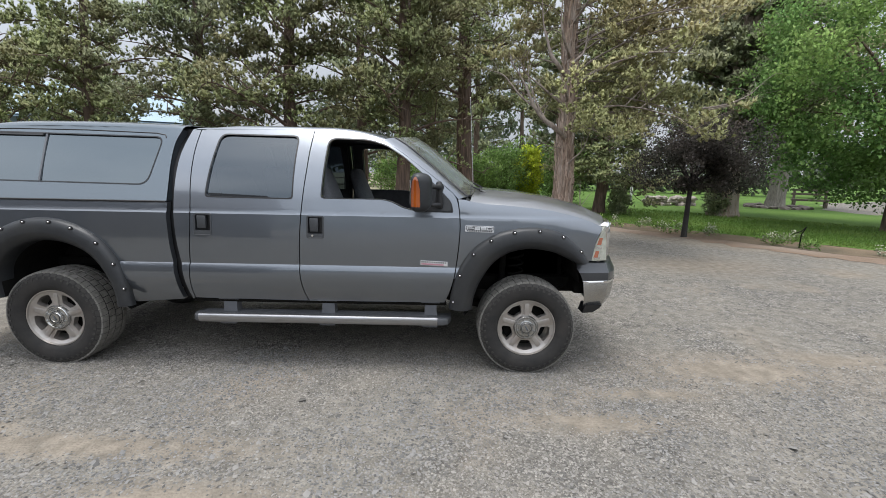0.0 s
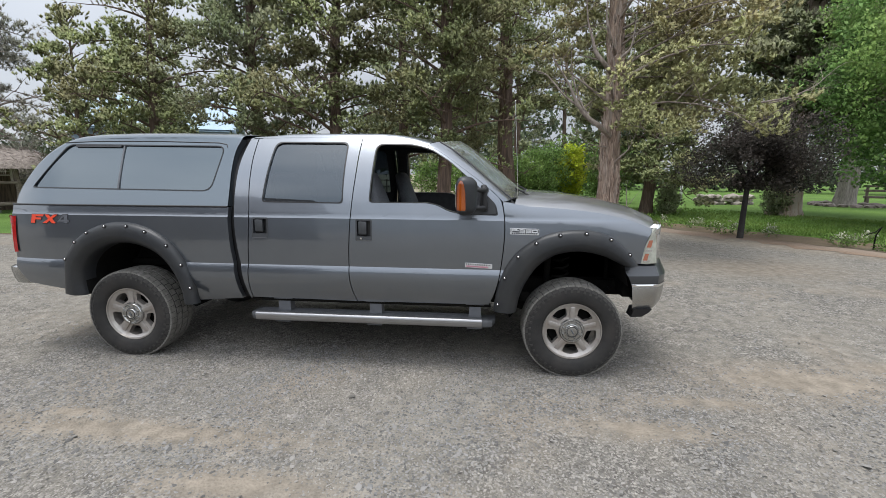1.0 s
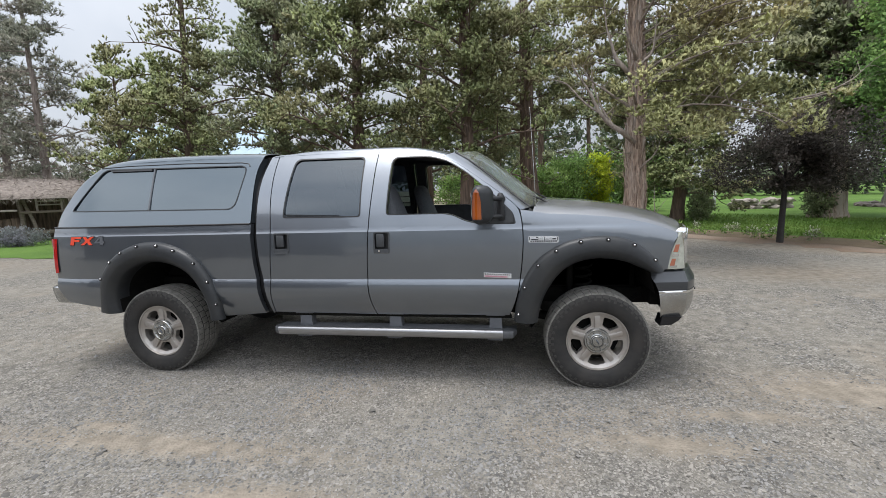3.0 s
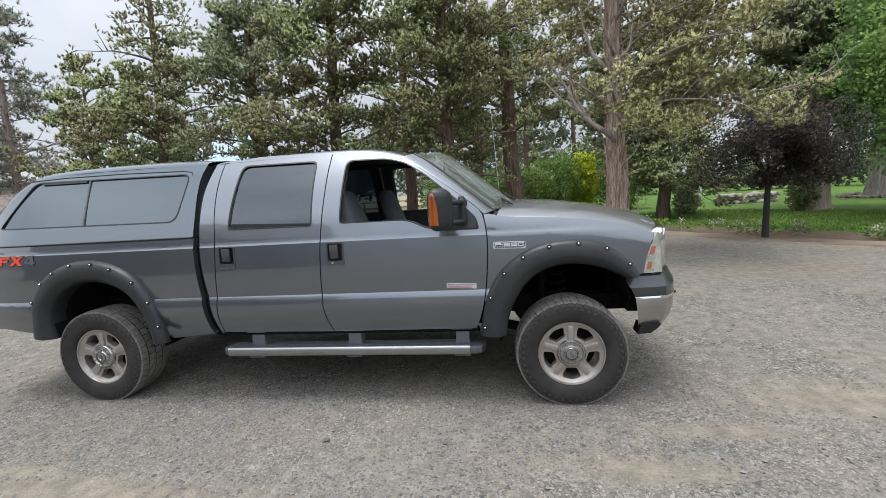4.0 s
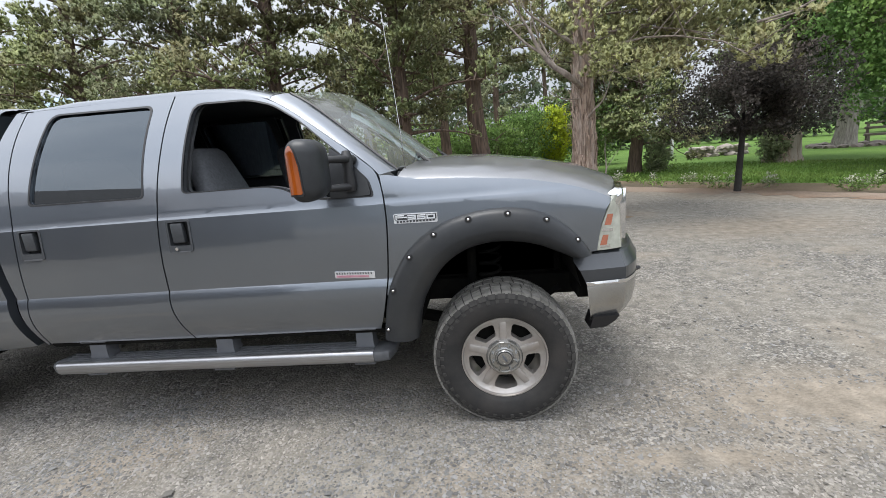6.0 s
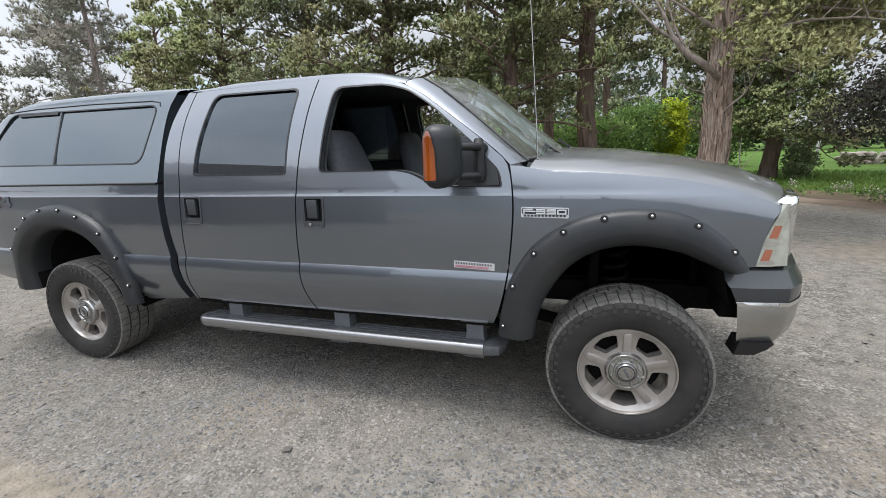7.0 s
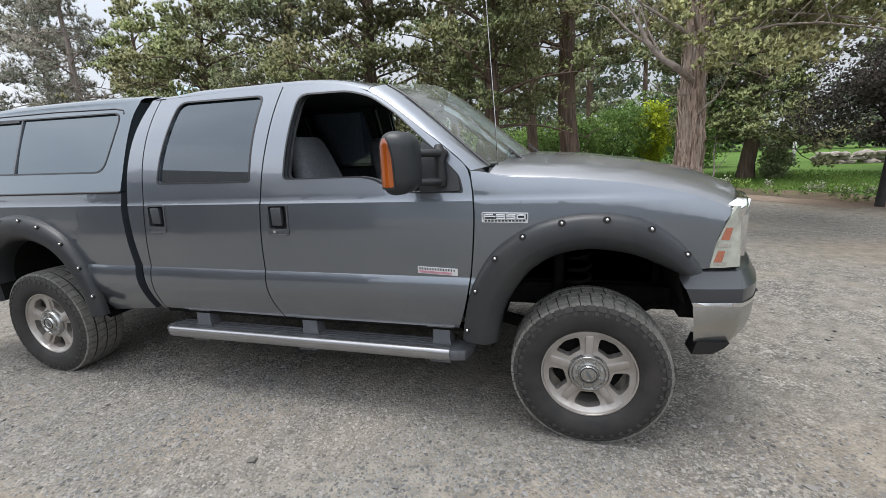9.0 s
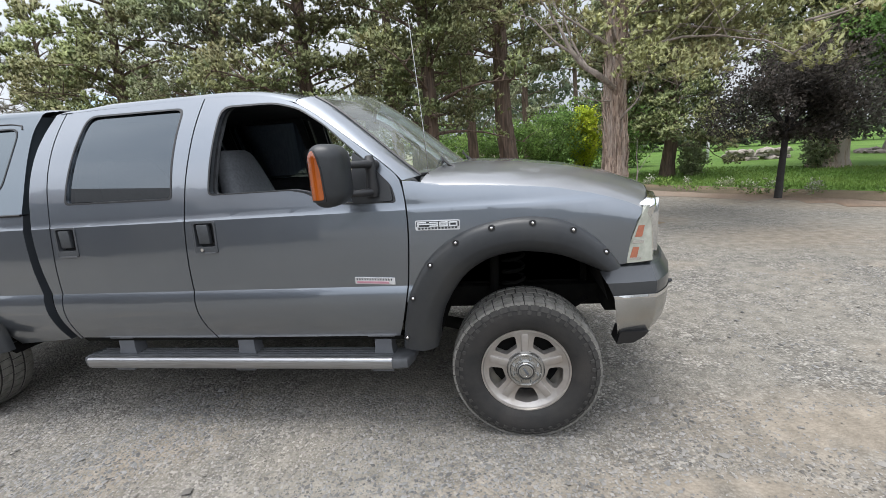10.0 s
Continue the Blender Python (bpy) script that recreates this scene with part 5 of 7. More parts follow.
# ---- cabin ----
def seat(x, y, w):
    bm = bmesh.new()
    box(bm, x - 0.28, x + 0.26, y - w / 2, y + w / 2, 0.98, 1.16, 0.06, 3)
    cushion = part("seat", bm, SEAT, truck, "grey cloth seat")
    bm = bmesh.new()
    box(bm, -0.075, 0.075, y - w / 2, y + w / 2, 0.0, 0.68, 0.06, 3)
    bmesh.ops.bisect_plane(bm, geom=bm.verts[:] + bm.edges[:] + bm.faces[:], plane_co=(0, 0, 0.4), plane_no=(0, 0, 1))
    bmesh.ops.bisect_plane(bm, geom=bm.verts[:] + bm.edges[:] + bm.faces[:], plane_co=(0, 0, 0.52), plane_no=(0, 0, 1))
    for v in bm.verts:
        k = v.co.z / 0.68
        v.co.y += (y - v.co.y) * 0.45 * k ** 3
        v.co.x *= 1 - 0.25 * k
    bmesh.ops.transform(bm, matrix=pose(x - 0.26, 0, 1.06, 0, -18, 0), verts=bm.verts)
    part("backrest", bm, SEAT, cushion)


seat(2.62, 0.46, 0.5)
seat(2.72, 1.47, 0.5)
seat(1.80, 0.50, 0.62)
seat(1.80, 1.43, 0.62)
bm = bmesh.new()
box(bm, 2.5, 2.95, 0.82, 1.11, 0.95, 1.25, 0.04)
part("centre_console", bm, TRIM, truck)
bm = bmesh.new()
box(bm, 3.12, 3.52, 0.10, 1.83, 1.02, 1.46, 0.06, 3)
part("dashboard", bm, TRIM, truck)
bm = bmesh.new()
pts = [(3.02 - 0.09 * math.sin(a), 1.45 + 0.19 * math.cos(a), 1.33 + 0.17 * math.sin(a)) for a in np.linspace(0, 2 * math.pi, 25)]
tube(bm, pts, [0.016] * 25, 8, False)
tube(bm, [(3.02, 1.27, 1.33), (3.04, 1.45, 1.32), (3.02, 1.63, 1.33)], [0.02, 0.05, 0.02], 8)
tube(bm, [(3.04, 1.45, 1.32), (3.2, 1.45, 1.24)], [0.04, 0.04], 8)
part("steering_wheel", bm, BLACK, truck)
bm = bmesh.new()
box(bm, 1.15, 3.3, 0.12, 1.81, 0.70, 0.80)
part("cabin_floor", bm, TRIM, truck)
bm = bmesh.new()
box(bm, 1.22, 1.30, 0.14, 1.79, 0.8, 1.45, 0.02)
part("rear_bulkhead", bm, TRIM, truck)
bm = bmesh.new()
tube(bm, [(3.0, YC, 1.93), (2.98, YC, 1.85)], [0.012, 0.012], 6)
box(bm, 2.95, 2.98, YC - 0.13, YC + 0.13, 1.79, 1.86, 0.012)
part("rear_view_mirror", bm, BLACK, truck)

# ---- ground ----
GROUND = 0.02  # the tyres sink a little into the gravel


def sheet(name, pts, z, material, label, category):
    bm = bmesh.new()
    vs = [bm.verts.new((x, y, GROUND + z)) for x, y in pts]
    es = [bm.edges.new((vs[i], vs[(i + 1) % len(vs)])) for i in range(len(vs))]
    bmesh.ops.triangle_fill(bm, use_beauty=True, edges=es)
    return solo(name, bm, material, label, category, kind="structure", smooth=0)


def ragged(pts, step=0.5, amp=0.12, seed=3):
    """The line with points every step and a wavering course."""
    rng = random.Random(seed)
    res = []
    for a, b in zip(pts, pts[1:]):
        n = max(1, int(math.dist(a, b) / step))
        for k in range(n):
            t = k / n
            res.append((a[0] + (b[0] - a[0]) * t + rng.uniform(-amp, amp), a[1] + (b[1] - a[1]) * t + rng.uniform(-amp, amp)))
    return res + [pts[-1]]


bm = bmesh.new()
bmesh.ops.create_grid(bm, x_segments=4, y_segments=4, size=2500)
bmesh.ops.translate(bm, verts=bm.verts, vec=(0, 0, GROUND))
solo("ground", bm, GRAVEL, "grey crushed gravel yard with sandy worn patches", "ground", kind="structure", smooth=0)
EDGE = [(5.5, 14.2), (7.4, 12.2), (8.9, 10.4), (10.0, 8.9), (11.0, 7.8), (12.2, 6.2), (13.6, 4.9), (16.5, 2.6), (24, -2), (40, -9)]
INNER = [(x + 1.1, y + 1.0) for x, y in EDGE]
sheet("needle_litter", ragged([(-10, 6.8), (-3, 5.4), (4, 5.0), (6.7, 5.9), (6.9, 8.5), (6.6, 11.2), (5.0, 14.5), (-10, 17), (-10, 6.8)], 0.5, 0.2), 0.006, EARTH, "brown needle litter under the junipers", "ground")
sheet("dry_field", [(-90, 15.5), (-40, 15), (-10, 15.2), (5.4, 14.1), (5.5, 30), (6, 400), (-300, 400)], 0.004, DRY, "dry tan grass field behind the trees", "field")
sheet("flower_bed", ragged(EDGE, 0.4, 0.10) + ragged(INNER, 0.4, 0.1)[::-1], 0.010, EARTH, "planted earth border beside the gravel", "flower bed")
sheet("soil_edge", ragged(EDGE, 0.4, 0.10) + ragged([(x - 0.6, y - 0.5) for x, y in EDGE], 0.3, 0.3, 12)[::-1], 0.006, SOIL, "bare red-brown soil along the border", "soil")
sheet("lawn", ragged(INNER, 0.4, 0.08, 9) + [(300, -9), (300, 400), (5.8, 400), (5.6, 30), (6.0, 15.6)], 0.014, LAWN, "mown green lawn", "lawn")
sheet("lawn", ragged([(-20, 8.6), (-14, 7.0), (-9, 6.9), (-7.5, 8.5), (-9, 13), (-20, 15)], 0.5, 0.15), 0.014, LAWN, "small green lawn in front of the thatched hut", "lawn")

# loose stones on the gravel near the truck
rng = np.random.default_rng(11)


def stones(n, xr, yr, size, seed):
    r = np.random.default_rng(seed)
    base = np.array([(1, 0, 0), (0, 1, 0), (-1, 0, 0), (0, -1, 0), (0.25, 0.2, 1)], float)
    tri = np.array([(0, 1, 4), (1, 2, 4), (2, 3, 4), (3, 0, 4)])
    c = np.stack([r.uniform(*xr, n), r.uniform(*yr, n), np.zeros(n)], 1)
    worn = np.zeros(n)
    for px, py, sx, sy in PATCHES:
        if sx < 3:
            worn = np.maximum(worn, 1.15 - np.hypot((c[:, 0] - px) / sx, (c[:, 1] - py) / sy))
    c = c[r.uniform(0, 0.9, n) > worn]
    n = len(c)
    s = size * r.lognormal(0, 0.38, n)
    a = r.uniform(0, 6.283, n)
    v = base[None] * (1 + r.uniform(-0.35, 0.35, (n, 5, 1))) * s[:, None, None] * np.array([1.1, 0.75, 0.45])
    ca, sa = np.cos(a)[:, None], np.sin(a)[:, None]
    tilt = r.uniform(-0.5, 0.5, (n, 1))
    x, y, z = v[..., 0] * ca - v[..., 1] * sa, v[..., 0] * sa + v[..., 1] * ca, v[..., 2] + v[..., 0] * tilt
    v = np.stack([x, y, z], -1) + c[:, None]
    v[..., 2] += GROUND + s[:, None] * 0.12
    return v.reshape(-1, 3), (tri[None] + 5 * np.arange(n)[:, None, None]).reshape(-1, 3)


PEBBLE = mat("gravel_stone", (0.155, 0.148, 0.137), (0.205, 0.188, 0.164), scale=1.3, rough=0.9, island=0.5, bump=0.2, bscale=200, c3=(0.15, 0.147, 0.141), s3=0.9)
sets = [stones(82000, (-0.8, 7.2), (-1.8, 0.35), 0.0066, 1), stones(26000, (-4, 9), (-2.4, 3.0), 0.0085, 2), stones(700, (-3, 10), (-2.4, 4), 0.0125, 4)]
vv, ff, o = [], [], 0
for v, f_ in sets:
    vv.append(v)
    ff.append(f_ + o)
    o += len(v)
tagged(new("gravel_stones", raw_mesh("gravel_stones", np.concatenate(vv), np.concatenate(ff), PEBBLE)), "loose grey crushed stones strewn over the yard", "gravel", kind="stuff")


# ---- plants ----
def unit(a):
    return a / (np.linalg.norm(a, axis=-1, keepdims=True) + 1e-9)


def facing(v, f, n):
    """Turns each face so that it looks the way its first vertex does."""
    fn = np.cross(v[f[:, 1]] - v[f[:, 0]], v[f[:, 2]] - v[f[:, 0]])
    back = (fn * n[f[:, 0]]).sum(1) < 0
    f = f.copy()
    f[back] = f[back][:, ::-1]
    return f


def leaves(centers, radii, per, length, width, seed, up=0.35, fold=0.0, spread=1.0, droop=0.0, lift=0.25):
    """Kite-shaped leaves in clumps: vertices, quads and the way they face."""
    r = np.random.default_rng(seed)
    n = len(centers)
    c = np.repeat(np.asarray(centers, float), per, 0)
    rad = np.repeat(np.asarray(radii, float), per)
    d = unit(r.normal(size=(n * per, 3)))
    p = c + d * (rad * r.uniform(0.15, 1.0, n * per) ** 0.6)[:, None] * np.array([1, 1, 0.75])
    ax = d * spread + r.normal(size=d.shape) * 0.55
    ax[:, 2] += up - droop
    ax = unit(ax)
    side = unit(np.cross(ax, r.normal(size=d.shape)))
    nrm = np.cross(ax, side)
    L = (length * r.uniform(0.6, 1.3, n * per))[:, None]
    W = (width * r.uniform(0.6, 1.3, n * per))[:, None]
    v = np.stack([p, p + ax * L * 0.45 + side * W * 0.5 + nrm * W * fold, p + ax * L, p + ax * L * 0.45 - side * W * 0.5 + nrm * W * fold], 1)
    v, f = v.reshape(-1, 3), np.arange(4 * n * per).reshape(-1, 4)
    out = unit(d + np.array([0, 0, lift]) + r.normal(size=d.shape) * 0.22)
    out = np.repeat(out, 4, 0)
    return v, facing(v, f, out), out


def plumes(puffs, seed, per=16.0, length=0.17, width=0.05, blades=10, blade=(0.075, 0.028), up=0.55):
    """Juniper sprays: every puff (x, y, z, radius, fill) bears solid pointed plumes set with small blades. Vertices, triangles and the way they face."""
    r = np.random.default_rng(seed)
    a = np.asarray(puffs, float)
    k = np.maximum(2, (per * a[:, 4] * (a[:, 3] / 0.35) ** 1.6).astype(int))
    i = np.repeat(np.arange(len(a)), k)
    n = len(i)
    c, pr = a[i, :3], a[i, 3]
    d = unit(r.normal(size=(n, 3)))
    low = d[:, 2] < -0.3
    d[low, 2] *= -0.7
    p = c + d * (pr * r.uniform(0.45, 1.0, n))[:, None] * np.array([1, 1, 0.8])
    ax = d * 0.75 + r.normal(size=d.shape) * 0.3
    ax[:, 2] += up
    ax = unit(ax)
    u = unit(np.cross(ax, r.normal(size=d.shape)))
    w = np.cross(ax, u)
    L = (length * r.uniform(0.55, 1.3, n))[:, None]
    W = (width * r.uniform(0.65, 1.35, n))[:, None]
    rays = [u * math.cos(t) + w * math.sin(t) for t in (0, 2.094, 4.189)]
    v = np.stack([p - ax * L * 0.45] + [p + q * W * r.uniform(0.7, 1.2, (n, 1)) + ax * L * r.uniform(-0.05, 0.2, (n, 1)) for q in rays] + [p + ax * L * 0.55], 1)
    base = d * 0.5 + np.array([0, 0, 0.6])
    nm = np.stack([base] + [base + q * 0.55 for q in rays] + [base + ax * 0.5], 1)
    tri = np.array([(0, 2, 1), (0, 3, 2), (0, 1, 3), (4, 1, 2), (4, 2, 3), (4, 3, 1)])
    v, nm = v.reshape(-1, 3), unit(nm.reshape(-1, 3))
    f = (tri[None] + 5 * np.arange(n)[:, None, None]).reshape(-1, 3)
    near = np.repeat(np.arange(n), blades)
    m = len(near)
    th = r.uniform(0, 6.283, m)
    q = u[near] * np.cos(th)[:, None] + w[near] * np.sin(th)[:, None]
    s = r.uniform(-0.35, 0.5, (m, 1))
    b = p[near] + ax[near] * L[near] * s + q * W[near] * (0.75 - 0.9 * np.abs(s - 0.05))
    la = unit(ax[near] * 0.85 + q * 0.75 + r.normal(size=(m, 3)) * 0.25)
    sd = unit(np.cross(la, q + r.normal(size=(m, 3)) * 0.5))
    bl, bw = blade[0] * r.uniform(0.6, 1.3, (m, 1)), blade[1] * r.uniform(0.6, 1.3, (m, 1))
    v2 = np.stack([b + sd * bw * 0.5, b + la * bl, b - sd * bw * 0.5], 1).reshape(-1, 3)
    n2 = np.repeat(unit(base[near] + q * 0.5 + r.normal(size=(m, 3)) * 0.15), 3, 0)
    f2 = np.arange(3 * m).reshape(-1, 3) + len(v)
    v, nm, f = np.concatenate([v, v2]), np.concatenate([nm, n2]), np.concatenate([f, f2])
    return v, facing(v, f, nm), nm


def trunk_line(h, lean, seed, n=14, wob=0.06):
    r = random.Random(seed)
    pts, x, y = [], 0.0, 0.0
    for i in range(n + 1):
        s = i / n
        pts.append(Vector((x + lean[0] * s, y + lean[1] * s, -0.1 + (h + 0.1) * s)))
        x += r.uniform(-wob, wob)
        y += r.uniform(-wob, wob)
    return pts


def on_line(pts, z):
    for a, b in zip(pts, pts[1:]):
        if a.z <= z <= b.z:
            return a.lerp(b, (z - a.z) / (b.z - a.z))
    return pts[-1]


def conifer(name, label, at, h, r0, z_low, spread, limbs, seed, foliage, bark=BARK_DARK, lean=(0, 0), puff=(0.25, 0.5), subs=6, keep=None, density=1.0, droop=0.3, taper=1.2, ridged=0.12,
            group="", up=0.55, extra=(), rise=(0.1, 0.9), per=24.0, plume=(0.135, 0.036), blades=8, blade=(0.06, 0.02), thin=0.0, full_to=6.8, limb_r=1.0, back=0.9, top_fill=0.16, hug=0, hug_len=1.0):
    """A juniper or pine: a tapered, furrowed trunk, limbs that fork, and a crown of puffs of pointed sprays with gaps between."""
    r = random.Random(seed)
    tree = thing(name, label, "tree", group, at=(*at, 0))
    line = trunk_line(h, lean, seed)
    bm = bmesh.new()
    fine = []
    for a, b in zip(line, line[1:]):
        fine += [a.lerp(b, t) for t in (0, 0.2, 0.4, 0.6, 0.8)]
    fine.append(line[-1])
    radii = [r0 * (max(0.06, (1 - p.z / h)) ** 0.75 + 0.25 * math.exp(-max(p.z, 0) / 0.35)) for p in fine]
    if ridged:
        tube(bm, fine, radii, 48, True, ridged, 9, seed, 0.1)
        part("trunk", bm, bark, tree, smooth=70)
    else:
        part("trunk", shaggy_trunk(bm, line, h, r0), bark, tree, "shaggy, fluted reddish-brown trunk", smooth=50)
    bm = bmesh.new()
    puffs = []
    for i in range(limbs + len(extra)):
        f_ = (i + r.uniform(0.1, 0.9)) / limbs
        z = z_low + (h * 0.97 - z_low) * f_ ** 0.95
        az = i * 2.399 + r.uniform(-0.5, 0.5)
        k = (z - z_low) / (h - z_low)
        L = spread * (1 - 0.85 * k ** taper) * r.uniform(0.55, 1.15)
        if k < 0.12:
            L *= 0.8
        if i >= limbs:
            z, az, L = extra[i - limbs]
        d = Vector((math.cos(az), math.sin(az), 0))
        p0 = on_line(line, z)
        if keep and i < limbs and not keep(p0, d, L):
            continue
        rs_ = r.uniform(*rise)
        pts = [p0 + d * L * s + Vector((r.uniform(-0.06, 0.06) * L * s, r.uniform(-0.06, 0.06) * L * s, L * (rs_ * s - droop * s * s))) for s in (0, 0.2, 0.4, 0.6, 0.8, 1.0)]
        rr = (0.014 + 0.014 * L) * limb_r
        tube(bm, pts, [rr, rr * 0.8, rr * 0.62, rr * 0.45, rr * 0.3, rr * 0.12], 6, False)

        def at_s(s):
            j = min(int(s * 5), 4)
            return pts[j].lerp(pts[j + 1], s * 5 - j)

        for j in range(subs):
            s = 0.18 + 0.82 * (j + r.random()) / subs
            b = at_s(s)
            ang = az + r.choice((-1, 1)) * r.uniform(0.3, 1.6)
            l2 = L * r.uniform(0.15, 0.40) * (1.3 - 0.6 * s)
            e = b + Vector((math.cos(ang) * l2, math.sin(ang) * l2, r.uniform(-0.5, 1.0) * l2))
            tube(bm, [b, b.lerp(e, 0.5) + Vector((0, 0, 0.03)), e], [rr * 0.4, rr * 0.25, rr * 0.1], 5, False)
            if thin and noise.noise(e * 0.55 + Vector((seed * 3.1, 0, 0))) < thin - 0.5:
                continue
            fill = density * (1.0 if e.y < back else 0.35) if b.z < full_to else top_fill
            puffs.append((*e, r.uniform(*puff), fill))
            puffs.append((*b.lerp(e, 0.45), r.uniform(*puff) * 0.75, fill))
    # short leafy shoots that hide the trunk
    for i in range(hug):
        z, a = r.uniform(z_low * 0.8, 7.2), r.uniform(-math.pi, 0.3)
        c = on_line(line, z)
        e = c + Vector((math.cos(a), math.sin(a), 0.35)) * r.uniform(0.35, 1.1) * hug_len
        tube(bm, [c, c.lerp(e, 0.5) - Vector((0, 0, 0.03)), e], [0.014, 0.009, 0.004], 5, False)
        puffs.append((*e, r.uniform(*puff), density))
    tagged(part("branchwork", bm, BARK_DARK if bark == BARK and ridged else DEAD if bark == BARK else bark, tree, smooth=60), kind="stuff")
    v, f_, nm = plumes(puffs, seed, per, plume[0], plume[1], blades, blade, up)
    crown = new("crown", raw_mesh("crown", v, f_, foliage, normals=nm))
    crown.parent = tree
    return tree


def shaggy_trunk(bm, line, h, r0):
    """A fluted old trunk with long torn ridges of bark, hollows and knots."""
    rows = []
    knots = [(0.45 + 0.37 * k, -2.6 + (k * 0.618 % 1) * 2.6) for k in range(14)]
    for z in np.concatenate([np.arange(-0.1, 5.6, 0.035), np.arange(5.6, h * 0.99, 0.4)]):
        c = on_line(line, max(z, -0.09))
        base = r0 * (max(0.05, 1 - z / h) ** 0.75 + 0.3 * math.exp(-max(z, 0) / 0.4))
        row = []
        for q in range(110):
            a = 2 * math.pi * q / 110
            x, y = math.cos(a), math.sin(a)
            tw = a + 0.12 * math.sin(z * 1.3)
            flute = 0.075 * math.sin(3 * tw + 0.6 * z) + 0.05 * math.sin(7 * tw - 0.4 * z)
            strip = 0.30 * (abs(noise.noise(Vector((x * 5.5, y * 5.5, z * 0.75)))) ** 0.7 - 0.25) + 0.13 * noise.noise(Vector((x * 13, y * 13, z * 2.0)))
            tear = 0.05 * noise.noise(Vector((x * 9, y * 9, z * 7)))
            knot = sum(0.16 * math.exp(-((z - kz) / 0.055) ** 2 - ((a - 2 * math.pi * (ka < 0) * (a > 3.15) - ka) / 0.2) ** 2) for kz, ka in knots)
            row.append(c + Vector((x, y, 0)) * base * (1 + flute + strip + tear + knot))
        rows.append(row)
    loft(bm, rows, True)
    return bm


def broadleaf(name, label, at, trunk_h, r0, centre, size, clumps, seed, foliage, clump=(0.2, 0.45), per=26, leaf=(0.11, 0.075), bark=BARK_DARK, lean=(0, 0), hollow=0.55, gaps=0.42, ns=0.9, floor_z=0.0):
    """A leafy tree: trunk, forking limbs and a crown of leaf clumps with gaps."""
    r = random.Random(seed)
    tree = thing(name, label, "tree", at=(*at, 0))
    bm = bmesh.new()
    top = Vector((lean[0], lean[1], trunk_h))
    tube(bm, [(0, 0, -0.1), (lean[0] * 0.3, lean[1] * 0.3, trunk_h * 0.35), (lean[0] * 0.7, lean[1] * 0.7, trunk_h * 0.7), top], [r0 * 1.2, r0, r0 * 0.9, r0 * 0.8], 16, True, 0.06, 5, seed)
    part("trunk", bm, bark, tree, smooth=70)
    c0, sz = Vector(centre), Vector(size)
    bm = bmesh.new()
    for i in range(16):
        a = i * 2.4
        e = c0 + Vector((math.cos(a) * sz.x * r.uniform(0.4, 0.85), math.sin(a) * sz.y * r.uniform(0.4, 0.85), sz.z * r.uniform(-0.5, 0.8)))
        m_ = top.lerp(e, 0.5) + Vector((r.uniform(-0.2, 0.2), r.uniform(-0.2, 0.2), 0.15 * sz.z))
        tube(bm, [top - Vector((0, 0, 0.05)), m_, e], [r0 * 0.45, r0 * 0.26, r0 * 0.06], 6, False)
    tagged(part("branchwork", bm, BARK_DARK if bark == BARK else bark, tree, smooth=60), kind="stuff")
    cs, rs = [], []
    while len(cs) < clumps:
        d = Vector((r.gauss(0, 1), r.gauss(0, 1), r.gauss(0, 1))).normalized()
        q = r.uniform(hollow, 1.0)
        wob = 1 + 0.25 * noise.noise(d * 1.8 + Vector((seed, 0, 0)))
        p = Vector((d.x * sz.x, d.y * sz.y, d.z * sz.z)) * q * wob + c0
        if p.z < floor_z:
            p.z = floor_z + (floor_z - p.z) * 0.5
        if noise.noise(p * ns + Vector((0, seed, 0))) > gaps - 0.5:
            cs.append(tuple(p))
            rs.append(r.uniform(*clump))
    v, f_, nm = leaves(cs, rs, per, leaf[0], leaf[1], seed, up=0.1, fold=0.25)
    crown = new("crown", raw_mesh("crown", v, f_, foliage, normals=nm))
    crown.parent = tree
    return tree


def dead_limb(parent, pts, r0):
    bm = bmesh.new()
    line = smooth_line(pts, 4)
    n = len(line)
    tube(bm, line, [r0 * (1 - 0.88 * i / (n - 1)) for i in range(n)], 8, True, 0.1, 3, 1)
    rr = random.Random(int(r0 * 1000) + len(pts))
    for i in range(n // 3, n, 2):
        p = Vector(line[i])
        e = p + Vector((rr.uniform(-0.35, 0.35), rr.uniform(-0.3, 0.3), rr.uniform(-0.05, 0.45)))
        tube(bm, [p, p.lerp(e, 0.5) + Vector((0, 0, 0.03)), e], [r0 * 0.22, r0 * 0.14, r0 * 0.05], 5, False)
    part("dead_limb", bm, DEAD, parent, "bare silver-grey dead limb", smooth=60)


# the old juniper with the bare shaggy trunk
def open_front(p0, d, L):
    return not (p0.z < 5.2 and d.y < -0.35 and d.x < 0.55) and not (p0.z < 3.4 and d.x < 0.2) and not (p0.z > 5.0 and d.x > -0.2)


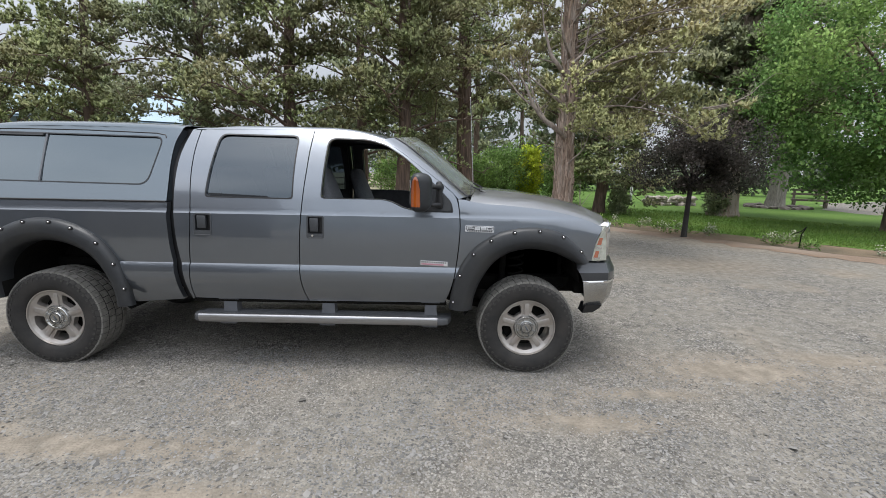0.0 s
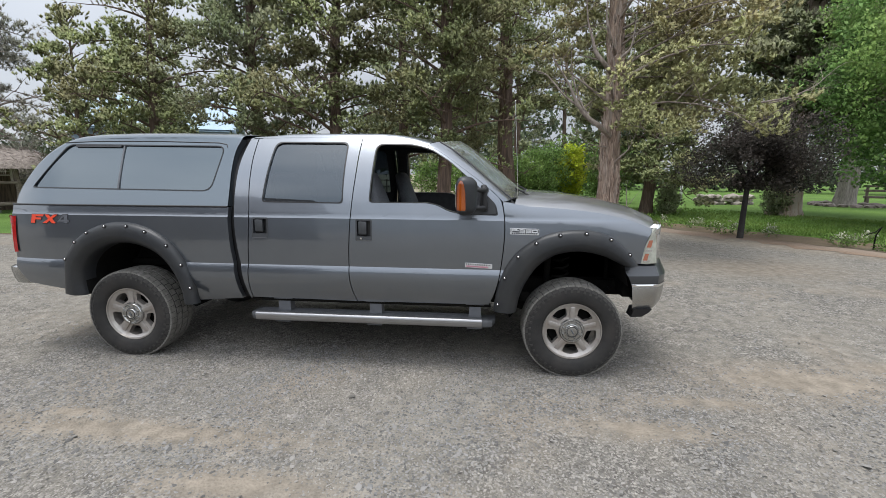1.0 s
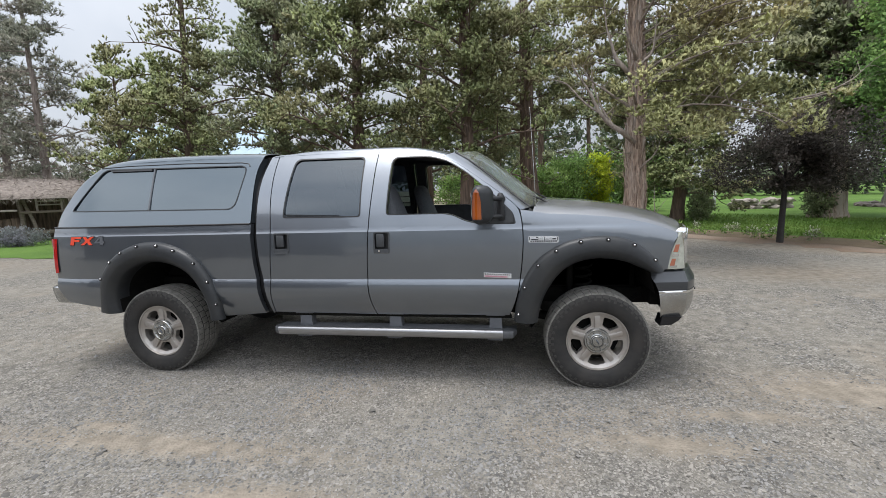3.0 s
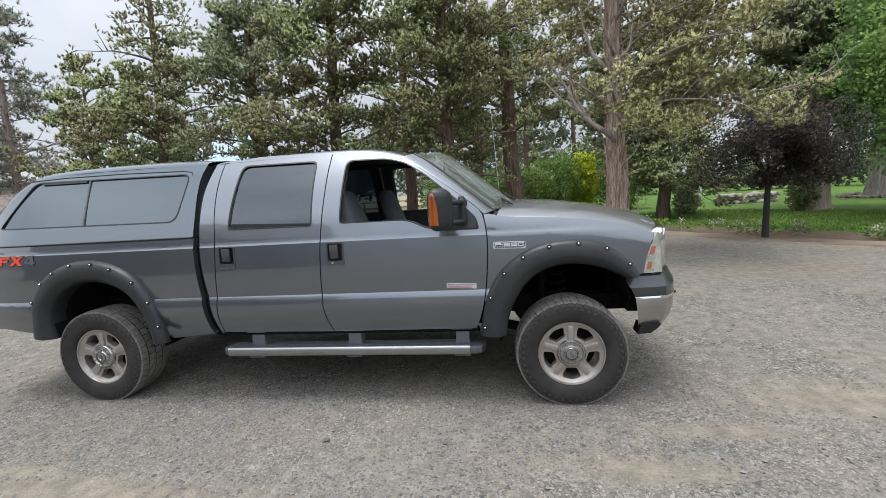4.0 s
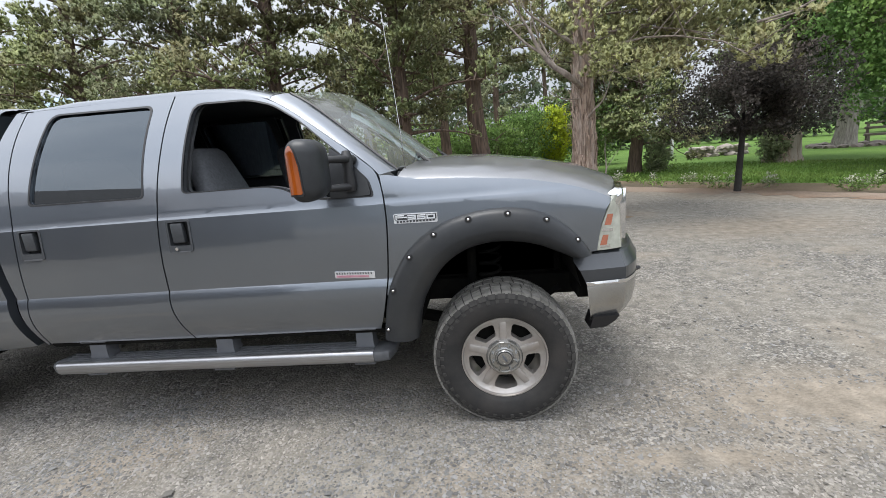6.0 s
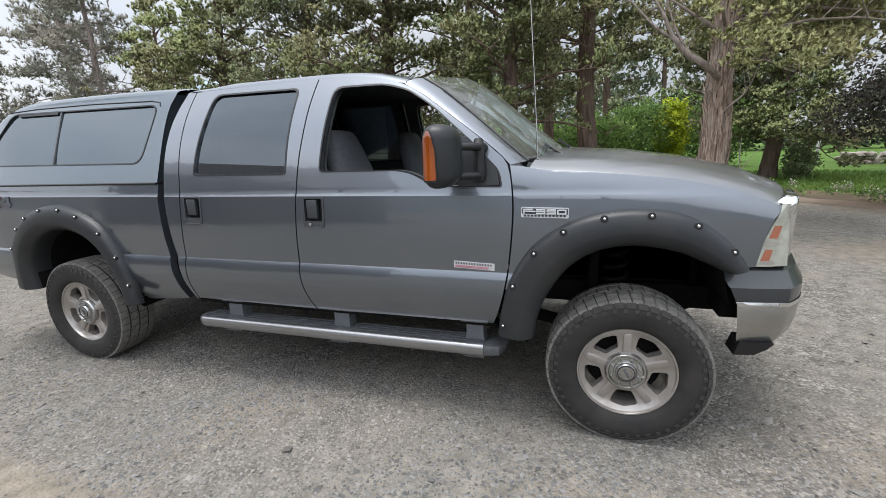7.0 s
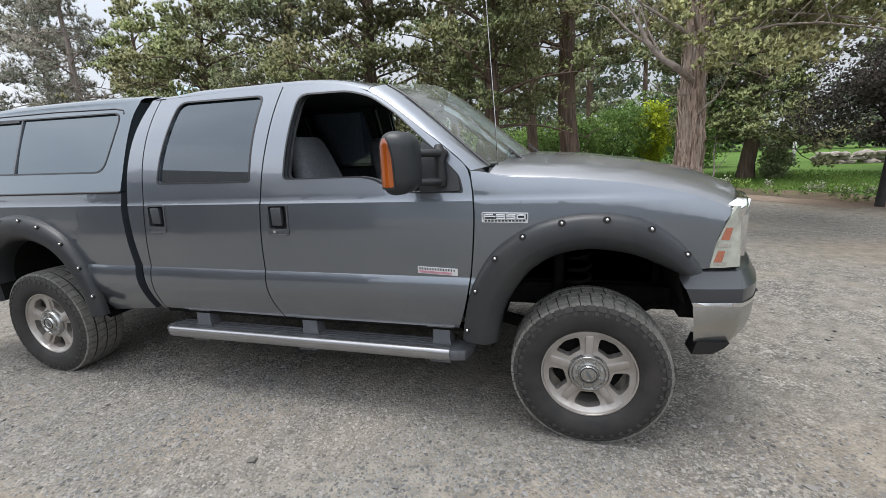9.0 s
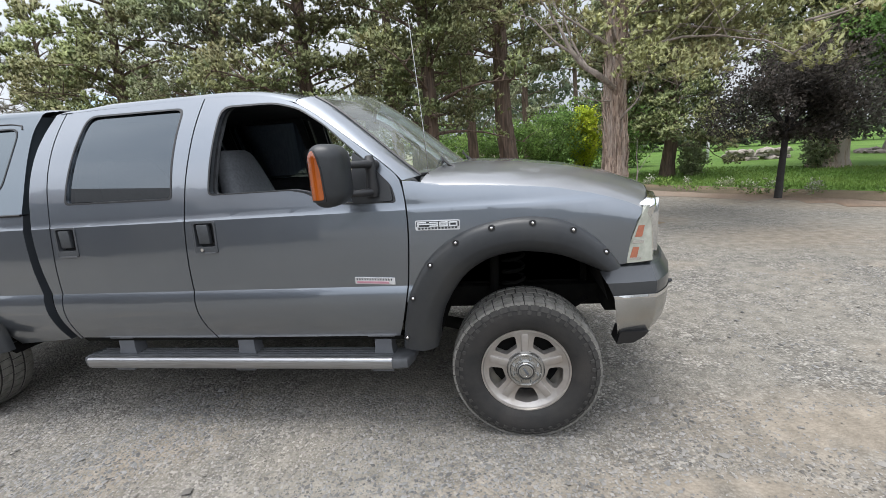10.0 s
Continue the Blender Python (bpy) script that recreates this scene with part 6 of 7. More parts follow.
RIGHT_LIMBS = [(2.7 + 0.17 * k, -1.3 + (k * 0.618 % 1) * 1.75, 1.9 + 1.6 * (k * 0.377 % 1)) for k in range(20)]
old = conifer("juniper_tree", "old juniper with shaggy reddish-brown trunk and olive foliage", (6.03, 6.36), 11.5, 0.215, 2.6, 3.3, 62, 21, JUNI_OLIVE, BARK, (0.12, 0.95), keep=open_front, extra=RIGHT_LIMBS, ridged=0, droop=0.42, subs=8, taper=0.5,
              plume=(0.115, 0.03), blade=(0.052, 0.017), per=27, blades=8, limb_r=0.5, puff=(0.22, 0.44), back=1.6, top_fill=0.12)
dead_limb(old, [(-0.02, 0.2, 2.5), (-0.42, -0.26, 2.71), (-0.68, -0.26, 2.9), (-0.89, -0.28, 3.16), (-1.04, -0.3, 3.45), (-1.21, -0.3, 3.74), (-1.4, -0.3, 3.99)], 0.061)
dead_limb(old, [(-0.85, -0.28, 3.1), (-1.15, -0.2, 3.34), (-1.39, -0.12, 3.63), (-1.57, -0.1, 3.81), (-1.9, -0.1, 3.9)], 0.029)
dead_limb(old, [(-0.62, -0.26, 2.86), (-0.8, -0.1, 3.25), (-0.95, 0.0, 3.7), (-1.0, 0.1, 4.2)], 0.032)
dead_limb(old, [(0.0, 0.28, 3.15), (-0.41, -0.26, 3.3), (-0.65, -0.28, 3.47), (-0.92, -0.3, 3.66), (-1.11, -0.3, 3.82), (-1.25, -0.3, 4.1)], 0.036)
dead_limb(old, [(0.02, 0.33, 3.75), (-0.4, -0.24, 3.97), (-0.58, -0.26, 4.2), (-0.67, -0.26, 4.47), (-0.77, -0.26, 4.8), (-0.84, -0.26, 5.4)], 0.054)
dead_limb(old, [(0.03, 0.35, 4.2), (-0.3, -0.2, 4.5), (-0.42, -0.3, 4.9), (-0.4, -0.35, 5.5)], 0.040)
dead_limb(old, [(0.03, 0.33, 3.8), (-0.1, -0.26, 4.01), (0.1, -0.26, 4.22), (0.16, -0.26, 4.53), (0.2, -0.26, 5.2)], 0.043)
dead_limb(old, [(0.0, 0.3, 3.3), (-0.2, -0.22, 3.5), (-0.17, -0.27, 3.85), (-0.26, -0.27, 4.15)], 0.032)
dead_limb(old, [(0.03, 0.12, 1.9), (0.06, -0.22, 2.05), (0.2, -0.26, 2.19), (0.3, -0.26, 2.39), (0.36, -0.26, 2.62)], 0.025)
dead_limb(old, [(0.0, 0.2, 2.3), (-0.45, -0.2, 2.3), (-0.7, -0.25, 2.42), (-0.95, -0.3, 2.65)], 0.016)
dead_limb(old, [(0.06, 0.0, 0.2), (0.33, -0.05, 0.8), (0.31, -0.05, 1.35)], 0.032)
dead_limb(old, [(1.5, -2.4, 2.82), (1.73, -2.56, 2.85), (1.94, -2.56, 2.92), (2.15, -2.56, 3.03), (2.27, -2.56, 3.15), (2.43, -2.56, 3.3)], 0.016)
dead_limb(old, [(1.6, -2.4, 2.8), (1.9, -2.5, 2.86), (2.12, -2.5, 2.9), (2.3, -2.5, 3.02)], 0.011)

# strips of bark that peel from the old trunk
q_ = random.Random(91)
bm = bmesh.new()
axis = trunk_line(11.5, (0.12, 0.95), 21)
for k in range(420):
    z = q_.uniform(0.1, 5.6)
    a = q_.uniform(0, 6.283)
    r0_ = 0.215 * ((1 - z / 11.5) ** 0.75 + 0.3 * math.exp(-z / 0.4))
    L, w = q_.uniform(0.1, 0.42), q_.uniform(0.008, 0.032)
    t_, n_ = Vector((-math.sin(a), math.cos(a), 0)), Vector((math.cos(a), math.sin(a), 0))
    sway = q_.uniform(-0.05, 0.05)
    rows = []
    for s, lift in ((0, 0.0), (0.35, 0.02), (0.75, 0.03), (1, q_.uniform(0.015, 0.07))):
        base = on_line(axis, z + L * s) + n_ * (r0_ * 1.0 + lift) + t_ * sway * s
        ww = w * (1 - 0.5 * abs(s - 0.5))
        rows.append([base - t_ * ww, base + n_ * 0.008, base + t_ * ww])
    loft(bm, rows)
tagged(part("peeling_bark", bm, BARK_STRIP, old, smooth=0), kind="stuff")

# the row of junipers behind the truck
ROW = dict(taper=0.82, per=22, full_to=7.6, plume=(0.14, 0.036), blade=(0.062, 0.02), thin=0.17, hug=26)
conifer("juniper_tree", "tall juniper with dark trunk behind the truck", (4.15, 12.7), 12, 0.33, 3.3, 3.6, 60, 22, JUNI, BARK_DARK, (-0.7, 0.3), droop=0.4, density=0.95, **{**ROW, "hug": 12})
conifer("juniper_tree", "dense green juniper behind the truck", (1.9, 9.1), 11, 0.22, 1.9, 3.2, 64, 23, JUNI, BARK_DARK, (0.3, 0.2), **ROW)
conifer("juniper_tree", "dense green juniper behind the truck", (-1.2, 9.0), 11, 0.2, 1.7, 3.1, 66, 24, JUNI, BARK_DARK, (0.4, -0.2), **ROW)
conifer("juniper_tree", "dense dark juniper behind the truck", (-3.9, 9.7), 10.5, 0.22, 1.6, 3.0, 62, 25, JUNI_DARK, BARK_DARK, (-0.2, 0.1), **ROW)
conifer("juniper_tree", "open-branched juniper with thin foliage", (-8.3, 10.8), 12.0, 0.18, 0.9, 3.0, 64, 26, JUNI, BARK_DARK, (0.1, 0.1), plume=(0.16, 0.04), thin=0.12, up=0.8, hug=40)
conifer("juniper_tree", "young pointed juniper with upright sprays", (-11.6, 11.4), 7.6, 0.12, 0.5, 2.9, 60, 28, JUNI, BARK_DARK, (0.1, 0.1), plume=(0.19, 0.045), per=18, up=0.9, rise=(0.5, 1.2), taper=0.75, puff=(0.2, 0.36), thin=0.3)
conifer("juniper_tree", "low green juniper on the lawn's edge", (10.2, 15.6), 9.5, 0.25, 1.0, 2.7, 72, 27, JUNI, BARK_DARK, (0.1, 0.0), density=1.0, droop=0.55, plume=(0.16, 0.045), per=18, blades=6, blade=(0.07, 0.025))
for x, y, h, z_low, sd, lb in ((-0.2, 14.5, 12, 2.2, 29, 44), (2.6, 18.0, 12, 3.0, 30, 40), (5.6, 27.0, 13, 2.2, 31, 40), (8.6, 16.6, 11, 2.6, 34, 44), (-13.3, 17.5, 7.5, 0.8, 38, 40)):
    conifer("juniper_tree", "dark juniper deep in the row", (x, y), h, 0.25, z_low, 3.4, lb, sd, JUNI_DARK, BARK_DARK, plume=(0.25, 0.063), per=10, blades=5, blade=(0.115, 0.044), thin=0.2, full_to=8, back=9, taper=0.7)
conifer("juniper_tree", "thin-trunked juniper beyond the row", (8.7, 27.0), 15, 0.16, 5.5, 3.4, 44, 43, JUNI, BARK_DARK, plume=(0.26, 0.065), per=11, blades=5, blade=(0.12, 0.045), thin=0.25, full_to=10, back=9)

# sparse trees far to the truck's rear
for k, (x, y, h, sp, sd) in enumerate(((-18.9, 14.2, 13, 3.6, 31), (-24.0, 16.0, 13, 3.8, 33), (-23.5, 10.5, 10, 3.6, 36), (-30.0, 11.0, 12, 4.2, 35), (-27.5, 8.6, 8, 3.4, 37))):
    conifer("pine_tree", "sparse grey-green pine with bare lower branches", (x, y), h, 0.2, 1.0 if k else 2.0, sp, 60 if k else 54, sd, PINE, BARK_PINE, (0.2, 0.1), per=7 if k else 6, plume=(0.22, 0.04), blades=9, blade=(0.17, 0.03), density=0.95, droop=0.25, subs=8,
            puff=(0.3, 0.6), thin=0.2 if k else 0.36, full_to=11, back=1.2, rise=(-0.1, 0.6), limb_r=0.85, group="sparse pines")

# big trees on the lawn
conifer("conifer_tree", "huge dark conifer with an ivied trunk on the lawn", (15.7, 15.5), 15, 0.55, 2.6, 4.8, 84, 41, JUNI_DARK, BARK, (0.3, 0.2), plume=(0.26, 0.065), per=13, blades=5, blade=(0.12, 0.045), puff=(0.4, 0.75), full_to=9, back=1.5, taper=0.5, hug=24, hug_len=1.6)
conifer("conifer_tree", "pale-trunked big conifer on the lawn", (22.9, 21.8), 16, 0.45, 3.2, 5.2, 56, 42, JUNI, BARK_GREY, (0.3, 0.3), plume=(0.34, 0.085), per=10, blades=4, blade=(0.16, 0.06), puff=(0.45, 0.85), full_to=9.5, droop=0.5, back=1.0, taper=0.8, hug=34, hug_len=2.0)
broadleaf("plum_tree", "small dark purple-leaved plum tree at the lawn's edge", (10.07, 8.47), 1.6, 0.07, (0.22, 0.0, 2.2), (1.8, 1.7, 1.25), 820, 51, PLUM, (0.13, 0.3), 26, (0.075, 0.045), PLUM_BARK, (0.03, 0.0), 0.2, 0.41, 1.3, floor_z=1.4)
broadleaf("maple_tree", "large bright green maple over the lawn", (18.0, 10.5), 2.4, 0.2, (-0.3, 0.2, 5.2), (4.4, 4.0, 4.4), 1600, 53, MAPLE, (0.3, 0.55), 40, (0.12, 0.085), BARK_DARK, (0.0, 0.0), 0.55, 0.46, 0.7)


def shrub(name, label, at, size, clumps, seed, foliage, leaf=(0.09, 0.06), per=26, clump=(0.15, 0.3)):
    r = random.Random(seed)
    sh = thing(name, label, "shrub", at=(*at, 0))
    bm = bmesh.new()
    for i in range(7):
        a = i * 0.9
        tube(bm, [(0, 0, -0.05), (math.cos(a) * size[0] * 0.2, math.sin(a) * size[1] * 0.2, size[2] * 0.8), (math.cos(a) * size[0] * 0.5, math.sin(a) * size[1] * 0.5, size[2] * 1.4)], [0.03, 0.02, 0.006], 5, False)
    part("stems", bm, BARK_DARK, sh)
    cs, rs = [], []
    while len(cs) < clumps:
        d = Vector((r.gauss(0, 1), r.gauss(0, 1), r.gauss(0, 1))).normalized()
        q = r.uniform(0.5, 1) * (1 + 0.35 * noise.noise(d * 2.2 + Vector((seed, 3, 0))))
        p = Vector((d.x * size[0] * q, d.y * size[1] * q, max(0.06, size[2] * (1 + d.z * q))))
        cs.append(tuple(p))
        rs.append(r.uniform(*clump))
    v, f_, nm = leaves(cs, rs, per, leaf[0], leaf[1], seed, up=0.25, fold=0.2)
    o_ = new("foliage", raw_mesh("foliage", v, f_, foliage, normals=nm))
    o_.parent = sh
    return sh


for x, y, sx, sz, n, sd in ((4.6, 20.5, 1.6, 1.35, 240, 61), (6.6, 21.5, 1.6, 1.55, 260, 62), (2.6, 21.5, 1.5, 1.2, 200, 63), (10.4, 22.3, 1.3, 1.7, 220, 64), (8.9, 24.0, 2.0, 1.9, 260, 65), (0.4, 23.0, 1.6, 1.3, 200, 66)):
    shrub("green_shrub", "leafy bright green shrub behind the junipers", (x, y), (sx * 1.1, 1.3, sz * 1.08), int(n * 1.0), sd, SHRUB, (0.14, 0.09), 24, (0.25, 0.48))
shrub("yellow_shrub", "yellow-green golden shrub among green shrubs", (8.2, 21.9), (0.72, 0.6, 1.75), 230, 67, YELLOW, (0.14, 0.09), 24, (0.18, 0.34))
shrub("round_shrub", "dark green round shrub beside a trunk", (10.9, 15.1), (0.45, 0.45, 0.6), 90, 68, JUNI_DARK, (0.09, 0.05), 30, (0.12, 0.22))
shrub("ivy", "dark ivy round the conifer's trunk", (15.2, 15.2), (0.5, 0.5, 0.7), 90, 69, JUNI_DARK, (0.1, 0.07), 26, (0.15, 0.28))
LAVENDER = leaf_mat("lavender_leaves", (0.21, 0.235, 0.21), (0.27, 0.28, 0.29), (0.24, 0.235, 0.28))
shrub("lavender", "grey-purple bush by the hut", (-15.5, 10.0), (1.15, 0.6, 0.36), 150, 70, LAVENDER, (0.1, 0.03), 26, (0.12, 0.25))

for x, y, sx, sz, sd in ((-24, 13, 2.4, 1.6, 71), (-28, 12, 2.6, 2.0, 72), (-33, 11, 2.8, 2.2, 73), (-20.5, 15.5, 2.2, 1.5, 74), (-38, 9, 3.0, 2.3, 75), (-26, 17, 3.0, 2.6, 76)):
    shrub("grey_bush", "tangled grey-green bush behind the fence", (x, y), (sx, 1.8, sz), 260, sd, PINE, (0.18, 0.07), 24, (0.3, 0.6))

# border plants along the gravel
rr = random.Random(77)
cs, rs, cw, rw = [], [], [], []
for a, b in zip(EDGE, EDGE[1:8]):
    n = int(math.dist(a, b) * 11)
    for k in range(n):
        t, u = rr.random(), rr.uniform(0.12, 1.15)
        p = (a[0] + (b[0] - a[0]) * t + u * 1.0, a[1] + (b[1] - a[1]) * t + u * 0.9)
        if noise.noise(Vector((p[0] * 0.9, p[1] * 0.9, 0))) > -0.12:
            if p[0] > 12.6 and rr.random() < 0.8:
                continue
            (cw if rr.random() < (0.5 if p[0] < 11.8 else 0.2) else cs).append((p[0], p[1], rr.uniform(0.03, 0.15)))
v, f_, nm = leaves(cs, [rr.uniform(0.1, 0.24) for _ in cs], 40, 0.09, 0.035, 5, up=0.5)
tagged(new("border_plants", raw_mesh("border_plants", v, f_, SHRUB, normals=nm)), "low green border plants along the lawn", "plants", kind="stuff")
v, f_, nm = leaves([(x, y, z + 0.08) for x, y, z in cw], [rr.uniform(0.1, 0.2) for _ in cw], 40, 0.06, 0.04, 6, up=0.4)
cover = tagged(new("pale_border_flowers", raw_mesh("pale_border_flowers", v, f_, BED_PLANT, normals=nm)), "pale flowering ground cover in the border", "plants", kind="stuff")
BLOSSOM = leaf_mat("cream_blossoms", (0.66, 0.66, 0.56), (0.56, 0.58, 0.44), (0.7, 0.69, 0.6), 0.2)
v, f_, nm = leaves([(x, y, z + 0.16) for x, y, z in cw], [rr.uniform(0.1, 0.2) for _ in cw], 22, 0.045, 0.04, 7, up=0.8)
bl_ = new("blossoms", raw_mesh("blossoms", v, f_, BLOSSOM, normals=nm))
bl_.parent = cover
# grass blades on the nearest lawn
gr_ = np.random.default_rng(8)
n = 13000
t = gr_.uniform(0, 1, n) ** 1.2
along = gr_.uniform(0, 1, n)
ix = np.interp(along, np.linspace(0, 1, 7), [p[0] for p in INNER[:7]]) + t * 7 * 0.8
iy = np.interp(along, np.linspace(0, 1, 7), [p[1] for p in INNER[:7]]) + t * 7 * 0.6
v, f_, nm = leaves(np.stack([ix, iy, np.full(n, GROUND + 0.02)], 1), np.full(n, 0.02), 2, 0.09, 0.02, 9, up=1.6)
tagged(new("grass", raw_mesh("grass", v, f_, GRASS)), "short mown grass blades", "grass", kind="stuff")

# pile of field stones on the lawn
def boulder(bm, p, s, seed):
    c = bmesh.ops.create_icosphere(bm, subdivisions=1, radius=1.0)
    for v in c["verts"]:
        k = 1 + 0.55 * noise.noise(v.co * 1.4 + Vector((seed, 0, 0)))
        v.co = Vector((v.co.x * s[0] * k, v.co.y * s[1] * k, v.co.z * s[2] * k)) + Vector(p)


pile = thing("stone_pile", "long low pile of pale grey field stones", "stones", at=(0, 0, 0))
for k in range(72):
    lay = k % 3
    bm = bmesh.new()
    boulder(bm, (15.5 + rr.uniform(0, 2.9), 22.1 + rr.uniform(-0.4, 0.4), 0.10 + lay * 0.19), (rr.uniform(0.14, 0.34), rr.uniform(0.13, 0.24), rr.uniform(0.09, 0.16)), k)
    part("stone", bm, STONE, pile, smooth=0)
RING_STONE = mat("brown_grey_stone", (0.19, 0.16, 0.14), (0.12, 0.1, 0.085), scale=3, rough=0.9, bump=0.4, bscale=12)
ring_ = thing("stone_ring", "low ring of grey stones round a big trunk", "stones", at=(0, 0, 0))
for k in range(16):
    a = k * 2 * math.pi / 16
    bm = bmesh.new()
    boulder(bm, (22.9 + 1.4 * math.cos(a), 21.6 + 1.4 * math.sin(a), 0.10), (0.3, 0.22, 0.14), k + 60)
    part("stone", bm, RING_STONE, ring_, smooth=30)

sheet("far_drive", ragged([(24.6, 20.6), (24.5, 17.2), (36, 22.5), (60, 30), (60, 42), (31, 27.5), (24.6, 20.6)], 1.0, 0.2, 6), 0.02, GRAVEL, "pale gravel drive beyond the lawn", "drive")

# far things on the lawn: a timber bench, white posts
def bench(x, y, turn):
    b = thing("timber_bench", "weathered grey timber bench on the lawn", "bench", at=(x, y, GROUND + 0.014, 0, 0, turn))
    for z, y0 in ((0.45, 0), (0.8, 0.2), (1.05, 0.24)):
        bm = bmesh.new()
        box(bm, -0.9, 0.9, y0 - (0.2 if z < 0.5 else 0.02), y0 + (0.2 if z < 0.5 else 0.03), z - 0.06, z + 0.06, 0.01)
        part("board", bm, WOOD, b)
    for xx in (-0.75, 0.75):
        bm = bmesh.new()
        box(bm, xx - 0.06, xx + 0.06, -0.18, -0.06, 0, 0.42, 0.008)
        part("leg", bm, WOOD, b)
        bm = bmesh.new()
        box(bm, xx - 0.06, xx + 0.06, 0.23, 0.34, 0, 1.1, 0.008)
        part("back_post", bm, WOOD, b)


bench(25.4, 22.3, -30)
WHITE = mat("white_paint", (0.7, 0.7, 0.68), (0.6, 0.6, 0.58), scale=4, rough=0.6)
for x, y in ((15.5, 24.5), (16.2, 26.0)):
    bm = bmesh.new()
    box(bm, x - 0.05, x + 0.05, y - 0.05, y + 0.05, 0, 1.1, 0.01)
    solo("white_post", bm, WHITE, "white painted post on the lawn", "post", group="white posts")
bm = bmesh.new()
tube(bm, [(12.05, 6.9, -0.05), (12.05, 6.9, 0.35), (12.1, 6.85, 0.55), (11.95, 6.8, 0.45), (11.7, 6.75, 0.38)], [0.018, 0.016, 0.014, 0.012, 0.01], 6)
solo("bent_pipe", bm, UNDER, "thin dark bent pipe standing in the border", "pipe")


# ---- fences ----
def rail_fence(line, h, rails, gap, label, seed, material=WOOD, r=0.06):
    fe = thing("rail_fence", label, "fence")
    q = random.Random(seed)
    posts = []
    for a, b in zip(line, line[1:]):
        n = max(1, round(math.dist(a, b) / gap))
        posts += [(a[0] + (b[0] - a[0]) * k / n, a[1] + (b[1] - a[1]) * k / n) for k in range(n)]
    posts.append(line[-1])
    for x, y in posts:
        bm = bmesh.new()
        tube(bm, [(x, y, -0.1), (x + q.uniform(-0.03, 0.03), y, h * 0.5), (x + q.uniform(-0.05, 0.05), y, h)], [r * 1.1, r, r * 0.95], 9, True, 0.08, 3, 2)
        part("post", bm, material, fe)
    for (xa, ya), (xb, yb) in zip(posts, posts[1:]):
        for k in range(rails):
            z = h * (0.92 - k * 0.36) + q.uniform(-0.03, 0.03)
            bm = bmesh.new()
            tube(bm, [(xa - (xb - xa) * 0.03, ya, z), ((xa + xb) / 2, (ya + yb) / 2 - 0.02, z - 0.02), (xb + (xb - xa) * 0.03, yb, z + q.uniform(-0.03, 0.03))], [r * 0.7, r * 0.75, r * 0.65], 8, True, 0.08, 3, 3)
            part("rail", bm, material, fe)
    return fe


rail_fence([(-34, 6.5), (-21.5, 8.9), (-18.5, 9.6)], 1.15, 3, 2.4, "weathered timber post and rail fence", 4, r=0.075)
rail_fence([(-24, 30), (4, 29)], 1.3, 3, 2.8, "weathered timber field fence", 6)
bm = bmesh.new()
tube(bm, [(-18.6, 9.2, -0.1), (-18.6, 9.2, 0.7), (-18.55, 9.2, 1.25)], [0.3, 0.27, 0.26], 14, True, 0.06, 4, 5)
solo("gate_post", bm, WOOD, "stout weathered timber gate post", "post")

# ---- thatched hut ----
hut = thing("thatched_hut", "low open timber hut with a shaggy grey thatched roof", "hut", at=(-18.4, 11.5, 0, 0, 0, 50))
for x in (-2.3, -0.8, 0.75, 2.2):
    for y in (-1.1, 1.1):
        bm = bmesh.new()
        tube(bm, [(x, y, -0.1), (x + 0.05, y, 1.0), (x - 0.02, y, 2.05)], [0.10, 0.085, 0.08], 8, True, 0.1, 3, 3)
        part("post", bm, WOOD, hut)
bm = bmesh.new()
tube(bm, [(1.25, -1.15, -0.05), (1.12, -1.14, 0.9), (0.85, -1.12, 1.9)], [0.07, 0.065, 0.06], 8, True, 0.08, 3, 5)
part("brace", bm, WOOD, hut)
for x0, x1, z, hh in ((-2.4, 2.3, 1.92, 0.07), (0.75, 2.3, 1.28, 0.05), (0.75, 2.3, 0.42, 0.07)):
    bm = bmesh.new()
    box(bm, x0, x1, -1.22, -1.13, z - hh, z + hh, 0.012)
    part("rail", bm, WOOD, hut)
bm = bmesh.new()
box(bm, -2.5, 0.7, -1.55, -1.05, 1.34, 1.42, 0.012)
part("counter", bm, PALE_BOARD, hut, "pale worn counter board")
# a small open hatch between two posts
for x0, x1, z0, z1 in ((1.25, 1.33, 1.32, 1.86), (2.05, 2.13, 1.32, 1.86), (1.33, 2.05, 1.70, 1.76), (1.33, 2.05, 1.55, 1.60)):
    bm = bmesh.new()
    box(bm, x0, x1, -1.12, -1.05, z0, z1, 0.008)
    part("hatch_board", bm, PALE_BOARD, hut)
for k in range(12):
    bm = bmesh.new()
    box(bm, -2.3 + k * 0.25, -2.07 + k * 0.25, -1.06, -1.03, 0.02, 1.0 + 0.03 * (k % 3), 0.008)
    part("plank", bm, BARK_DARK, hut)
bm = bmesh.new()
box(bm, -2.4, 2.3, 1.0, 1.08, 0, 2.0)
part("back_wall", bm, BARK_DARK, hut)
bm = bmesh.new()
loft(bm, [[(x, -1.65 * k, 1.84), (x, -1.45 * k, 2.12), (x, -0.7 * k, 2.52 - 0.2 * (1 - k)), (x, 0, 2.72 - 0.3 * (1 - k)), (x, 0.7 * k, 2.52 - 0.2 * (1 - k)), (x, 1.45 * k, 2.12), (x, 1.65 * k, 1.84)]
          for x, k in ((-3.1, 0.45), (-2.95, 0.8), (-2.6, 1), (-1.3, 1), (0, 1), (1.3, 1), (2.6, 1), (2.95, 0.8), (3.1, 0.45))])
roof = part("roof", bm, THATCH, hut, "grey shaggy thatch", smooth=60)
th = np.random.default_rng(3)
n = 6500
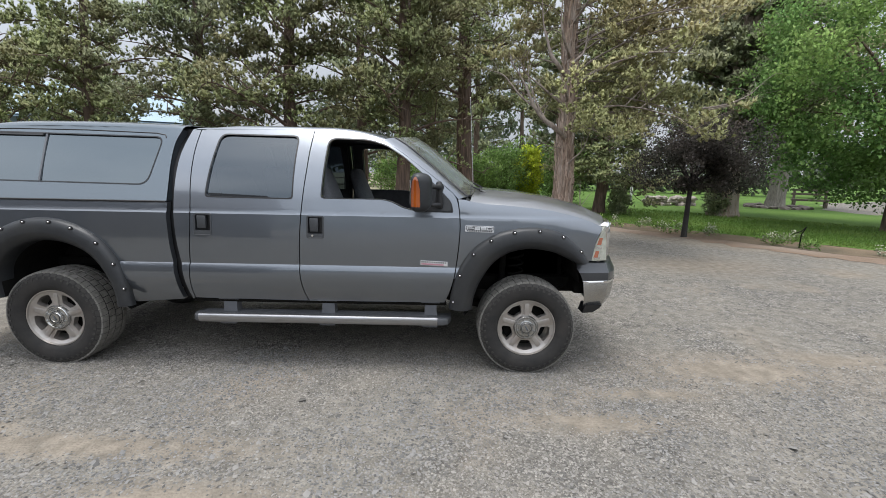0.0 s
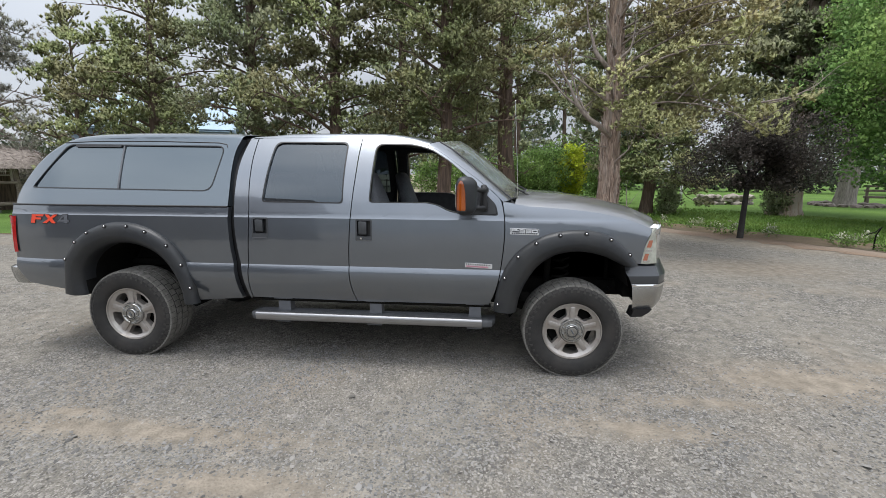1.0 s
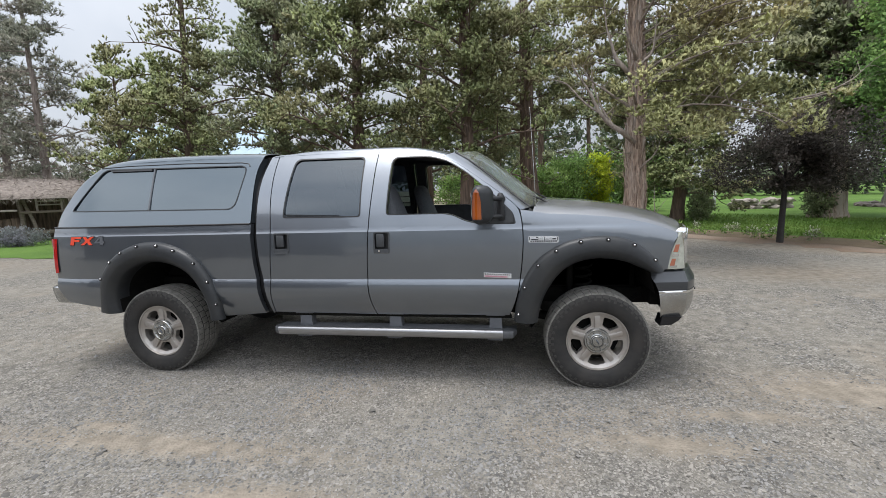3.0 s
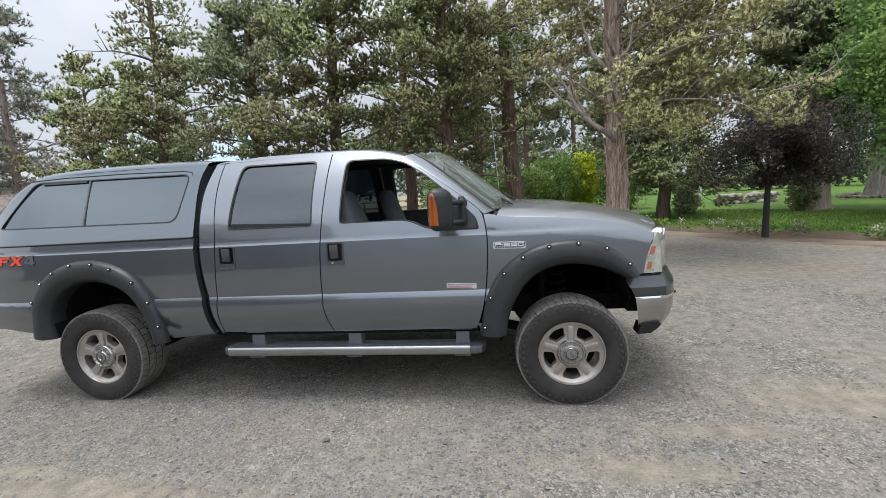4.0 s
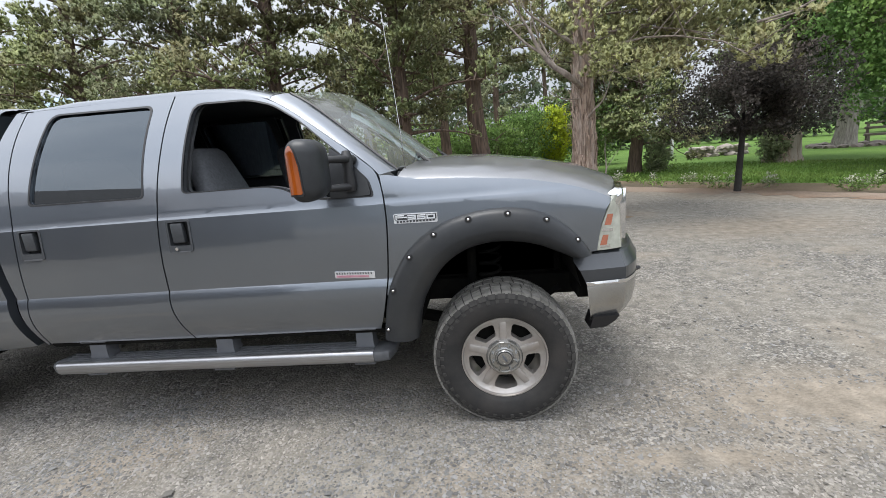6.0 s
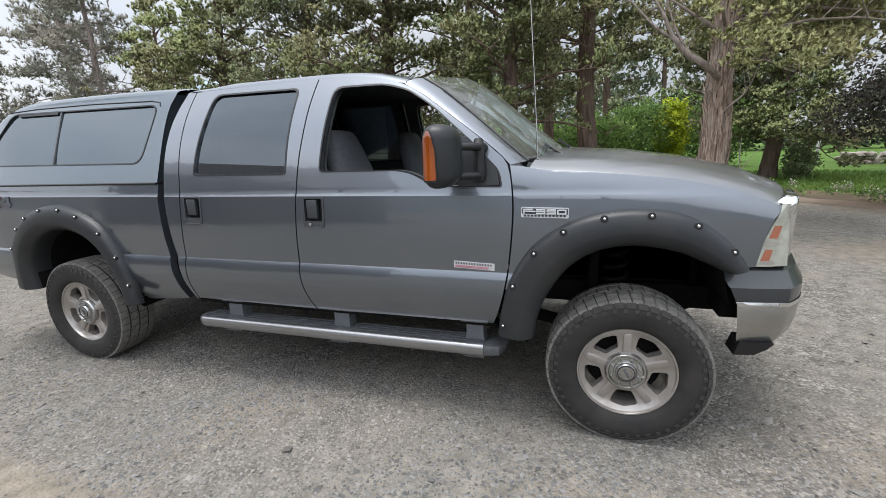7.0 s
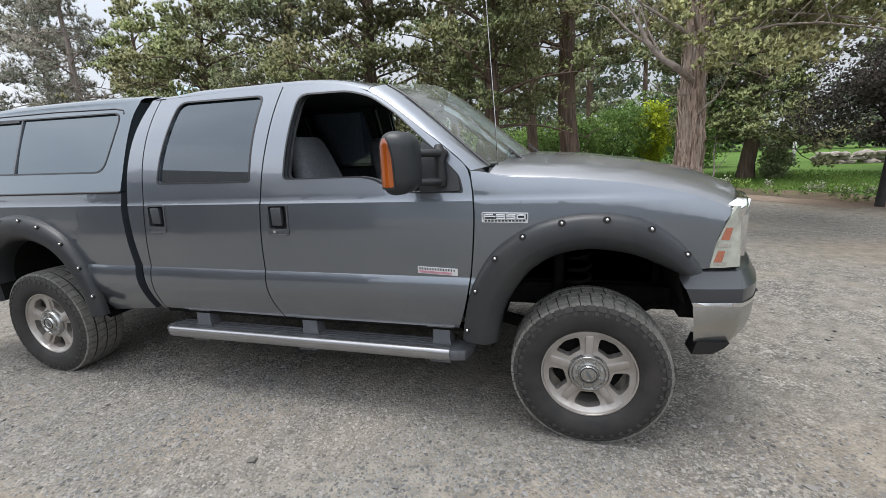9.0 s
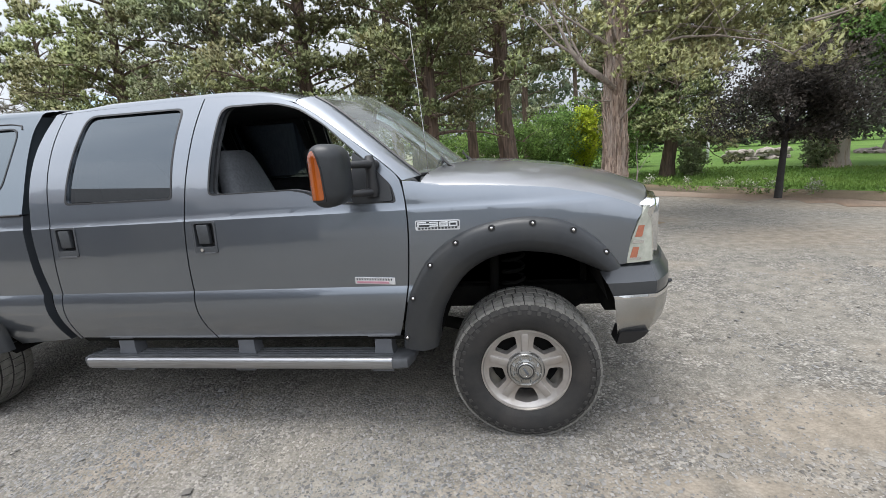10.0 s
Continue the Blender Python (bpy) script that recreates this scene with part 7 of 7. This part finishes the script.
x, y = th.uniform(-3.05, 3.05, n), th.uniform(-1.7, 1.7, n)
z = 2.74 - np.abs(y) ** 1.5 * 0.39 - 0.35 * np.maximum(0, np.abs(x) - 2.6) + th.uniform(-0.10, 0.05, n)
v, f_, nm = leaves(np.stack([x, y, z], 1), np.full(n, 0.07), 2, 0.26, 0.02, 4, up=-0.9)
o_ = new("straw", raw_mesh("straw", v, f_, THATCH))
o_.parent = roof

# ---- blue-roofed house far behind the trees ----
HOUSE = mat("blue_grey_siding", (0.22, 0.3, 0.38), (0.19, 0.26, 0.34), scale=3, rough=0.7, bump=0.2, bscale=4, stretch=(0.2, 0.2, 8))
ROOF = mat("blue_metal_roof", (0.3, 0.4, 0.48), (0.26, 0.36, 0.44), scale=3, rough=0.4)
house = thing("house", "far blue-grey house with a pale blue roof", "house", at=(-22.5, 29.5, 0, 0, 0, 25))
bm = bmesh.new()
box(bm, -5, 5, -3.5, 3.5, 0, 5.2)
wall = part("wall", bm, HOUSE, house)
bm = bmesh.new()
loft(bm, [[(x, -4.1, 4.9), (x, 0, 7.6), (x, 4.1, 4.9)] for x in (-5.5, 5.5)])
loft(bm, [[(x, -4.1, 4.75), (x, 0, 7.45), (x, 4.1, 4.75)] for x in (-5.5, 5.5)])
part("roof", bm, ROOF, house)
for x in (-3.2, 0, 3.2):
    wn_ = bmesh.new()
    box(wn_, x - 0.5, x + 0.5, -3.56, -3.49, 1.1, 2.4, 0.01)
    part("window", wn_, TINT, house)

# ---- barn behind the yard, mirrored in the door glass ----
BARN = mat("dark_red_brown_boards", (0.04, 0.022, 0.02), (0.026, 0.015, 0.014), scale=4, rough=0.8, bump=0.3, bscale=6, stretch=(6, 6, 0.3))
BARN_ROOF = mat("dark_red_metal_roof", (0.04, 0.024, 0.024), (0.028, 0.018, 0.019), scale=3, rough=0.5)
barn = thing("barn", "dark red-brown timber barn behind the yard", "barn", at=(-10.5, -14.5, 0, 0, 0, -42))
bm = bmesh.new()
box(bm, -5.0, 5.0, -4, 4, 0, 5.2)
part("wall", bm, BARN, barn)
bm = bmesh.new()
loft(bm, [[(x, -4.6, 4.9), (x, 0, 8.6), (x, 4.6, 4.9), (x, 4.6, 4.75), (x, 0, 8.42), (x, -4.6, 4.75)] for x in (-5.5, 5.5)], True)
bmesh.ops.holes_fill(bm, edges=[e for e in bm.edges if e.is_boundary])
part("roof", bm, BARN_ROOF, barn)
bm = bmesh.new()
box(bm, -1.4, 1.4, 3.98, 4.06, 0, 3.0, 0.01)
part("door", bm, WOOD, barn)

# ---- hills far beyond the yard ----
HILL = mat("hazy_hills", (0.17, 0.165, 0.165), (0.13, 0.128, 0.13), scale=0.01, rough=1.0)
bm = bmesh.new()
loft(bm, [[(900 * math.cos(a), 900 * math.sin(a), -5), (1000 * math.cos(a), 1000 * math.sin(a), 110 + 20 * math.exp(-((a - radians(224)) / radians(19)) ** 2) + 35 * noise.noise(Vector((a * 2.2, 1, 0))) + 25 * noise.noise(Vector((a * 9, 5, 0)))), (1150 * math.cos(a), 1150 * math.sin(a), -5)] for a in np.linspace(radians(188), radians(352), 80)])
solo("far_hills", bm, HILL, "hazy hills far beyond the yard", "hills", kind="structure")

# ---- far woods closing the place on all sides ----
cs, rs = [], []
rw_ = random.Random(15)


def woods(pts, h, depth, step):
    for a, b in zip(pts, pts[1:]):
        n = int(math.dist(a, b) / step)
        for k in range(n):
            t = rw_.random()
            x, y = a[0] + (b[0] - a[0]) * t, a[1] + (b[1] - a[1]) * t
            top = h * (0.68 + (0.5 if h < 12 else 0.15) * noise.noise(Vector((x * 0.11, y * 0.11, 2.0))) + (0.25 if h < 12 else 0.1) * noise.noise(Vector((x * 0.5, y * 0.5, 7.0))))
            cs.append((x + rw_.uniform(-depth, depth), y + rw_.uniform(-depth, depth), rw_.uniform(0.2, 1) ** 0.8 * max(1.0, top)))
            rs.append(rw_.uniform(0.5, 1.1))


woods([(-12, 44), (24, 47)], 15.0, 2.5, 0.08)
woods([(-70, 12), (-45, 45), (-5, 52), (30, 55), (60, 40), (75, 5)], 9.0, 3, 0.10)
woods([(12, 46), (30, 40), (48, 30), (62, 12)], 4.2, 1.2, 0.12)
woods([(95, 5), (75, -40), (30, -58), (-30, -58), (-80, -40), (-90, 12)], 12.0, 3.5, 0.2)
v, f_, nm = leaves(cs, rs, 12, 0.66, 0.36, 14, up=0.3)
tagged(new("far_woods", raw_mesh("far_woods", v, f_, FARGREEN, normals=nm)), "distant belt of mixed green trees", "woods", kind="stuff")
